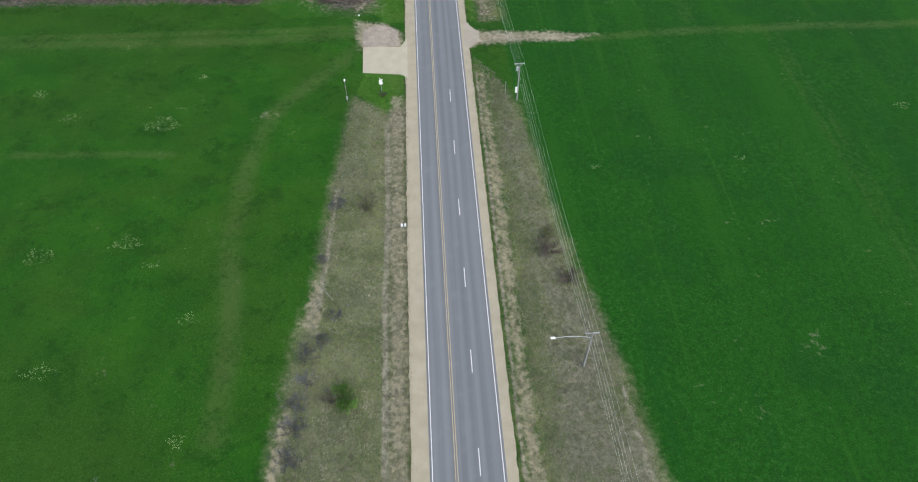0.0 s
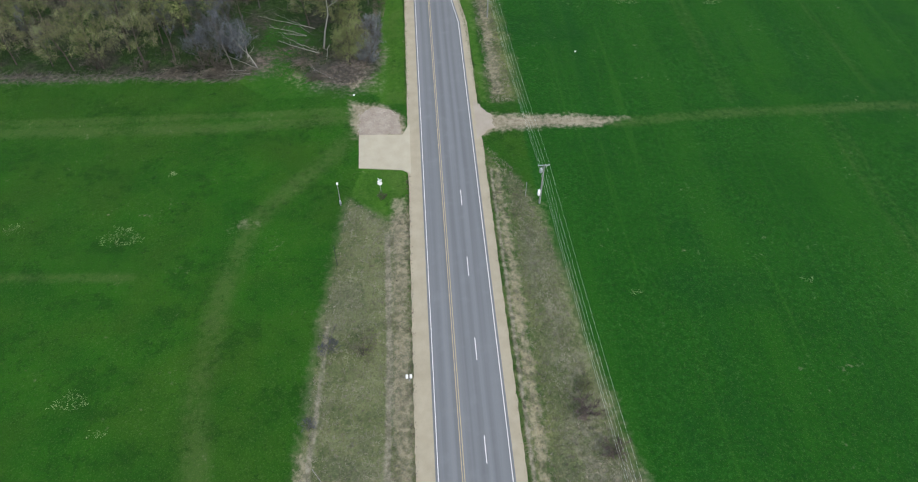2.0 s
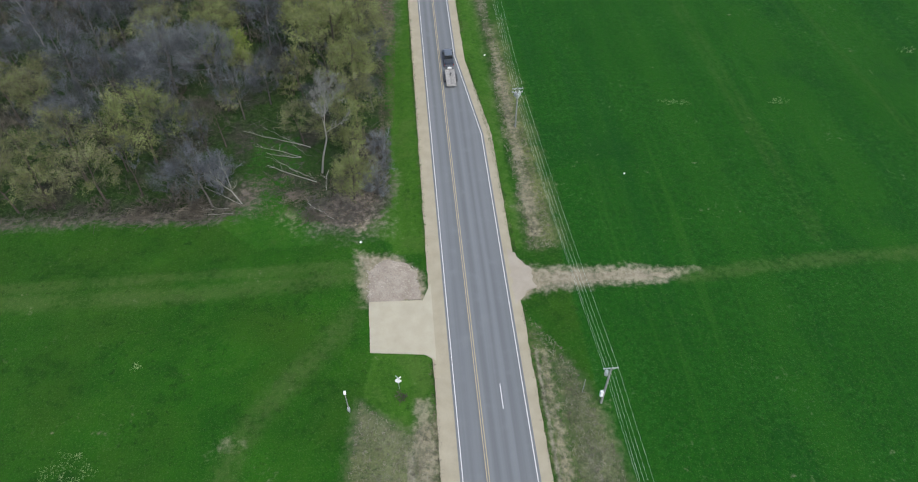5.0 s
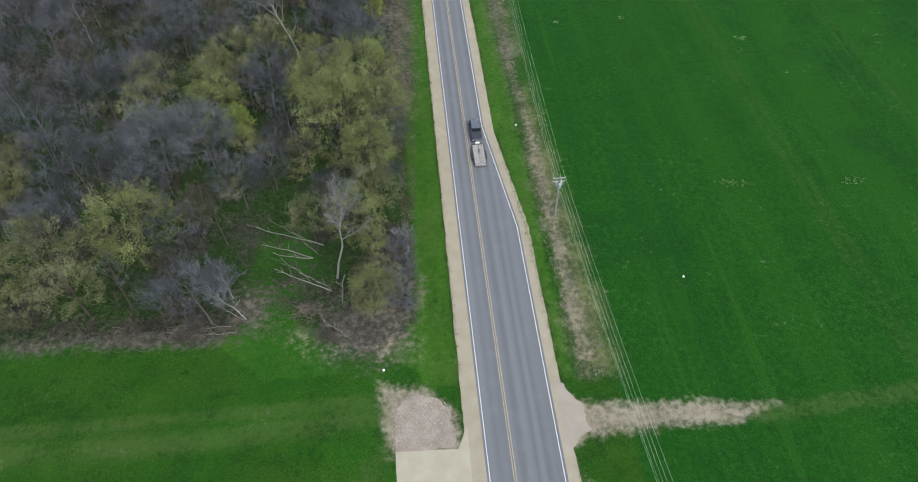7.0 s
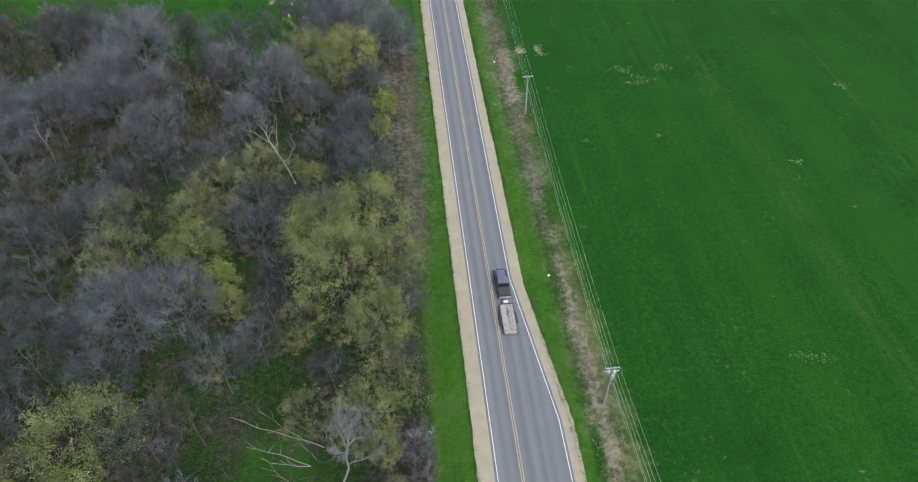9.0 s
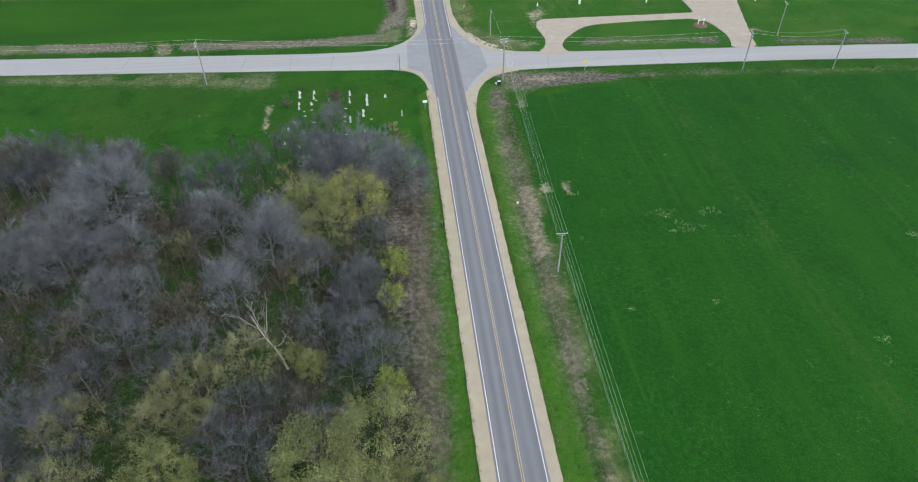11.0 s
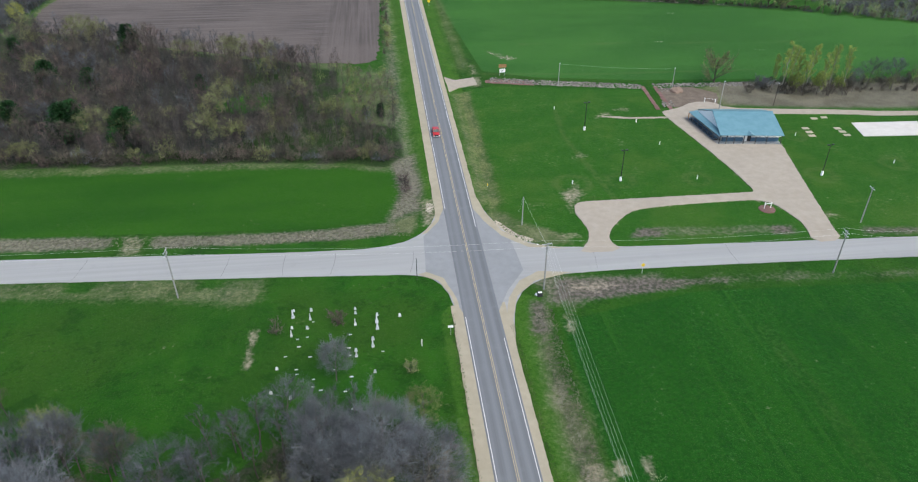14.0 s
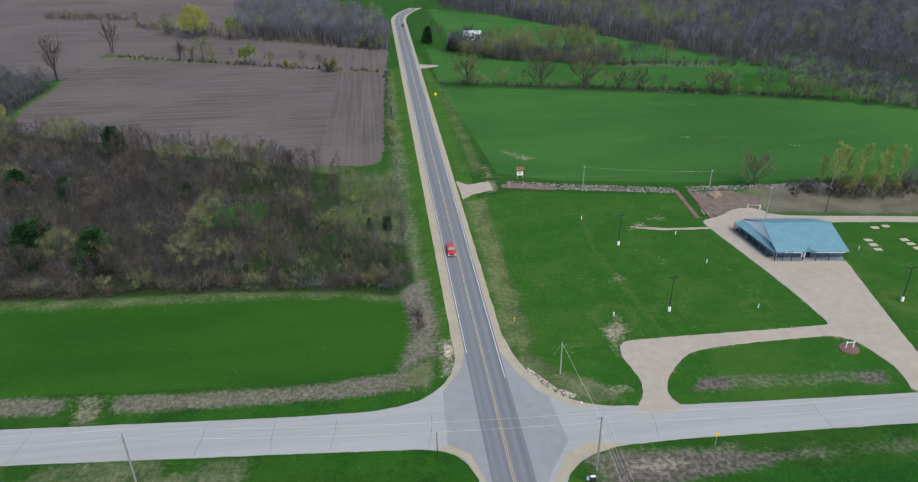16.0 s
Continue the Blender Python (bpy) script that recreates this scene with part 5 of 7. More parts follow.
def brush_pile(x, y, r, h, n):
    """A heap of cut branches."""
    s = Soup()
    for _ in range(n):
        a, ln = rng.uniform(0, math.tau), rng.uniform(0.8, 2.2) * r * 0.6
        px, py = x + rng.normal(0, 0.4 * r), y + rng.normal(0, 0.32 * r)
        pz = gz(px, py) + 0.02 + max(0.0, h * (1 - math.hypot(px - x, py - y) / r)) * rng.uniform(0.2, 1.0)
        d = np.array([math.cos(a), math.sin(a) * 0.6, 0.0]) * ln * 0.5
        c = np.array([px, py, pz])
        e = np.array([0, 0, rng.uniform(0.0, 0.2) * h])
        s.tube([c - d, c + 0.1 * unit(1)[0] * r + e, c + d + e], [0.045, 0.035, 0.012], 3)
    tagged(new("brushwood", s.mesh("brushwood", M["brown_twig"])), "heap of cut brown branches in the clearing", "brushwood", kind="stuff")


for x, y, r, h, n in ((-45, 150.6, 3.6, 1.0, 150), (-27.5, 152.6, 2.6, 0.9, 120), (-24, 147.6, 2.6, 0.5, 70), (-54, 150.4, 3.0, 0.7, 80), (-20, 155, 2.2, 0.7, 80)):
    brush_pile(x, y, r, h, n)

# young wood north of the crossroads
WOOD_B_NEAR = [(-130, 379), (-82, 375), (-55, 374), (-27, 370), (-17, 367), (-13.5, 372), (-13.5, 400), (-130, 420)]
WOOD_B_FAR = [(-130, 418), (-32, 400), (-32, 447), (-49, 453), (-93, 474), (-131, 495), (-170, 508), (-170, 430)]
WOOD_B_OPEN = [(-32, 400), (-13, 392), (-13, 440), (-17, 441), (-32, 447)]
WOOD_B_DEEP = [(-150, 380), (-82, 376), (-58, 380), (-52, 400), (-70, 440), (-131, 495), (-170, 508), (-170, 430)]
WOOD_B_MEADOW = [(-70, 414), (-62, 411), (-54, 415), (-55, 421), (-63, 424), (-70, 420)]
M["dusk_twig"] = leafy("dark_brown_twigs", (0.037, 0.033, 0.034), (0.077, 0.067, 0.068))
M["scrub_twig"] = leafy("pale_scrub_twigs", (0.085, 0.080, 0.062), (0.158, 0.148, 0.116), 0.4)
clutter("young_woodland", "dense dark brown leafless young woodland", "woodland", [WOOD_B_DEEP, WOOD_B_NEAR, WOOD_B_FAR], [700, 190, 380], lambda s, x, y, z: sapling(s, x, y, z, (6.0, 13.0), 1.0, 80, 0.022), M["dusk_twig"], WOOD_B_MEADOW)
clutter("young_woodland", "red-brown leafless saplings", "woodland", [WOOD_B_NEAR, WOOD_B_FAR], [70, 150], lambda s, x, y, z: sapling(s, x, y, z, (5.0, 12.0), 1.0, 70, 0.022), M["rust_twig"], WOOD_B_MEADOW)
clutter("young_woodland", "brown leafless saplings", "woodland", [WOOD_B_NEAR, WOOD_B_FAR, WOOD_B_OPEN], [80, 190, 20], lambda s, x, y, z: sapling(s, x, y, z, (5.0, 12.0), 1.0, 70, 0.022), M["brown_twig"], WOOD_B_MEADOW)
clutter("young_woodland", "pale olive-grey scrub at the wood's open side", "woodland", [WOOD_B_OPEN, [(-60, 375), (-14, 368), (-13.5, 400), (-34, 402), (-44, 446), (-56, 440)]], [90, 170], lambda s, x, y, z: sapling(s, x, y, z, (2.0, 6.5), 1.3, 70, 0.026, 0.12), M["scrub_twig"], WOOD_B_MEADOW)
clutter("young_woodland", "saplings with olive spring buds", "woodland", [WOOD_B_NEAR, WOOD_B_FAR, WOOD_B_OPEN], [20, 56, 24], leafy_sapling, M["olive_leaf"])
for x, y, s in ((-91.3, 388.7, 1.3), (-108.9, 394, 1.35), (-109.5, 402, 1.0), (-129.4, 437, 1.25), (-114.8, 479, 1.2), (-116.9, 438, 0.85), (-154, 472, 1.0), (-128, 405, 1.0), (-78.4, 432, 0.6)):
    plant("conifer", x, y, s * 1.3, "conifers in the young wood", tall=0.82)
for x, y, s in ((-22.6, 402.7, 0.95), (-17.7, 401.2, 1.15), (-18.2, 404, 0.8), (-23.1, 376.5, 0.95), (-18, 380.4, 0.9), (-22.8, 379, 0.6)):
    plant("young_spruce", x, y, 0.82 * s, "young spruces in the scrub")
for x, y, s in ((-60, 388, 0.8), (-36, 405, 0.7), (-47, 395, 0.6), (-70, 400, 0.6), (-84, 405, 0.7)):
    plant("olive_shrub", x, y, s * 1.6, "woodland undergrowth")
for k in np.linspace(0, 1, 46):  # brush along the wood's southern edge
    x = -16 - 110 * k
    plant(("brown_shrub", "rust_shrub", "brown_shrub", "olive_shrub", "brown_shrub", "tangle_shrub", "rust_shrub")[rng.integers(0, 7)], x, 368.5 + 0.075 * -x + rng.uniform(0, 4), rng.uniform(0.7, 1.3), "woodland undergrowth")
plant("grey_shrub", -98, 378, 1.4), plant("grey_shrub", -101, 380, 1.3)
for k in np.linspace(0, 1, 46):
    x, y = -40 - 122 * k, 446 + 53 * k + rng.normal(0, 2.5)
    plant(("sparse", "brown", "rust", "sparse", "slim", "brown", "slim")[rng.integers(0, 7)], x, y, rng.uniform(0.62, 0.98), "woodland trees")

for i in range(330):
    x, y = -20 - rng.uniform(0, 135) ** 1.0, rng.uniform(376, 492)
    if inside(WOOD_B, x, y) and inside(WOOD_B, x, y - 2) and not (x > -40 and y > 388) and not inside(WOOD_B_MEADOW, x, y):
        plant(("rust", "brown", "slim", "rust", "brown", "slim", "sparse" if i % 16 < 8 or x > -50 else "grey", "brown")[i % 8], x, y, rng.uniform(0.5, 0.88), "woodland trees")

# hedgerows and field trees
for x, y, style, s in ((25.7, 557, "willow", 1.25), (30, 556, "olive_shrub", 1.3), (43, 554, "sparse", 0.6), (60.4, 550, "bare_big", 1.5), (80.2, 543.6, "willow", 1.65), (51.5, 551.6, "slim", 0.7), (94.2, 538, "bare_big", 0.9), (104, 537, "bare_big", 0.9), (88, 540, "sparse", 0.7), (100, 535, "brown", 0.7), (113, 531, "brown", 0.6), (134, 525, "willow", 0.85), (139.4, 523.4, "willow", 0.95), (124, 529, "brown_shrub", 1.6), (157, 516, "grey", 1.1), (163, 512, "slim", 1.0), (166.8, 512, "willow", 0.85), (172.6, 510, "willow", 0.8), (180, 504, "brown", 0.8), (187, 500, "brown", 0.9), (193, 497, "brown", 0.8), (199, 494, "grey", 0.9),
                       (-179.5, 598.9, "bare_tall", 1.5), (-173.2, 664.5, "bare_tall", 1.25), (-128.4, 639.4, "bare_tall", 0.75), (-86.6, 620, "lime", 1.45), (-90, 621, "lime", 1.15), (-97, 626.5, "slim", 0.7), (-133, 707, "bloom", 1.55), (-172, 520, "yellow", 0.75), (-66, 605.8, "lime", 0.6), (-114.8, 635, "sparse", 1.05), (-121, 638, "bare_tall", 0.5), (-110, 637, "olive_shrub", 1.2), (-57, 606, "brown", 0.7), (-40, 596, "olive_shrub", 1.5), (-43, 597.4, "brown_shrub", 1.8), (-62, 606, "olive_shrub", 0.8), (-126, 640, "brown", 0.7), (-48, 602, "brown", 0.6), (-75, 614, "sparse", 0.6), (-140, 715, "brown", 0.9), (-110, 694, "slim", 1.0), (-104, 690, "slim", 1.1), (-122, 704, "brown", 0.8), (-153, 718.5, "sparse", 1.1), (-156, 722, "olive_shrub", 1.6), (-107.5, 694.5, "lime", 1.9), (-16, 648, "olive", 0.7), (-24, 655, "olive", 0.7),
                       (60, 610, "olive", 1.26), (72, 606, "sparse", 1.32), (84, 602, "olive", 1.38), (92, 598, "olive", 1.44), (100, 595, "sparse", 1.08), (108, 592, "olive", 0.96), (120, 588, "grey", 0.96), (136, 583, "sparse", 0.96), (150, 577, "slim", 0.96), (48, 616, "olive", 0.9), (42, 613, "olive", 0.7), (56, 612, "sparse", 0.9), (64, 607, "olive", 0.8), (78, 603, "brown", 0.9), (98, 597, "grey", 0.85), (104, 593, "grey", 0.8), (112, 589, "brown", 0.7), (34, 622, "olive", 0.7), (48, 628, "brown", 0.9), (36, 626, "grey", 1.08), (28, 634, "grey", 0.96), (54, 640, "olive", 0.96), (66, 630, "olive", 0.96), (80, 622, "sparse", 0.96),
                       (-185, 560, "grey", 1.1), (-179, 545, "brown", 1.2), (-190, 540, "brown", 1.2), (-180, 525, "grey", 1.0), (-176, 575, "brown", 1.0), (-177, 535, "slim", 1.1), (37.6, 665, "brown", 0.6), (49, 664, "sparse", 0.5), (44.6, 665, "olive_shrub", 1.0), (41.4, 665.6, "brown_shrub", 1.1), (46.8, 665.4, "brown_shrub", 1.0), (13.6, 662, "conifer", 1.25), (16.8, 664, "slim", 0.9), (26, 637.6, "conifer", 0.85), (30, 637, "grey", 0.8), (27.6, 633, "brown_shrub", 1.8), (22, 662, "brown", 0.9),
                       (99, 417.6, "willow", 0.95), (119, 408.5, "poplar", 1.15), (122.5, 411, "poplar", 1.05), (125, 406, "poplar", 0.9), (128, 409, "poplar", 1.1), (131, 405.5, "poplar", 0.95), (135, 407, "poplar", 1.15), (139, 405, "poplar", 1.0), (117, 411, "poplar", 0.8), (126, 412, "poplar", 0.85), (121, 405, "lime", 0.9), (129, 403.5, "lime", 0.9), (136, 403.5, "lime", 0.7), (142, 404, "grey", 0.6), (148, 406, "grey", 0.8), (156, 404, "grey", 0.8), (164, 402, "brown", 0.8), (113, 411, "grey_shrub", 1.5), (132, 402, "brown_shrub", 1.2), (138, 402, "brown_shrub", 1.2), (119, 405, "brown_shrub", 1.2), (124, 403.5, "brown_shrub", 1.2)):
    plant(style, x, y, s, "field and hedge trees")
HEDGES = [[(12, 563), (53, 550), (130, 526), (177, 509), (230, 475), (231, 478), (178, 512), (131, 529), (54, 553), (12, 566)],
          [(24, 640), (50, 608), (95, 591), (112, 584), (116, 592), (97, 604), (54, 636), (28, 660)],
          [(-165, 650), (-100, 622), (-14, 588), (-14, 591), (-100, 627), (-165, 656)], [(-15.5, 458), (-12.5, 458), (-11, 588), (-15, 588)],
          [(-180, 513), (-174, 515), (-177, 590), (-200, 598), (-235, 560), (-225, 505)], [(104, 407), (180, 400), (190, 412), (110, 417)], [(-185, 750), (-100, 693), (-12, 642), (-12, 646), (-100, 698), (-185, 756)], [(-190, 780), (-265, 800), (-270, 815), (-195, 796)], [(112, 583), (150, 577), (185, 570), (187, 578), (150, 586), (114, 592)], SCRUB_EAST]


def hedge_height(x, y):
    if y < 570 or x > 112:
        return (1.0, 3.6)
    return (0.8, 2.8) if x < 0 and y < 662 else (3.0, 7.5)


clutter("hedgerow", "brown leafless hedgerow brush between the fields", "hedge", HEDGES, [160, 380, 130, 46, 60, 160, 190, 120, 70, 190], lambda s, x, y, z: sapling(s, x, y, z, hedge_height(x, y), 1.4, 60, 0.055, 0.1), M["brown_twig"])
# this thicket takes the twig colour with the painted haze
clutter("hedgerow", "grey leafless hedge thicket before the far pasture, haze in its colour", "hedge", [HEDGES[1], HEDGES[8], SCRUB_EAST], [420, 30, 330], lambda s, x, y, z: sapling(s, x, y, z, (5.0, 11.0) if x < 112 else (1.5, 7.0), 1.6, 90, 0.05, 0.1), M["hazed_twig"])
clutter("copse", "tall dark brown leafless copse by the ploughed field", "woodland", [HEDGES[4]], [300], lambda s, x, y, z: sapling(s, x, y, z, (8, 15), 1.3, 110, 0.055), M["grey_twig"])
clutter("hedgerow", "hedge shrubs with olive spring buds", "hedge", HEDGES, [40, 230, 9, 12, 20, 16, 24, 10, 8, 12], leafy_sapling, M["olive_leaf"])
FAR = [FOREST_EAST, FOREST_WEST, [(-60, 905), (-240, 915), (-420, 1005), (-420, 1060), (-20, 1060)]]


def forest_tree(s, x, y, z):
    """A leafless forest tree seen from afar: stem, and twigs out of an oval head."""
    h, r, n = rng.uniform(10, 18), rng.uniform(2.0, 3.4), 100
    s.tube([(x, y, z), (x + rng.normal(0, 0.3), y, z + h * 0.8)], [0.2, 0.06], 3)
    u = unit(n)
    at = np.array([x, y, z + h * 0.64]) + u * np.array([r, r, h * 0.32]) * rng.uniform(0.35, 0.9, (n, 1))
    d = u + 0.6 * unit(n) + np.array([0, 0, 0.3])
    d /= np.linalg.norm(d, axis=1)[:, None]
    ln = rng.uniform(0.8, 2.2, n)
    s.tris(sprigs(at, d, ln, 0.062))
    e = d + 0.8 * unit(n)
    s.tris(sprigs(at, e / np.linalg.norm(e, axis=1)[:, None], ln * 0.8, 0.058))


# distant trees carry the haze as a bluish tint in their colour
clutter("far_forest", "distant grey leafless forest", "forest", FAR, [600, 60, 60], forest_tree, M["hazed_brown"])
clutter("far_forest", "distant leafless forest with bluish haze in its colour", "forest", FAR, [2300, 560, 300], forest_tree, M["hazed_twig"])
clutter("far_forest", "distant brown leafless forest", "forest", FAR, [400, 130, 80], forest_tree, M["hazed_brown"])
far_leaf = lambda s, x, y, z: s.tris(leaflets(np.array([x, y, z + rng.uniform(11, 13.5)]) + rng.normal(0, 1, (240, 3)) * np.array([1.7, 1.7, 2.6]) * rng.uniform(0.7, 1.15), 0.40))
clutter("far_forest", "distant trees with olive buds", "forest", FAR, [190, 30, 16], far_leaf, M["olive_leaf"])
clutter("far_forest", "distant yellow-green budding trees", "forest", FAR + [[(80, 754), (128, 668), (160, 640), (190, 660), (150, 740), (90, 790)]], [60, 12, 8, 46], far_leaf, M["lime_leaf"])
clutter("far_forest", "grey trunks along the forest's edge", "forest", [[(188, 576), (155, 628), (128, 668), (80, 754), (86, 758), (135, 672), (162, 632), (194, 582)], [(-101, 698), (-60, 676), (-12, 644), (-10, 652), (-60, 684), (-100, 706)]], [150, 90], lambda s, x, y, z: s.tube([(x, y, z), (x + rng.normal(0, 0.5), y, z + rng.uniform(9, 15))], [0.2, 0.05], 4), M["hazed_brown"])
clutter("far_forest", "pale slender trunks at the forest's edge", "forest", FAR, [150, 60, 20], lambda s, x, y, z: s.tube([(x, y, z), (x + rng.normal(0, 0.5), y, z + 14)], [0.16, 0.05], 4), M["bark"])

# ---- vehicles ----
M["truck_paint"] = simple("dark_blue_grey_paint", (0.050, 0.060, 0.080), (0.070, 0.082, 0.104), 1.0, 0.3, 0.6, 0.3, 0.0)
M["red_paint"] = simple("red_paint", (0.42, 0.02, 0.025), (0.52, 0.035, 0.04), 1.0, 0.3, 0.6, 0.1, 0.0)
# paler body paint: the sky's reflection on roof and bonnet, put into the colour
M["sky_sheen_paint"] = simple("paint_with_sky_sheen", (0.16, 0.175, 0.20), (0.21, 0.225, 0.25), 1.0, 0.3, 0.6, 0.4, 0.0)
M["glass"] = simple("dark_glass", (0.012, 0.014, 0.017), (0.02, 0.022, 0.026), 1.0, 0.08, 0.6, 0.0, 0.0)
M["rubber"] = simple("rubber", (0.018, 0.018, 0.018), (0.03, 0.03, 0.03), 6, 0.9, 0.2)
M["liner"] = simple("bed_liner", (0.022, 0.024, 0.028), (0.035, 0.037, 0.042), 4, 0.8, 0.2)
M["bed_cover"] = simple("bed_cover", (0.040, 0.046, 0.056), (0.055, 0.062, 0.074), 4, 0.6, 0.3)
M["chrome"] = simple("chrome", (0.62, 0.63, 0.65), (0.75, 0.76, 0.78), 3, 0.2, 0.5, 0.9, 0.0)
M["lamp_red"] = simple("red_lens", (0.30, 0.012, 0.012), (0.38, 0.02, 0.02), 3, 0.2, 0.5)
M["lamp_clear"] = simple("clear_lens", (0.55, 0.56, 0.58), (0.68, 0.68, 0.7), 3, 0.15, 0.5)
M["deck"] = varied("weathered_planks", (0.28, 0.265, 0.25), (0.40, 0.385, 0.365), 0.9, 2.5)
M["steel_dark"] = simple("painted_steel", (0.035, 0.037, 0.04), (0.06, 0.062, 0.065), 4, 0.6, 0.3)


def slab(bm, outline_yz, x0, x1, inset=0.0):
    """Extrudes a side view (y, z) across x, its upper edge drawn in by inset."""
    zs = [z for _, z in outline_yz]
    lo, hi = min(zs), max(zs)
    a = [bm.verts.new((x0 + inset * (z - lo) / (hi - lo), y, z)) for y, z in outline_yz]
    b = [bm.verts.new((x1 - inset * (z - lo) / (hi - lo), y, z)) for y, z in outline_yz]
    n = len(a)
    for i in range(n):
        bm.faces.new((a[i], a[(i + 1) % n], b[(i + 1) % n], b[i]))
    bm.faces.new(a[::-1]), bm.faces.new(b)
    bmesh.ops.recalc_face_normals(bm, faces=bm.faces)
    return bm


def bevelled(bm, width=0.05, segments=2):
    bmesh.ops.bevel(bm, geom=[e for e in bm.edges], offset=width, segments=segments, affect="EDGES", profile=0.6, clamp_overlap=True)
    return bm


def wheel(parent, x, y, r=0.39, w=0.27):
    bm = bmesh.new()
    for k, (rr, xx) in enumerate(((r - 0.03, -w / 2), (r, -w / 2 + 0.05), (r, w / 2 - 0.05), (r - 0.03, w / 2))):
        ring = [bm.verts.new((xx, rr * math.cos(a * math.tau / 20), rr * math.sin(a * math.tau / 20))) for a in range(20)]
        if k:
            for i in range(20):
                bm.faces.new((last[i], last[(i + 1) % 20], ring[(i + 1) % 20], ring[i]))
        else:
            bm.faces.new(ring[::-1])
        last = ring
    bm.faces.new(last)
    bmesh.ops.recalc_face_normals(bm, faces=bm.faces)
    bmesh.ops.translate(bm, verts=bm.verts, vec=(x, y, r))
    tyre = part("wheel", bm, M["rubber"], parent, "black tyre")
    bm = bmesh.new()
    side = 1 if x > 0 else -1
    tube(bm, [(x + side * (w / 2 - 0.02), y, r), (x + side * (w / 2 + 0.015), y, r)], [r * 0.62, r * 0.5], 14)
    part("rim", bm, M["chrome"], tyre, "silver rim")


def pickup(name, label, m, paint, bed_dark=True, roof=None):
    ob = thing(name, label, "pickup truck", m)
    # lower body with arches cut by darker wells; front is +y
    bm = slab(bmesh.new(), [(-2.8, 0.50), (-2.8, 1.12), (-1.02, 1.14), (-1.0, 1.06), (1.1, 1.10), (2.55, 1.04), (2.82, 0.92), (2.86, 0.55), (2.6, 0.42), (-2.6, 0.42)], -0.99, 0.99, 0.06)
    bm.normal_update()
    body = part("body", bevelled(bm, 0.05), paint, ob)
    bm = slab(bmesh.new(), [(-1.12, 1.10), (-0.96, 1.84), (0.42, 1.88), (1.12, 1.12)], -0.93, 0.93, 0.16)
    cab = part("cab", bevelled(bm, 0.06), M["glass"], ob, "dark tinted cab glass")
    bm = box(bmesh.new(), -0.78, 0.78, -0.98, 0.48, 1.84, 1.925, 0.035)
    part("roof", bm, roof or paint, cab, "painted cab roof")
    for sx in (-1, 1):
        for ya, za, yb, zb in ((0.46, 1.88, 1.10, 1.14), (-0.24, 1.88, -0.26, 1.12), (-0.98, 1.86, -1.10, 1.12)):
            bm = tube(bmesh.new(), [(sx * 0.785, ya, za), (sx * 0.935, yb, zb)], [0.04, 0.05], 6)
            part("pillar", bm, paint, cab, "painted roof pillar")
        bm = box(bmesh.new(), sx * 1.02 - 0.11, sx * 1.02 + 0.11, 0.86, 1.0, 1.16, 1.36, 0.03)
        part("mirror", bm, M["liner"], ob, "black door mirror")
        bm = box(bmesh.new(), sx * 0.80 - 0.13, sx * 0.80 + 0.13, 2.74, 2.86, 0.72, 0.92, 0.02)
        part("headlight", bm, M["lamp_clear"], ob, "clear headlight")
        bm = box(bmesh.new(), sx * 0.91 - 0.05, sx * 0.91 + 0.05, -2.835, -2.76, 0.72, 1.0, 0.015)
        part("tail_light", bm, M["lamp_red"], ob, "red tail light")
        for y in (-1.72, 1.75):
            wheel(ob, sx * 0.88, y)
    # open bed: floor sunk between the rails
    bm = box(bmesh.new(), -0.78, 0.78, -2.66, -1.16, 1.135, 1.165)
    part("bed", bm, M["bed_cover"], ob, "dark covered load bed")
    for sx in (-1, 1):
        part("bed_rail", box(bmesh.new(), sx * 0.86 - 0.07, sx * 0.86 + 0.07, -2.78, -1.12, 1.10, 1.20, 0.025), paint, ob)
    part("tailgate", box(bmesh.new(), -0.80, 0.80, -2.82, -2.72, 0.62, 1.19, 0.025), paint, ob)
    part("rear_bumper", box(bmesh.new(), -0.95, 0.95, -2.98, -2.80, 0.46, 0.66, 0.04), M["chrome"], ob, "chrome rear bumper")
    part("front_bumper", box(bmesh.new(), -0.96, 0.96, 2.78, 2.98, 0.42, 0.66, 0.05), M["chrome"], ob, "chrome front bumper")
    part("grille", box(bmesh.new(), -0.62, 0.62, 2.80, 2.88, 0.66, 0.96, 0.02), M["liner"], ob, "black grille")
    part("bonnet", box(bmesh.new(), -0.66, 0.66, 1.16, 2.60, 1.05, 1.105, 0.03), roof or paint, ob)
    return ob


TRUCK_Y = 190.4
# roof and bonnet use the tone that stands in for reflected sky
pickup("pickup_truck", "dark blue-grey crew-cab pickup towing a flatbed trailer", pose(1.85, TRUCK_Y, 0.066), M["truck_paint"], roof=M["sky_sheen_paint"])

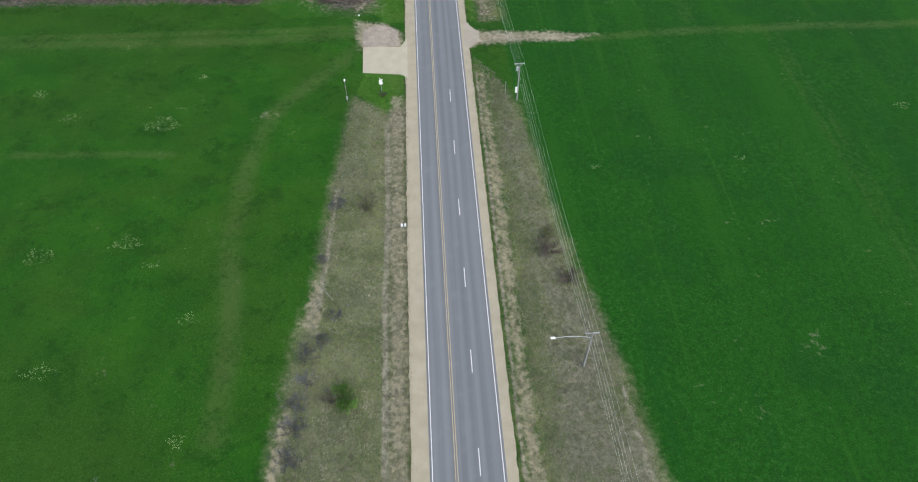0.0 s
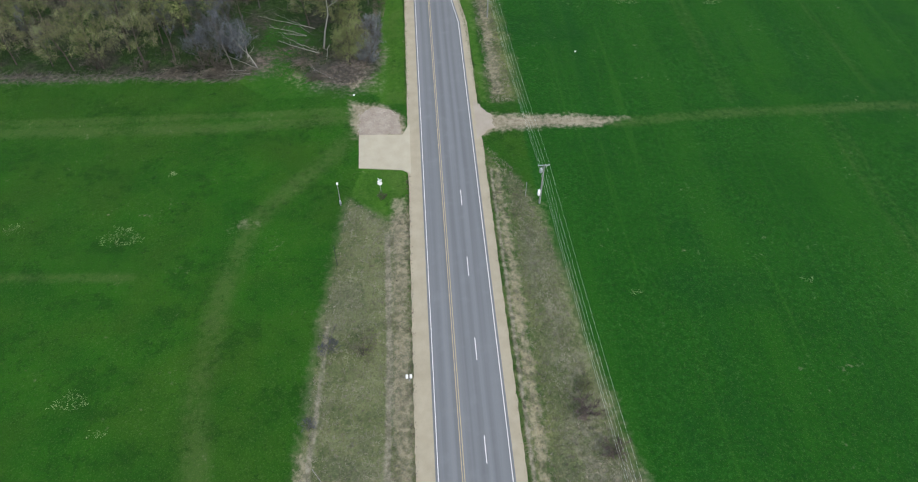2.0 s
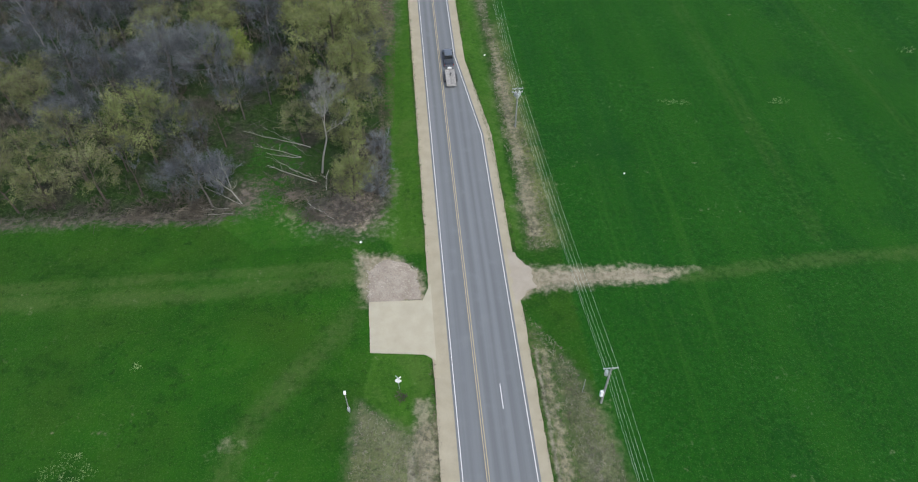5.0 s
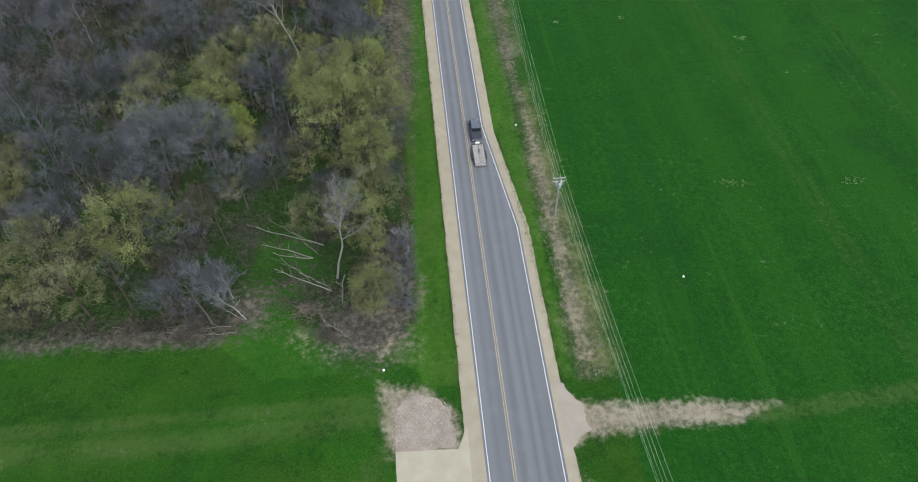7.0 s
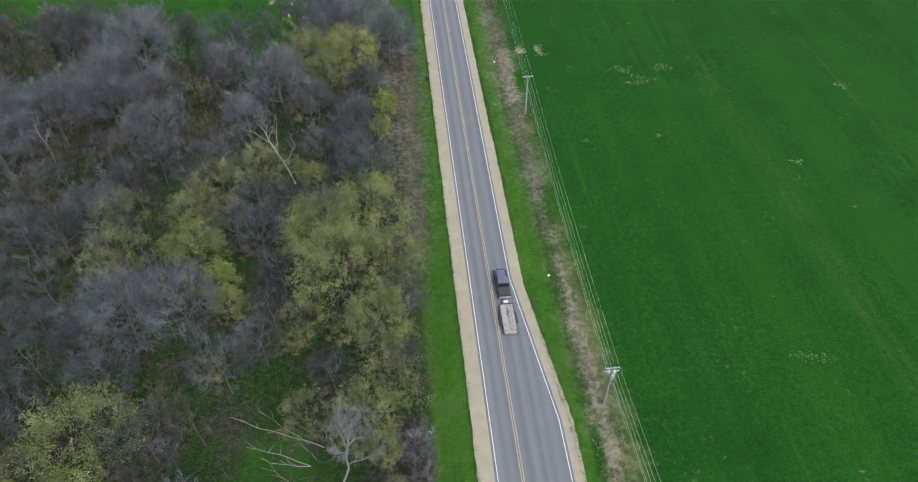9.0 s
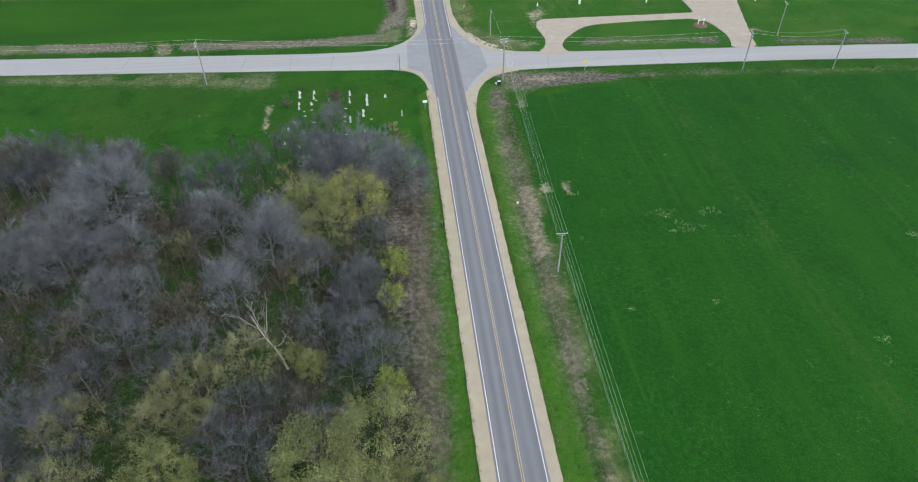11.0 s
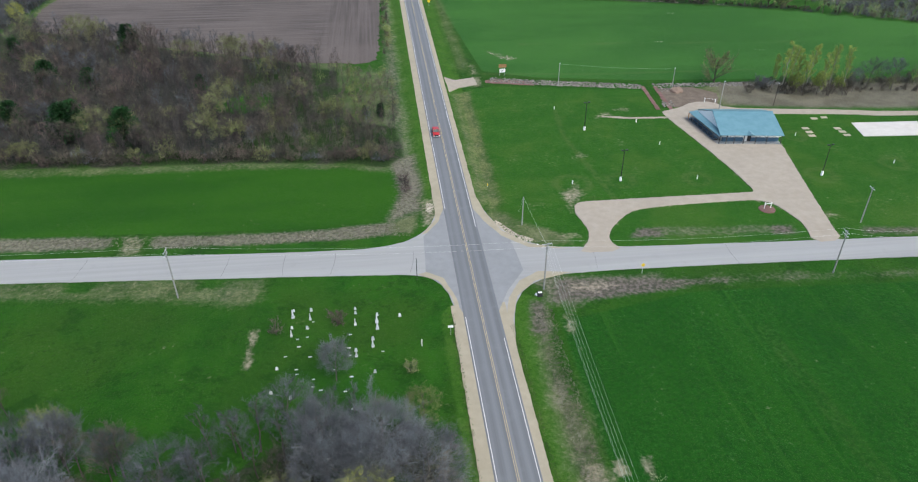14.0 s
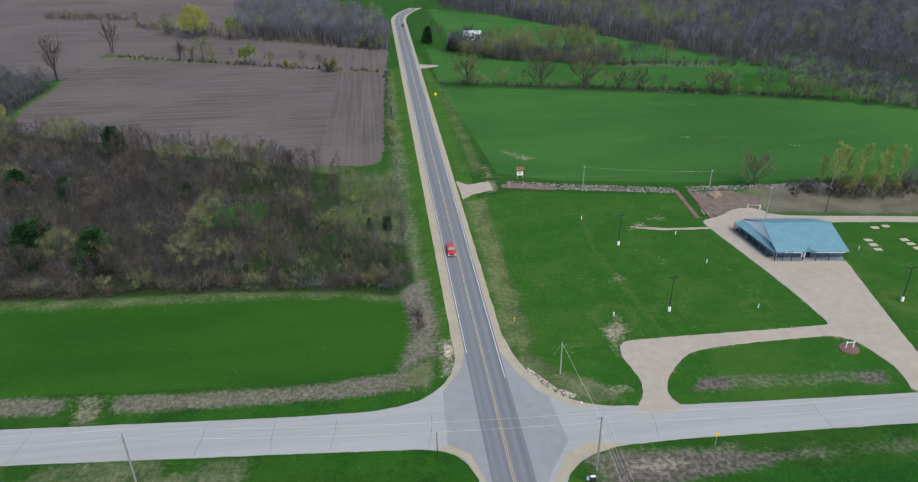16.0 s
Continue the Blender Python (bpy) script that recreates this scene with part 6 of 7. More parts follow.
trailer = thing("flatbed_trailer", "flatbed trailer with weathered plank deck behind the pickup", "trailer", pose(1.82, TRUCK_Y - 6.9, 0.066))
for i in range(9):
    x = -0.98 + 0.218 * i
    part("plank", box(bmesh.new(), x, x + 0.205, -2.35 + 0.02 * (i % 3), 2.62 - 0.02 * (i % 2), 0.70, 0.745, 0.008), M["deck"], trailer)
part("ramp", box(bmesh.new(), -0.98, 0.98, -3.02, -2.40, 0.66, 0.72, 0.015), M["deck"], trailer, "sloping plank beavertail")
for sx in (-1, 1):
    part("side_rail", box(bmesh.new(), sx * 1.03 - 0.04, sx * 1.03 + 0.04, -3.02, 2.68, 0.58, 0.78, 0.012), M["steel_dark"], trailer, "dark steel side rail")
    bm = slab(bmesh.new(), [(-1.25, 0.70), (-1.05, 0.86), (0.85, 0.86), (1.05, 0.70), (1.0, 0.68), (-1.2, 0.68)], sx * 1.2 - 0.13, sx * 1.2 + 0.13)
    part("fender", bm, M["steel_dark"], trailer, "dark steel wheel fender")
    for y in (-0.55, 0.35):
        wheel(trailer, sx * 1.2, y, 0.36, 0.2)
    part("tongue", tube(bmesh.new(), [(sx * 0.7, 2.66, 0.6), (sx * 0.06, 3.75, 0.55)], [0.05, 0.05], 6), M["steel_dark"], trailer, "drawbar")
part("headboard", box(bmesh.new(), -1.03, 1.03, 2.64, 2.70, 0.60, 0.80, 0.01), M["steel_dark"], trailer)
part("tool_box", slab(bmesh.new(), [(2.95, 0.62), (2.95, 0.86), (3.30, 0.86), (3.38, 0.62)], -0.42, 0.42, 0.08), M["white"], trailer, "white tool box on the drawbar")
part("jack", tube(bmesh.new(), [(0, 3.55, 0.2), (0, 3.55, 0.95)], [0.04, 0.03], 8), M["metal"], trailer, "steel jack")
for x, y, a in ((-0.05, 0.5, 0.3), (0.1, 0.9, -0.5), (0.02, 1.3, 0.1)):
    part("strap", box(bmesh.new(), -0.05, 0.05, -0.45, 0.45, 0.747, 0.775, 0, pose(x, y, 0, 0, 0, a * 57)), M["liner"], trailer, "dark strap lying on the deck")

pickup("red_pickup_truck", "bright red pickup with a black load bed", pose(-1.6, 385.6, 0.066, 0, 0, 180), M["red_paint"])
pickup("dark_pickup_truck", "small dark pickup far along the road", pose(centre(722) + 1.7, 722, 0.066), M["truck_paint"])

# ---- poles and wires ----
def utility_pole(x, y, h, turn=0, arms=1, cans=0, insulators=3, lamp=None, label="weathered wooden utility pole with a crossarm"):
    z = gz(x, y)
    ob = thing("utility_pole", label, "utility pole", pose(x, y, z, 0, 0, turn), "utility poles")
    part("pole", tube(bmesh.new(), [(0, 0, -0.4), (0.02, 0, h * 0.5), (0, 0, h)], [0.17, 0.145, 0.115], 10), M["pole_wood"], ob)
    for a in range(arms):
        za = h - 0.25 - 0.75 * a
        arm = part("crossarm", box(bmesh.new(), -1.0, 1.0, 0.10, 0.21, za - 0.06, za + 0.06, 0.012), M["metal"], ob, "pale grey crossarm")
        for xi in (-0.9, 0.25, 0.9)[:insulators]:
            part("insulator", tube(bmesh.new(), [(xi, 0.155, za + 0.05), (xi, 0.155, za + 0.14), (xi, 0.155, za + 0.24)], [0.03, 0.07, 0.035], 8), M["metal"], arm, "grey insulator")
        for sx in (-1, 1):
            part("brace", tube(bmesh.new(), [(sx * 0.7, 0.13, za - 0.05), (0, 0.13, za - 0.6)], [0.02, 0.02], 5), M["metal"], arm)
    for c in range(cans):
        a = c * 2.1 + 2.6
        px, py = 0.42 * math.cos(a), 0.42 * math.sin(a)
        can = part("transformer", tube(bmesh.new(), [(px, py, h - 1.9), (px, py, h - 1.85), (px, py, h - 1.1), (px, py, h - 1.0)], [0.2, 0.25, 0.25, 0.15], 12), M["metal"], ob, "grey transformer can")
        part("bushing", tube(bmesh.new(), [(px, py, h - 1.0), (px, py, h - 0.75)], [0.05, 0.03], 6), M["white"], can)
    if lamp:
        lx, ly, lz = lamp
        arm = part("lamp_arm", tube(bmesh.new(), [(0, 0, lz - 0.9), (lx * 0.35, ly * 0.35, lz - 0.25), (lx * 0.7, ly * 0.7, lz + 0.02), (lx, ly, lz)], [0.04, 0.04, 0.035, 0.03], 8), M["metal"], ob, "curved steel lamp arm")
        part("lamp_head", box(bmesh.new(), lx - 0.5, lx + 0.15, ly - 0.16, ly + 0.16, lz - 0.08, lz + 0.10, 0.05), M["white"], arm, "pale cobra-head lamp")
    return ob


POLES = [(23, -22, 9.2), (19.5, 48.1, 9.2), (16.5, 109.0, 9.0), (13.0, 168.0, 9.0), (13.1, 236.2, 9.0), (13.9, 306.3, 11.2)]
utility_pole(*POLES[0])
utility_pole(*POLES[1], lamp=(-5.3, -0.3, 8.95), label="wooden utility pole carrying a roadside lamp on a long arm")
p2 = utility_pole(*POLES[2], cans=1, label="wooden utility pole with a crossarm and white meter box")
part("meter_box", box(bmesh.new(), -0.5, -0.1, -0.2, 0.2, 2.0, 3.2, 0.04), M["white"], p2, "white meter box")
utility_pole(*POLES[3], arms=2, cans=3, label="wooden utility pole with a bank of three grey transformers")
utility_pole(*POLES[4])
utility_pole(*POLES[5], arms=2, turn=8, label="tall wooden utility pole at the crossroads corner")
SIDE_POLES = [(-150, 319, 11), (-60.3, 311.9, 11.5), (76.3, 305, 10.5), (99.6, 302.8, 10.5), (94.3, 323.6, 9.5)]
for x, y, h in SIDE_POLES:
    utility_pole(x, y, h, turn=86, arms=2 if x < 90 else 1)
guy = thing("guy_pole", "short bare wooden stub pole beside the verge", "utility pole", pose(14.2, 331.7, gz(14.2, 331.7)), "utility poles")
part("pole", tube(bmesh.new(), [(0, 0, -0.3), (0, 0, 7.6)], [0.15, 0.11], 10), M["pole_wood"], guy)


def wire(a, b, sag, r=0.011):
    pts = [Vector(a).lerp(Vector(b), k / 14) - Vector((0, 0, sag * 4 * (k / 14) * (1 - k / 14))) for k in range(15)]
    s = Soup()
    s.tube([np.array(p) for p in pts], [r] * 15, 4)
    return tagged(new("power_wire", s.mesh("power_wire", M["wire"])), "thin pale overhead wire sagging between poles", "wire", "overhead wires")


for (xa, ya, ha), (xb, yb, hb) in zip(POLES, POLES[1:]):
    za, zb = gz(xa, ya) + ha, gz(xb, yb) + hb
    for dx in (-0.9, 0.25, 0.9):
        wire((xa + dx, ya + 0.155, za - 0.02), (xb + dx, yb + 0.155, zb - 0.02), 0.9, 0.0095)
    wire((xa + 0.12, ya, za - 0.95), (xb + 0.12, yb, zb - 0.95), 1.0, 0.0095)
    wire((xa - 0.14, ya, za - 1.5), (xb - 0.14, yb, zb - 1.5), 1.1, 0.011)
for (xa, ya, ha), (xb, yb, hb) in ((SIDE_POLES[0], SIDE_POLES[1]), (SIDE_POLES[1], POLES[5]), (POLES[5], SIDE_POLES[2]), (SIDE_POLES[2], SIDE_POLES[3])):
    za, zb = gz(xa, ya) + ha, gz(xb, yb) + hb
    for d in (-1.1, 1.1):
        wire((xa, ya + d, za), (xb, yb + d, zb), 1.0, 0.012)
wire((13.9, 306.3, 10.6), (14.2, 331.7, 7.4), 0.2, 0.016)
wire((14.2, 331.7, 7.4), (14.6, 338, 0.0), 0.0, 0.014)

# ---- roadside things ----
mail = thing("mailbox", "pair of white mailboxes on a post beside the shoulder", "mailbox", pose(-6.6, 76.0, gz(-6.6, 76)))
part("post", box(bmesh.new(), -0.05, 0.05, -0.05, 0.05, -0.2, 1.0, 0.01), M["pole_wood"], mail)
part("beam", box(bmesh.new(), -0.55, 0.55, -0.06, 0.06, 1.0, 1.06, 0.01), M["pole_wood"], mail)
for x in (-0.28, 0.28):
    part("box", tube(bmesh.new(), [(x, -0.26, 1.2), (x, 0.26, 1.2)], [0.17, 0.17], 12), M["white"], mail, "white letter box")


def sign_post(name, label, x, y, h, plates, turn=0, post="metal"):
    """plates: name, half width, half height, centre height, sides (4 square, 8 octagon, 0 diamond), material, turn"""
    ob = thing(name, label, "sign", pose(x, y, gz(x, y), 0, 0, turn))
    part("post", box(bmesh.new(), -0.035, 0.035, -0.03, 0.03, -0.3, h, 0.006), M[post], ob)
    for nm, hw, hh, cz, sides, mat, tz in plates:
        bm = bmesh.new()
        n = 4 if sides in (0, 4) else sides
        off = math.pi / n if sides else 0
        k = math.cos(math.pi / n) if sides else 1
        ring = [(hw * math.cos(off + i * math.tau / n) / k, hh * math.sin(off + i * math.tau / n) / k) for i in range(n)]
        f = [bm.verts.new((u, -0.05, cz + v)) for u, v in ring]
        b = [bm.verts.new((u, -0.035, cz + v)) for u, v in ring]
        bm.faces.new(f[::-1]), bm.faces.new(b)
        for i in range(n):
            bm.faces.new((f[i], f[(i + 1) % n], b[(i + 1) % n], b[i]))
        bmesh.ops.recalc_face_normals(bm, faces=bm.faces)
        bmesh.ops.transform(bm, matrix=pose(0, 0, 0, 0, 0, tz), verts=bm.verts)
        part(nm, bm, M[mat], ob)
    return ob


M["yellow_sign"] = simple("yellow_sign", (0.62, 0.44, 0.02), (0.72, 0.52, 0.04), 2, 0.5)
M["orange_sign"] = simple("orange_sign", (0.50, 0.22, 0.04), (0.58, 0.27, 0.06), 2, 0.6)
M["red_mulch"] = gravel_material("red_mulch", (0.135, 0.078, 0.070), (0.20, 0.122, 0.108), 0.6)
M["red_soil"] = gravel_material("red_soil", (0.115, 0.092, 0.072), (0.175, 0.142, 0.112), 0.6)
sign_post("road_sign", "octagonal road sign seen from behind, pale panels above", -10.8, 113.7, 3.0, (("octagon", 0.42, 0.42, 2.2, 8, "white", 0), ("name_plate", 0.45, 0.16, 2.85, 4, "white", 30), ("name_plate", 0.45, 0.16, 3.05, 4, "white", -50)))
sign_post("marker_post", "slim black delineator pair on posts at the verge", -6.5, 250.0, 1.4, (("plate", 0.16, 0.5, 1.0, 4, "liner", 0),), post="dark_metal")
sign_post("marker_post", "slim black delineator pair on posts at the verge", -6.05, 250.0, 1.4, (("plate", 0.16, 0.5, 1.0, 4, "liner", 0),), post="dark_metal")
sign_post("road_sign", "white rectangular road sign on a steel post", -6.6, 294.2, 2.4, (("plate", 0.5, 0.28, 2.1, 4, "white", 0),))
sign_post("road_sign", "tall thin white marker by the cemetery lawn", -12.2, 291.6, 1.8, (("plate", 0.08, 0.8, 1.0, 4, "white", 0),))
sign_post("road_sign", "yellow diamond warning sign on a post", 35.8, 309.4, 2.6, (("plate", 0.5, 0.5, 2.2, 0, "yellow_sign", 0),))
sign_post("road_sign", "yellow diamond warning sign on a post", 7.9, 536.5, 2.6, (("plate", 0.8, 0.8, 2.2, 0, "yellow_sign", 0),))
sign_post("marker_post", "short yellow marker post in the grass", 9.0, 352, 1.1, (("plate", 0.07, 0.35, 0.8, 4, "yellow_sign", 0),))
stop = thing("steel_post", "dark thin steel pole at the crossroads", "post", pose(-11.8, 312.6, gz(-11.8, 312.6)))
part("pole", tube(bmesh.new(), [(0, 0, -0.2), (0, 0, 5.4)], [0.075, 0.06], 8), M["dark_metal"], stop)
thin = thing("lamp_post", "thin pale yard-light pole at the field corner", "lamp post", pose(-17.6, 110.6, gz(-17.6, 110.6)))
part("pole", tube(bmesh.new(), [(0, 0, -0.2), (0, 0, 5.2)], [0.07, 0.05], 8), M["pole_wood"], thin)
part("lamp_head", box(bmesh.new(), -0.15, 0.15, -0.18, 0.3, 5.15, 5.35, 0.04), M["white"], thin, "small white lamp head")
part("meter_box", box(bmesh.new(), -0.16, 0.16, -0.2, 0.1, 0.6, 1.3, 0.03), M["metal"], thin, "grey meter box")
dk = thing("steel_post", "dark bare post in the dry grass", "post", pose(-17.6, 97.5, gz(-17.6, 97.5)))
part("pole", tube(bmesh.new(), [(0, 0, -0.2), (0, 0, 4.6)], [0.06, 0.05], 8), M["dark_metal"], dk)
sp = thing("steel_post", "short pale post beside the utility pole", "post", pose(14.3, 110.8, gz(14.3, 110.8)))
part("pole", tube(bmesh.new(), [(0, 0, -0.2), (0, 0, 3.4)], [0.06, 0.05], 8), M["pole_wood"], sp)
lg = Soup()
lg.tube([np.array((-19.3, 64.0, gz(-19.3, 64.0) + 0.06)), np.array((-17.9, 62.1, gz(-17.9, 62.1) + 0.06))], [0.06, 0.05], 6)
tagged(new("loose_plank", lg.mesh("loose_plank", M["pale_bark"])), "pale stick lying in the dry grass", "stick")
for x, y, s, label in ((30.5, 153, 0.22, "small white stone in the crop"), (9.8, 192.3, 0.26, "small white marker box on the verge"), (9.4, 256.9, 0.28, "small white marker box on the verge"), (12.1, 304.6, 0.5, "white plastic tub beside the utility pole"), (16.1, 322.8, 0.25, "white stone on the grass"), (-16.3, 141.0, 0.24, "small white stone by the rubble")):
    bm = bmesh.new()
    bmesh.ops.create_icosphere(bm, subdivisions=1, radius=s)
    for v in bm.verts:
        v.co = v.co * (1 + 0.25 * noise.noise(v.co * 3 + Vector((x, y, 0)))) * 0.9
        v.co.z = max(v.co.z * 0.8, -0.1)
    ob = part("pale_stone", bm, M["white"])
    ob.location = (x, y, gz(x, y) + 0.1)
    tagged(ob, label, "stone")
box_ = thing("dark_cabinet", "black utility cabinet at the foot of the pole", "cabinet", pose(12.6, 304.2, gz(12.6, 304.2)))
part("body", box(bmesh.new(), -0.5, 0.5, -0.4, 0.4, -0.1, 0.9, 0.05), M["liner"], box_)
part("lid", box(bmesh.new(), -0.4, 0.4, -0.3, 0.1, 0.9, 1.0, 0.02), M["white"], box_, "white lid")
for style, x, y, s in (("green_shrub", -14.9, 44, 0.95), ("olive_shrub", 17.9, 73.6, 0.42), ("rust_shrub", 17.7, 69.5, 1.1), ("rust_shrub", 19.6, 63.4, 0.9), ("tangle_shrub", -21, 51.9, 0.9), ("tangle_shrub", -19, 54, 0.8), ("tangle_shrub", -22.4, 40.3, 1.1), ("tangle_shrub", -21.6, 44, 0.9), ("tangle_shrub", -22.8, 36, 1.0), ("tangle_shrub", -17.5, 59, 0.7), ("brown_shrub", -16.9, 44.6, 0.6), ("tangle_shrub", -20.6, 48, 0.8), ("olive_shrub", -40, 13, 1.3), ("tangle_shrub", -42, 30, 1.6), ("tangle_shrub", -20.2, 70, 0.6), ("tangle_shrub", -18.2, 81.6, 0.9), ("haze_shrub", -13, 80.6, 1.05), ("rust_shrub", -10.8, 112.2, 0.5), ("brown_shrub", -39.3, 298.2, 0.75), ("rust_shrub", -27.7, 299.6, 1.1), ("rust_shrub", -12.6, 356, 1.0), ("rust_shrub", -12.2, 351, 0.8), ("rust_shrub", -9.8, 268, 0.9)):
    plant(style, x, y, s, "roadside shrubs")

# ---- cemetery ----
M["stone"] = varied("grey_gravestone", (0.38, 0.41, 0.43), (0.60, 0.63, 0.65), 0.8, 6)


def gravestone(kind, x, y, s=1.0):
    label = {"obelisk": "tall pale stone obelisk on a stepped plinth", "slab": "upright pale gravestone with a rounded top", "flat": "low flat pale grave marker in the grass"}[kind]
    ob = thing("gravestone", label, "gravestone", pose(x, y, gz(x, y), 0, 0, rng.uniform(-6, 6)) @ Matrix.Diagonal((0.8 * s, 0.8 * s, s, 1)), "cemetery stones")
    if kind == "obelisk":
        part("plinth", box(bmesh.new(), -0.5, 0.5, -0.5, 0.5, -0.2, 0.35, 0.04), M["stone"], ob)
        part("base", box(bmesh.new(), -0.34, 0.34, -0.34, 0.34, 0.35, 0.9, 0.04), M["stone"], ob)
        bm = bmesh.new()
        bmesh.ops.create_cone(bm, cap_ends=True, segments=4, radius1=0.34, radius2=0.2, depth=1.5)
        bmesh.ops.transform(bm, matrix=pose(0, 0, 1.65, 0, 0, 45), verts=bm.verts)
        part("shaft", bm, M["stone"], ob)
        bm = bmesh.new()
        bmesh.ops.create_cone(bm, cap_ends=True, segments=4, radius1=0.2, radius2=0.01, depth=0.25)
        bmesh.ops.transform(bm, matrix=pose(0, 0, 2.525, 0, 0, 45), verts=bm.verts)
        part("tip", bm, M["stone"], ob)
    elif kind == "slab":
        part("base", box(bmesh.new(), -0.5, 0.5, -0.2, 0.2, -0.15, 0.18, 0.02), M["stone"], ob)
        prof = [(-0.38, 0.18), (-0.38, 0.85)] + [(0.38 * math.cos(a), 0.85 + 0.22 * math.sin(a)) for a in np.linspace(math.pi, 0, 9)[1:-1]] + [(0.38, 0.85), (0.38, 0.18)]
        bm = bmesh.new()
        f = [bm.verts.new((u, -0.09, v)) for u, v in prof]
        b = [bm.verts.new((u, 0.09, v)) for u, v in prof]
        bm.faces.new(f), bm.faces.new(b[::-1])
        for i in range(len(f)):
            bm.faces.new((f[i], b[i], b[(i + 1) % len(f)], f[(i + 1) % len(f)]))
        bmesh.ops.recalc_face_normals(bm, faces=bm.faces)
        part("headstone", bm, M["stone"], ob)
    else:
        part("marker", box(bmesh.new(), -0.55, 0.55, -0.16, 0.16, -0.05, 0.16, 0.03), M["stone"], ob)
    return ob


for kind, spots in (("obelisk", ((-36.6, 302.8), (-36.4, 297.2), (-33.2, 301.8), (-24.5, 299.2), (-20.4, 299.6), (-20.3, 297.6), (-21.2, 292.6), (-24.2, 290.2))),
                    ("slab", ((-36.5, 299.4), (-36.6, 304.6), (-33.2, 304.4), (-24.5, 302.6), (-24.6, 304), (-20.3, 301.6), (-15.9, 300.8), (-20.9, 285.6), (-21.2, 294.4), (-24.3, 291.6), (-35.2, 281), (-38.6, 282.6), (-38.2, 288.4), (-33.6, 299))),
                    ("flat", ((-32.6, 301), (-33.4, 296.6), (-35.2, 296.2), (-34.8, 294), (-25.4, 296.4), (-25.6, 292.6), (-25.4, 290.6), (-37, 291.6), (-34.6, 286.8), (-34.8, 288), (-31.6, 285.2), (-31.6, 283.4), (-30.2, 282.4), (-26, 281.6), (-25, 285), (-28, 287.2), (-19.4, 291), (-32.6, 291), (-24.6, 277.4)))):
    for x, y in spots:
        gravestone(kind, x, y, rng.uniform(0.55, 0.8))

# ---- clubhouse ----
M["teal_roof"] = None
t = Tree("teal_metal_roof", 0.45, 0.4, 0.0)
pos_ = t.n.new("ShaderNodeSeparateXYZ")
t.l.new(t.geo.outputs["Position"], pos_.inputs[0])
M["teal_roof"] = t.done(t.mix(t.ramp(t.noise(0.4), 0.35, 0.65), (0.098, 0.208, 0.252), (0.124, 0.242, 0.288)), t.math("PINGPONG", pos_.outputs["X"], 0.3), 0.3, 0.05)
M["siding"] = simple("cream_siding", (0.50, 0.50, 0.48), (0.60, 0.60, 0.58), 2, 0.7)
M["blue_trim"] = simple("blue_trim", (0.05, 0.11, 0.18), (0.07, 0.14, 0.22), 2, 0.6)
club = thing("clubhouse", "low clubhouse with a teal metal roof and open porch", "building", pose(77.2, 369.8, -0.05, 0, 0, -7.5))
W, D, EH, RH = 20.0, 20.0, 2.9, 5.6


def plate(pts, thick=0.12):
    bm = bmesh.new()
    a = [bm.verts.new(p) for p in pts]
    b = [bm.verts.new((p[0], p[1], p[2] - thick)) for p in pts]
    bm.faces.new(a), bm.faces.new(b[::-1])
    for i in range(len(a)):
        bm.faces.new((a[i], b[i], b[(i + 1) % len(a)], a[(i + 1) % len(a)]))
    bmesh.ops.recalc_face_normals(bm, faces=bm.faces)
    return bm


roof = part("roof", plate([(2.1, -0.4, EH), (W + 0.5, -0.4, EH), (W + 0.5, 11.2, RH), (2.6, 11.4, RH)]), M["teal_roof"], club, "teal ribbed metal roof")
part("roof_slope", plate([(2.6, 11.42, RH), (W + 0.5, 11.22, RH), (W + 0.5, 19.4, EH), (0.6, 19.4, EH)]), M["teal_roof"], club, "teal ribbed metal roof")
part("porch_roof", plate([(1.9, -0.35, EH - 0.35), (3.4, 1.4, EH + 0.05), (0.4, 18.4, EH + 0.05), (-2.2, 17.9, EH - 0.35)], 0.1), M["teal_roof"], club, "lean-to porch roof")
bm = bmesh.new()
gable = [(3.25, 2.4, EH + 0.06), (0.45, 18.2, EH + 0.06), (2.57, 11.4, RH - 0.08)]
g = [bm.verts.new(p) for p in gable] + [bm.verts.new((p[0] + 0.15, p[1], p[2])) for p in gable]
for q in ((0, 1, 2), (5, 4, 3), (0, 3, 4, 1), (1, 4, 5, 2), (2, 5, 3, 0)):
    bm.faces.new([g[i] for i in q])
bmesh.ops.recalc_face_normals(bm, faces=bm.faces)
part("gable", bm, M["white"], club, "white gable wall")
part("ridge_cap", box(bmesh.new(), 2.65, W + 0.55, 11.1, 11.4, RH - 0.02, RH + 0.05, 0.02), M["teal_roof"], club)
part("wall_south", box(bmesh.new(), 3.6, W, 1.9, 2.1, -0.1, EH - 0.05), M["siding"], club, "cream front wall")
part("wall_west", plate([(3.5, 2.1, EH - 0.1), (3.7, 2.1, EH - 0.1), (0.95, 18.2, EH - 0.1), (0.75, 18.2, EH - 0.1)], EH), M["siding"], club)
part("wall_east", box(bmesh.new(), W - 0.2, W, 2.1, 19.0, -0.1, EH), M["siding"], club)
part("wall_north", box(bmesh.new(), 0.9, W - 0.2, 18.8, 19.0, -0.1, EH), M["siding"], club)
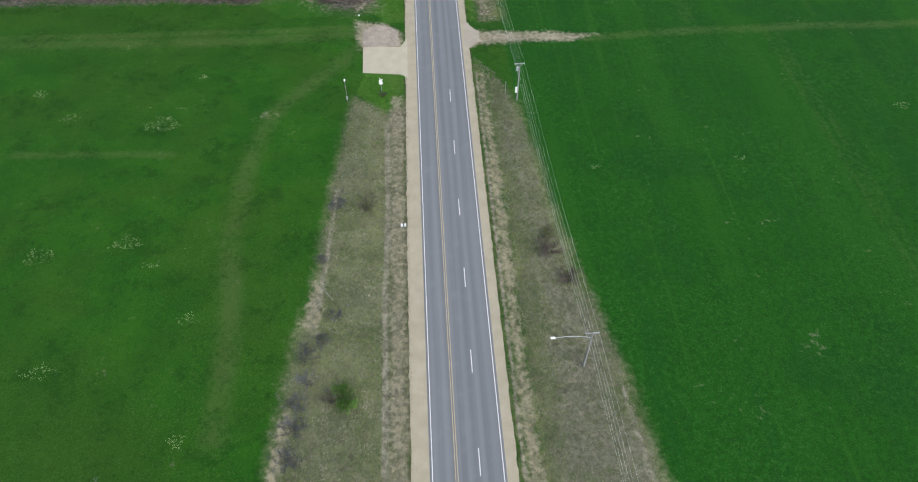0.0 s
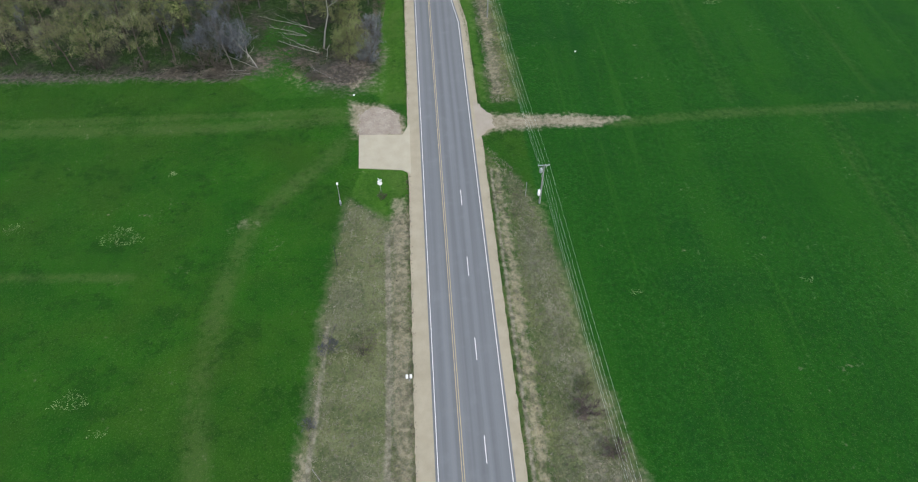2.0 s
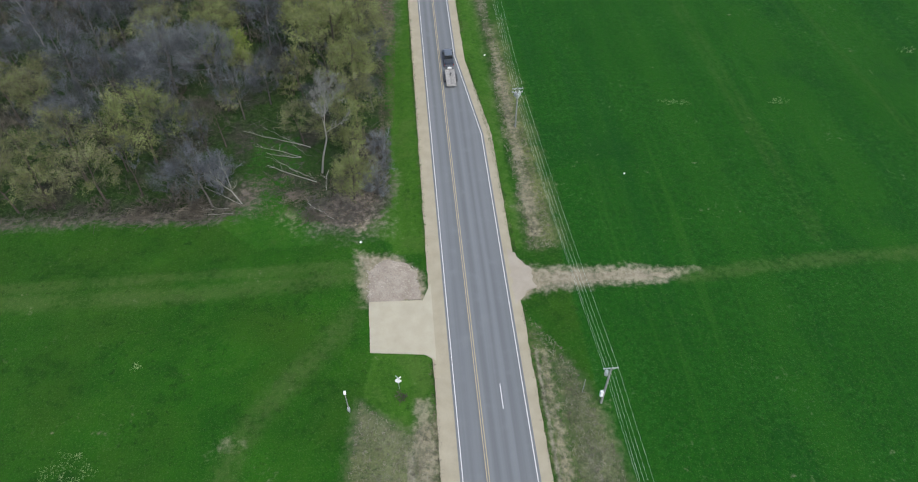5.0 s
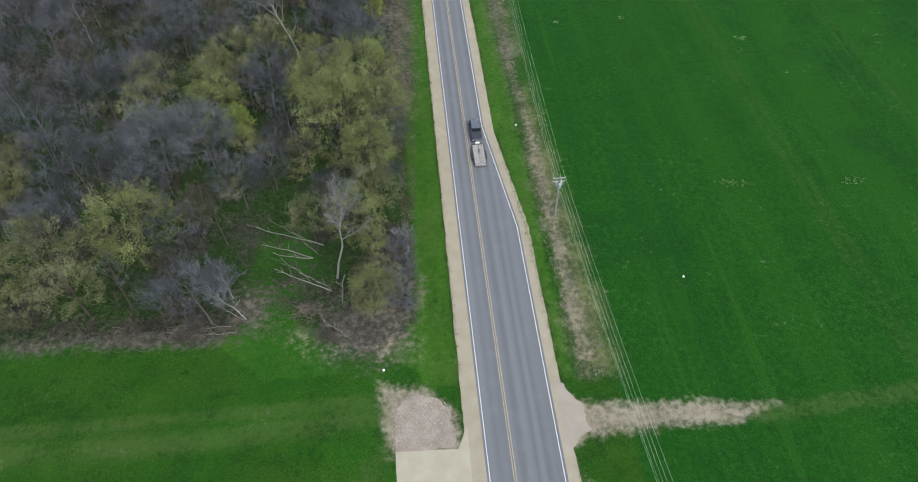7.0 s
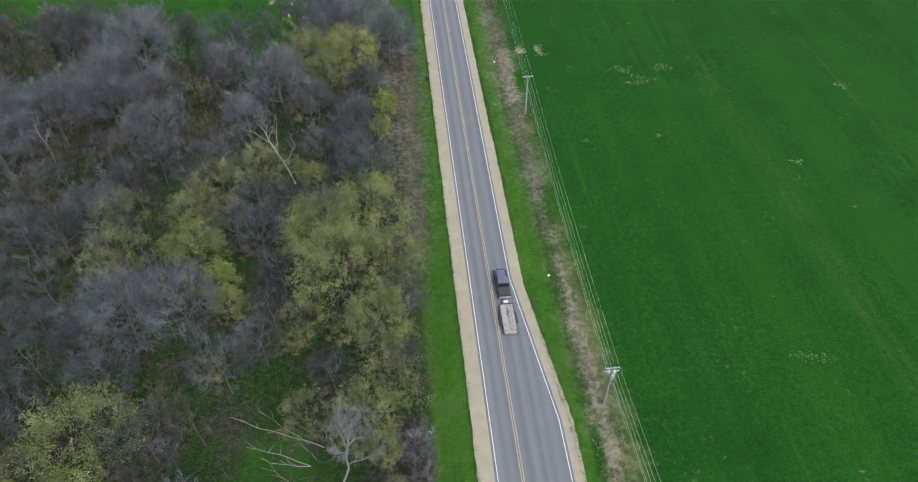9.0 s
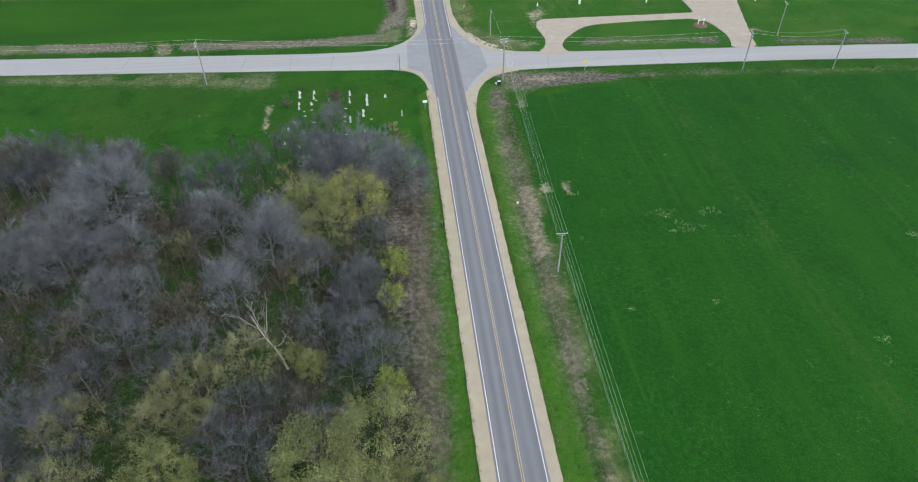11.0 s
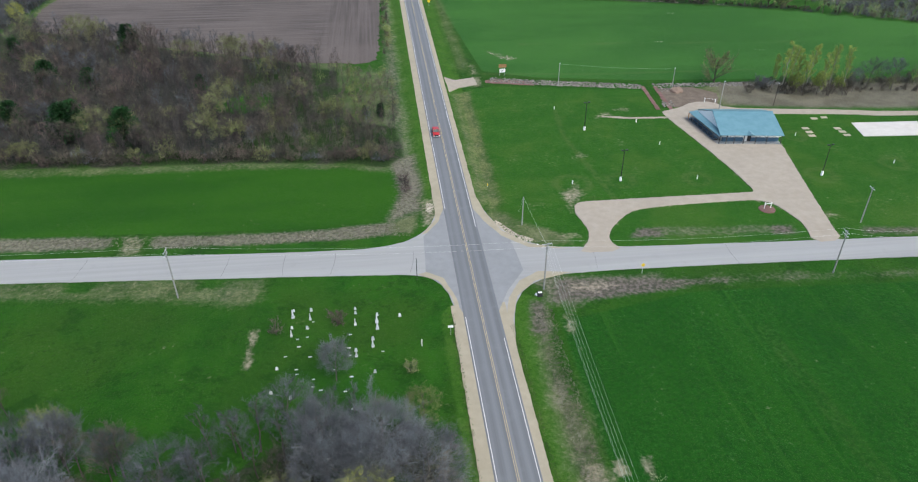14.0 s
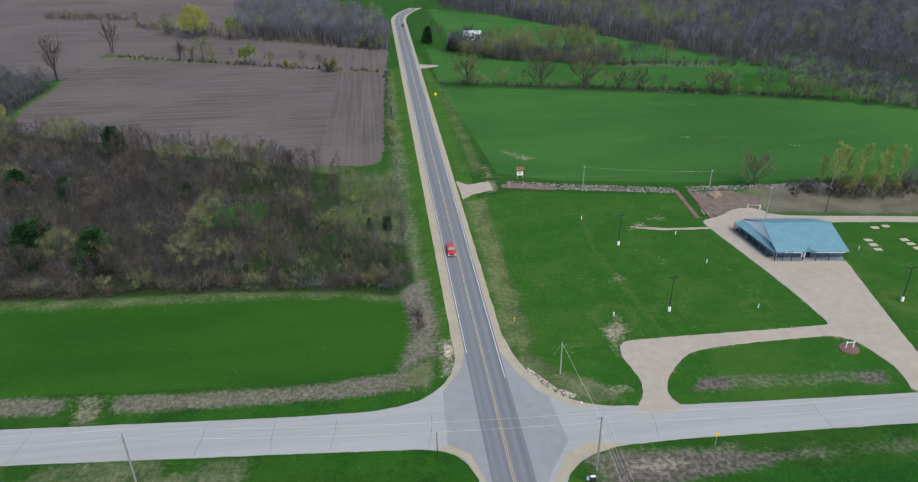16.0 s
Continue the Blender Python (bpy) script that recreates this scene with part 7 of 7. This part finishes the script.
part("wainscot", box(bmesh.new(), 3.58, W + 0.02, 1.86, 1.9, -0.1, 1.25), M["blue_trim"], club, "dark blue lower siding")
for x in (5, 7.2, 13.5, 15.8, 18):
    wn_ = part("window", box(bmesh.new(), x, x + 1.3, 1.80, 1.85, 1.3, 2.3, 0.0), M["white"], club, "white framed window")
    for i in (0, 1):
        part("pane", box(bmesh.new(), x + 0.08 + 0.6 * i, x + 0.62 + 0.6 * i, 1.78, 1.795, 1.38, 2.22), M["glass"], wn_)
door_ = part("door", box(bmesh.new(), 9.8, 10.8, 1.8, 1.9, 0, 2.05), M["white"], club, "white front door")
part("door", box(bmesh.new(), 10.9, 11.9, 1.8, 1.9, 0, 2.05), M["glass"], club, "dark glazed door")
bm = plate([(9.8, -0.7, EH + 0.1), (10.9, -0.7, EH + 0.55), (10.9, 2.4, EH + 0.55), (9.8, 2.4, EH + 0.1)], 0.08)
part("porch_gable", bm, M["teal_roof"], club, "small gabled entrance roof")
part("porch_gable", plate([(12.0, -0.7, EH + 0.1), (10.92, -0.7, EH + 0.55), (10.92, 2.4, EH + 0.55), (12.0, 2.4, EH + 0.1)], 0.08), M["teal_roof"], club, "small gabled entrance roof")
for x0, x1 in ((4.4, 5.9), (6.4, 8.8), (12.4, 19.6)):
    part("fascia_board", box(bmesh.new(), x0, x1, -0.28, -0.22, EH - 0.40, EH - 0.18, 0.01), M["white"], club, "white fascia board")
part("porch_floor", plate([(1.8, -0.25, 0.12), (W + 0.3, -0.25, 0.12), (W + 0.3, 19.2, 0.12), (-1.9, 19.2, 0.12), (-2.1, 17.8, 0.12)], 0.27), M["sideroad"], club, "concrete porch floor")
for x in (2.2, 4.2, 6.5, 9.2, 12.6, 15.8, 19.9):
    part("post", box(bmesh.new(), x - 0.09, x + 0.09, -0.2, -0.02, 0.1, EH - 0.1, 0.01), M["steel_dark"], club, "porch post")
for y in (3, 6, 9, 12, 15, 17.7):
    x = 1.9 - 0.222 * y
    part("post", box(bmesh.new(), x - 0.09, x + 0.09, y - 0.09, y + 0.09, 0.1, EH - 0.42, 0.01), M["orange_sign"] if y > 17 else M["pole_wood"], club, "porch post")
for x0, x1 in ((2.4, 4.1), (4.4, 6.4), (6.7, 9.0), (12.8, 15.6), (16, 19.7)):
    rail = part("railing", box(bmesh.new(), x0, x1, -0.14, -0.08, 0.95, 1.02), M["blue_trim"], club, "dark porch railing")
    for k in range(int((x1 - x0) / 0.3)):
        part("baluster", box(bmesh.new(), x0 + 0.1 + 0.3 * k, x0 + 0.16 + 0.3 * k, -0.13, -0.09, 0.12, 0.95), M["blue_trim"], rail)
for k in range(7):
    tb = thing("picnic_table", "dark picnic table on the porch", "table", club.matrix_basis @ pose(2.4 - 0.2 * (3 + 2.3 * k), 3 + 2.3 * k, 0.12, 0, 0, 101))
    part("tabletop", box(bmesh.new(), -0.9, 0.9, -0.37, 0.37, 0.70, 0.75, 0.01), M["blue_trim"], tb)
    for sy in (-0.75, 0.75):
        part("bench", box(bmesh.new(), -0.9, 0.9, sy - 0.13, sy + 0.13, 0.42, 0.46, 0.01), M["blue_trim"], tb)
    for sx in (-0.65, 0.65):
        part("leg", box(bmesh.new(), sx - 0.04, sx + 0.04, -0.7, 0.7, 0.0, 0.42, 0.005), M["steel_dark"], tb)
shed = thing("white_shed", "long low white shed with a pale metal roof", "building", pose(150, 368.5, -0.05, 0, 0, -4))
part("wall", box(bmesh.new(), 0, 24, 0, 11, 0, 2.6), M["siding"], shed)
part("roof", plate([(-0.3, -0.4, 2.6), (24.3, -0.4, 2.6), (24.3, 5.5, 4.0), (-0.3, 5.5, 4.0)]), M["white"], shed)
part("roof", plate([(-0.3, 5.52, 4.0), (24.3, 5.52, 4.0), (24.3, 11.4, 2.6), (-0.3, 11.4, 2.6)]), M["white"], shed)

# ---- park lamps, posts and beds ----
for x, y in ((43.3, 383.8), (44.2, 350.8), (98.5, 347.7), (150, 345)):
    ob = thing("flood_lamp", "tall dark green lamp pole with twin floodlights", "lamp post", pose(x, y, -0.1, 0, 0, 10), "park floodlights")
    part("base", tube(bmesh.new(), [(0, 0, -0.2), (0, 0, 1.1)], [0.36, 0.32], 14), M["white"], ob, "white concrete base")
    part("pole", tube(bmesh.new(), [(0, 0, 1.1), (0, 0, 8.7)], [0.12, 0.085], 10), M["dark_metal"], ob)
    part("arm", box(bmesh.new(), -0.75, 0.75, -0.05, 0.05, 8.6, 8.7), M["dark_metal"], ob)
    for sx in (-0.65, 0.65):
        part("floodlight", box(bmesh.new(), sx - 0.28, sx + 0.28, -0.3, 0.3, 8.7, 8.95, 0.05), M["dark_metal"], ob, "dark floodlight head")
for x, y, h in ((44.2, 421.7, 8), (82.2, 413.8, 7.5), (90.5, 394.3, 9.5), (109.7, 395.7, 7.5)):
    ob = thing("wooden_pole", "plain weathered wooden pole", "post", pose(x, y, -0.1))
    part("pole", tube(bmesh.new(), [(0, 0, -0.3), (0, 0, h)], [0.15, 0.11], 10), M["dark_bark"] if x > 100 else M["pole_wood"], ob)
    part("lamp_head", box(bmesh.new(), -0.15, 0.15, -0.4, 0.1, h - 0.05, h + 0.15, 0.03), M["metal"], ob, "small lamp head")
wire((44.2, 421.7, 7.7), (82.2, 413.8, 7.2), 0.5)
for x, y in ((64.6, 349.4), (62.3, 371.2), (60.8, 387.7), (31.2, 350.6), (104.5, 372.5), (122, 352), (38, 401)):
    ob = thing("tee_marker", "short white marker post in worn grass", "post", pose(x, y, -0.1))
    part("post", tube(bmesh.new(), [(0, 0, -0.1), (0, 0, 0.9), (0, 0, 1.05)], [0.13, 0.11, 0.04], 10), M["white"], ob)
gate = thing("gate_frame", "two white posts joined by a thin rail", "gate", pose(90.1, 400.6, -0.05, 0, 0, -18))
for sx in (-1.7, 1.7):
    part("post", tube(bmesh.new(), [(sx, 0, -0.2), (sx, 0, 1.5)], [0.11, 0.10], 8), M["white"], gate)
part("rail", tube(bmesh.new(), [(-1.7, 0, 1.25), (1.7, 0, 1.25)], [0.04, 0.04], 6), M["white"], gate)
bed = thing("flower_bed", "round red mulch bed with a white timber frame", "flower bed", pose(75.2, 332.0, -0.05))
bm = bmesh.new()
tube(bm, [(0, 0, 0), (0, 0, 0.16), (0, 0, 0.3)], [2.0, 1.9, 1.0], 24)
part("mulch", bm, M["red_mulch"], bed, "red bark mulch")
for sx in (-0.8, 0.8):
    part("frame_post", box(bmesh.new(), sx - 0.07, sx + 0.07, -0.07, 0.07, 0.1, 2.0, 0.01), M["white"], bed)
part("frame_beam", box(bmesh.new(), -1.0, 1.0, -0.06, 0.06, 1.5, 1.64, 0.01), M["white"], bed)
M["header_board"] = simple("stained_board", (0.20, 0.11, 0.05), (0.30, 0.17, 0.08), 2, 0.7)
board = thing("notice_board", "roadside board with an orange header and white panel", "sign", pose(26.6, 434.4, -0.1))
for sx in (-0.9, 0.9):
    part("post", box(bmesh.new(), sx - 0.07, sx + 0.07, -0.07, 0.07, -0.2, 4.2, 0.01), M["pole_wood"], board)
part("panel", box(bmesh.new(), -1.0, 1.0, -0.13, -0.075, 1.2, 2.5), M["white"], board, "white panel")
part("header", box(bmesh.new(), -1.4, 1.4, -0.13, -0.075, 3.0, 4.2, 0.02), M["header_board"], board, "orange-brown header board")
for i in range(3):
    part("text_bar", box(bmesh.new(), -0.7, 0.7 - 0.2 * i, -0.145, -0.132, 2.15 - 0.3 * i, 2.28 - 0.3 * i), M["steel_dark"], board, "dark bar of lettering")
sheet("mulch_bed", [(19.5, 427.5), (36, 423), (36, 426.5), (24, 430.5), (19.5, 430)], 0.0, M["red_mulch"], "red bark mulch bed before the stone wall", "flower bed", step=0.6, ragged=0.3)
for a, b in (((70.6, 396.7), (72.4, 417.5)), ((74.8, 396), (76.6, 417))):
    sheet("mulch_ramp", [a, (a[0] + 1.3, a[1]), (b[0] + 1.3, b[1]), b], 0.03, M["red_mulch"], "red mulch strip edging a grass ramp", "flower bed", step=0.6, ragged=0.15)
sheet("bare_soil", [(77, 398), (92, 399), (96, 408), (90, 415), (78, 415), (75.5, 406)], 0.02, M["red_soil"], "churned reddish bare soil beside the clubhouse", "soil", step=0.7, ragged=0.6)


def boulder(s, x, y, z, lo=0.15, hi=0.44):
    r = rng.uniform(lo, hi)
    base = len(s.v)
    ring = [(1, 0, 0.1), (0.3, 0.9, 0.2), (-0.8, 0.6, 0), (-0.8, -0.6, 0.2), (0.3, -0.9, 0), (0.15, 0.1, 0.85), (-0.3, -0.1, 0.75)]
    turn_ = rng.uniform(0, math.tau)
    for u, v, w in ring:
        k = rng.uniform(0.75, 1.2)
        s.v.append((x + r * k * (u * math.cos(turn_) - v * math.sin(turn_)), y + r * k * (u * math.sin(turn_) + v * math.cos(turn_)), z + r * k * w))
    for f in ((0, 1, 5), (1, 6, 5), (1, 2, 6), (2, 3, 6), (3, 4, 6), (4, 5, 6), (4, 0, 5)):
        s.f.append(tuple(base + i for i in f))


M["boulder"] = leafy("field_stone", (0.075, 0.069, 0.064), (0.235, 0.220, 0.204), 0.2)
M["rubble_bits"] = leafy("rubble_bits", (0.20, 0.176, 0.148), (0.36, 0.325, 0.280), 0.1)
M["pale_stone"] = leafy("limestone", (0.20, 0.18, 0.145), (0.46, 0.42, 0.345), 0.1)
clutter("stone_wall", "long low heap of grey field stones", "stones", [[(21, 428.2), (36, 423.6), (73, 415), (73, 419.6), (37, 428.4), (22, 432.6)], [(77, 416.4), (105, 414.2), (130, 412.6), (130, 416), (105, 418), (77, 420)], [(77, 412), (84, 412), (82, 415), (78, 415)], [(73.6, 398.6), (77.6, 399), (78, 403.6), (74.6, 403)]], [1100, 760, 70, 90], boulder, M["boulder"])
clutter("riprap", "pale limestone rubble beside the crossroads verge", "stones", [[(7.2, 333.5), (8.4, 334.5), (12.6, 327.6), (16, 325.2), (14.6, 324.4), (11.2, 326.2)], [(-6.6, 339), (-5.6, 343.6), (-7.4, 345), (-8, 341)]], [420, 150], lambda s, x, y, z: boulder(s, x, y, z, 0.07, 0.26), M["pale_stone"])
clutter("field_stones", "scattered pale stones in the far pasture and its hedge", "stones", [[(25, 462), (30, 459), (36, 453.5), (32, 450.5), (27, 456)], [(115, 510), (121, 508.5), (119, 506.5)], [(93, 468.3), (99, 467), (97, 465)], [(130, 454), (136, 452.4), (133, 450.8)], [(112, 531), (150, 519.5), (150, 521.5), (112, 533)]], [34, 6, 6, 6, 40], lambda s, x, y, z: boulder(s, x, y, z, 0.12, 0.36), M["rubble_bits"])
clutter("rubble", "loose crushed rubble on the field entrance", "stones", [[(-15.3, 129), (-15.4, 134.8), (-12.5, 137), (-10, 136.4), (-7.4, 134.6), (-7.1, 129)]], [1100], lambda s, x, y, z: boulder(s, x, y, 0.03, 0.04, 0.12), M["rubble_bits"])
bm = bmesh.new()
bmesh.ops.create_icosphere(bm, subdivisions=3, radius=1)
for v in bm.verts:
    v.co = Vector((v.co.x * 2.2, v.co.y * 2.0, max(v.co.z, -0.1) * 1.6)) * (1 + 0.2 * noise.noise(v.co * 2))
M["mound"] = gravel_material("excavated_clay", (0.190, 0.138, 0.108), (0.255, 0.190, 0.150), 0.4)
mound = part("soil_mound", bm, M["mound"])
mound.location = (83, 411.5, 0)
tagged(mound, "heap of reddish-tan excavated soil", "soil heap")

# ---- ploughed fields ----
def plough_material():
    t = Tree("ploughed_soil", 0.95, 0.15)
    along, across, big, fine = t.noise(0.8, 4, (0.02, 1.0, 1)), t.noise(0.6, 4, (1.0, 0.02, 1)), t.noise(0.02, 3), t.noise(1.2, 4)
    pos = t.n.new("ShaderNodeSeparateXYZ")
    t.l.new(t.geo.outputs["Position"], pos.inputs[0])
    across = t.ramp(across, 0.25, 0.75, 0.42, 0.60)
    headland = t.ramp(t.math("ADD", pos.outputs["X"], t.math("MULTIPLY", fine, 6.0)), -42, -32)
    furrow = t.math("ADD", t.math("MULTIPLY", across, headland), t.math("MULTIPLY", along, t.math("SUBTRACT", 1.0, headland)))
    c = t.mix(t.ramp(furrow, 0.38, 0.64), (0.070, 0.060, 0.056), (0.124, 0.107, 0.100))
    c = t.mix(t.ramp(big, 0.4, 0.65, 0, 0.5), c, (0.136, 0.115, 0.105))
    c = t.mix(t.ramp(fine, 0.5, 0.66, 0, 0.4), c, (0.058, 0.051, 0.048))
    return t.done(c, furrow, 0.8, 0.3)


M["plough"] = plough_material()
for poly, z in ((PLOUGH, 0.02), (PLOUGH_FAR, 0.026)):
    sheet("ploughed_field", poly, z, M["plough"], "bare brown ploughed field with straight furrows", "field", step=2.0, ragged=1.5)

# ---- far house ----
house = thing("farmhouse", "distant white gabled farmhouse behind hedge shrubs", "house", pose(43.4, 672.5, -0.1, 0, 0, -12) @ Matrix.Diagonal((0.85, 0.85, 0.8, 1)))
M["pale_sheet"] = simple("pale_roof_sheet", (0.46, 0.48, 0.52), (0.58, 0.60, 0.64), 2.0, 0.5)
part("wall", box(bmesh.new(), -6.5, 6.5, -3.6, 3.6, 0, 4.4), M["white"], house)
for s in (-1, 1):
    part("roof", plate([(-6.9, 4.1 * s, 4.3), (6.9, 4.1 * s, 4.3), (6.9, 0.02 * s, 6.5), (-6.9, 0.02 * s, 6.5)]), M["pale_sheet"], house, "pale sheet roof")
part("porch", box(bmesh.new(), -2.2, 2.4, -5.4, -3.6, 0, 4.2), M["white"], house, "white front wing")
bm = bmesh.new()
vs = [bm.verts.new(p) for p in ((-2.2, -5.4, 4.2), (2.4, -5.4, 4.2), (0.1, -5.4, 6.9), (-2.2, -1.0, 4.2), (2.4, -1.0, 4.2), (0.1, -1.0, 6.9))]
for q in ((0, 1, 2), (5, 4, 3), (0, 3, 4, 1)):
    bm.faces.new([vs[i] for i in q])
part("gable", bm, M["white"], house, "white front gable")
for s in (-1, 1):
    part("roof", plate([(0.1 + 2.7 * s, -5.8, 3.75), (0.1 + 2.7 * s, -0.8, 3.75), (0.1, -0.8, 7.0), (0.1, -5.8, 7.0)]), M["pale_sheet"], house, "pale sheet roof")
for x, y in ((-5.2, -3.6), (-3.6, -3.6), (4.0, -3.6), (5.4, -3.6), (-0.9, -5.4), (1.1, -5.4)):
    part("window", box(bmesh.new(), x - 0.45, x + 0.45, y - 0.06, y + 0.01, 1.3, 2.8), M["glass"], house, "dark window")

# ---- grass tufts and weeds ----
M["straw_blade"] = leafy("straw_blades", (0.15, 0.142, 0.105), (0.25, 0.235, 0.185))
M["pale_weed"] = leafy("pale_weeds", (0.16, 0.23, 0.10), (0.33, 0.38, 0.21))
M["weed_blade"] = leafy("weed_blades", (0.045, 0.110, 0.022), (0.130, 0.165, 0.060))
M["litter_leaf"] = leafy("dead_leaves", (0.11, 0.080, 0.062), (0.22, 0.175, 0.145))


def tuft(s, x, y, z, lo=0.2, hi=0.5, n=5):
    d = unit(n) * np.array([1, 1, 0.3]) + np.array([0, 0, 0.8])
    d /= np.linalg.norm(d, axis=1)[:, None]
    s.tris(sprigs(np.array([[x, y, z]]) + rng.normal(0, 0.12, (n, 3)) * np.array([1, 1, 0]), d, rng.uniform(lo, hi, n), 0.035))


VERGE = [[(-24.5, 25), (-22.5, 50), (-20.5, 68), (-19.6, 84), (-17.8, 98), (-16.5, 112), (-10, 107), (-6.3, 108), (-6.3, 25)],
         [(8.8, 25), (8.8, 124), (13, 118), (17, 103), (18.4, 76), (22.5, 60), (24.8, 49.5), (26.5, 35), (27, 25)],
         [(10.8, 137), (15.5, 137), (13.8, 182), (12.4, 205), (12.6, 240), (14, 300), (10.5, 300), (9.4, 237), (10.8, 196), (10.2, 171)]]
clutter("dry_grass", "tufts of dry straw-coloured grass on the verges", "grass", VERGE + [[(-100, 338), (-49, 334.4), (-16, 336), (-12, 330), (-48, 330), (-100, 335)]], [5200, 5200, 2600, 700], tuft, M["straw_blade"])
spots_ = [(-67.5, 73.8, 2.6), (-53, 76, 2.4), (-48.5, 70.7, 1.2), (-71.8, 108.7, 2.0), (-53.7, 106, 3.6), (-80.6, 116.6, 1.8), (-48, 120.4, 1.0), (28.8, 89.2, 0.8), (56.1, 89.7, 1.0), (93.5, 102.7, 1.6), (44.2, 172.4, 1.6), (66, 171, 1.8), (40, 245.8, 3.0), (37, 250, 2.4), (46, 250, 2.2), (82.5, 238.6, 2.0), (16.2, 260, 1.2), (20.4, 258.2, 1.3), (-40, 60, 1.6), (-60, 52, 2.2), (-38, 40, 1.5), (47.3, 172, 1.4), (100, 185, 2.0), (38, 226, 0.8), (62, 215, 1.2), (23.7, 226, 0.6)]
WEEDS = [[(x + r * math.cos(a) * (1 + 0.55 * math.sin(3 * a + x) + 0.3 * math.sin(5 * a + y)), y + 0.7 * r * math.sin(a)) for a in np.linspace(0, math.tau, 11)[:-1]] for x, y, r in spots_]
clutter("weeds", "pale weedy clumps scattered through the fields", "weeds", WEEDS, [int(10 + 9 * r * r) for _, _, r in spots_], lambda s, x, y, z: tuft(s, x, y, z, 0.12, 0.3, 4), M["pale_weed"])
clutter("dead_leaves", "drift of dead brown leaves along the wood's edge", "leaves", [[(-13, 168), (-13, 262), (-7.4, 262), (-8.8, 240), (-9.2, 200), (-10.4, 170)], [(-40, 150), (-16, 144), (-13, 150), (-14, 160), (-36, 158)]], [5000, 1500], lambda s, x, y, z: s.tris(leaflets(np.array([[x, y, z + 0.08]]) + rng.normal(0, 0.15, (3, 3)) * np.array([1, 1, 0.2]), 0.14)), M["litter_leaf"])
EDGE = [[(-6.6, 25), (-5.8, 25), (-5.6, 117), (-6.4, 117)], [(8.0, 25), (9.0, 25), (8.8, 126), (7.9, 126)], [(-6.2, 137), (-5.5, 137), (-5.4, 300), (-6.2, 300)], [(5.2, 200), (6.0, 200), (6.0, 296), (5.2, 296)], [(8.2, 137), (9, 137), (8, 166), (6, 190), (5.4, 190), (7.4, 166)]]
clutter("verge_grass", "ragged straw-brown grass along the shoulder's edge", "grass", EDGE[:2], [700, 700], lambda s, x, y, z: tuft(s, x, y, z + 0.1, 0.12, 0.3, 4), M["litter_leaf"])
clutter("verge_grass", "ragged green grass along the shoulder's edge", "grass", EDGE[2:], [1300, 800, 500], lambda s, x, y, z: tuft(s, x, y, z + 0.1, 0.15, 0.35, 5), M["weed_blade"])
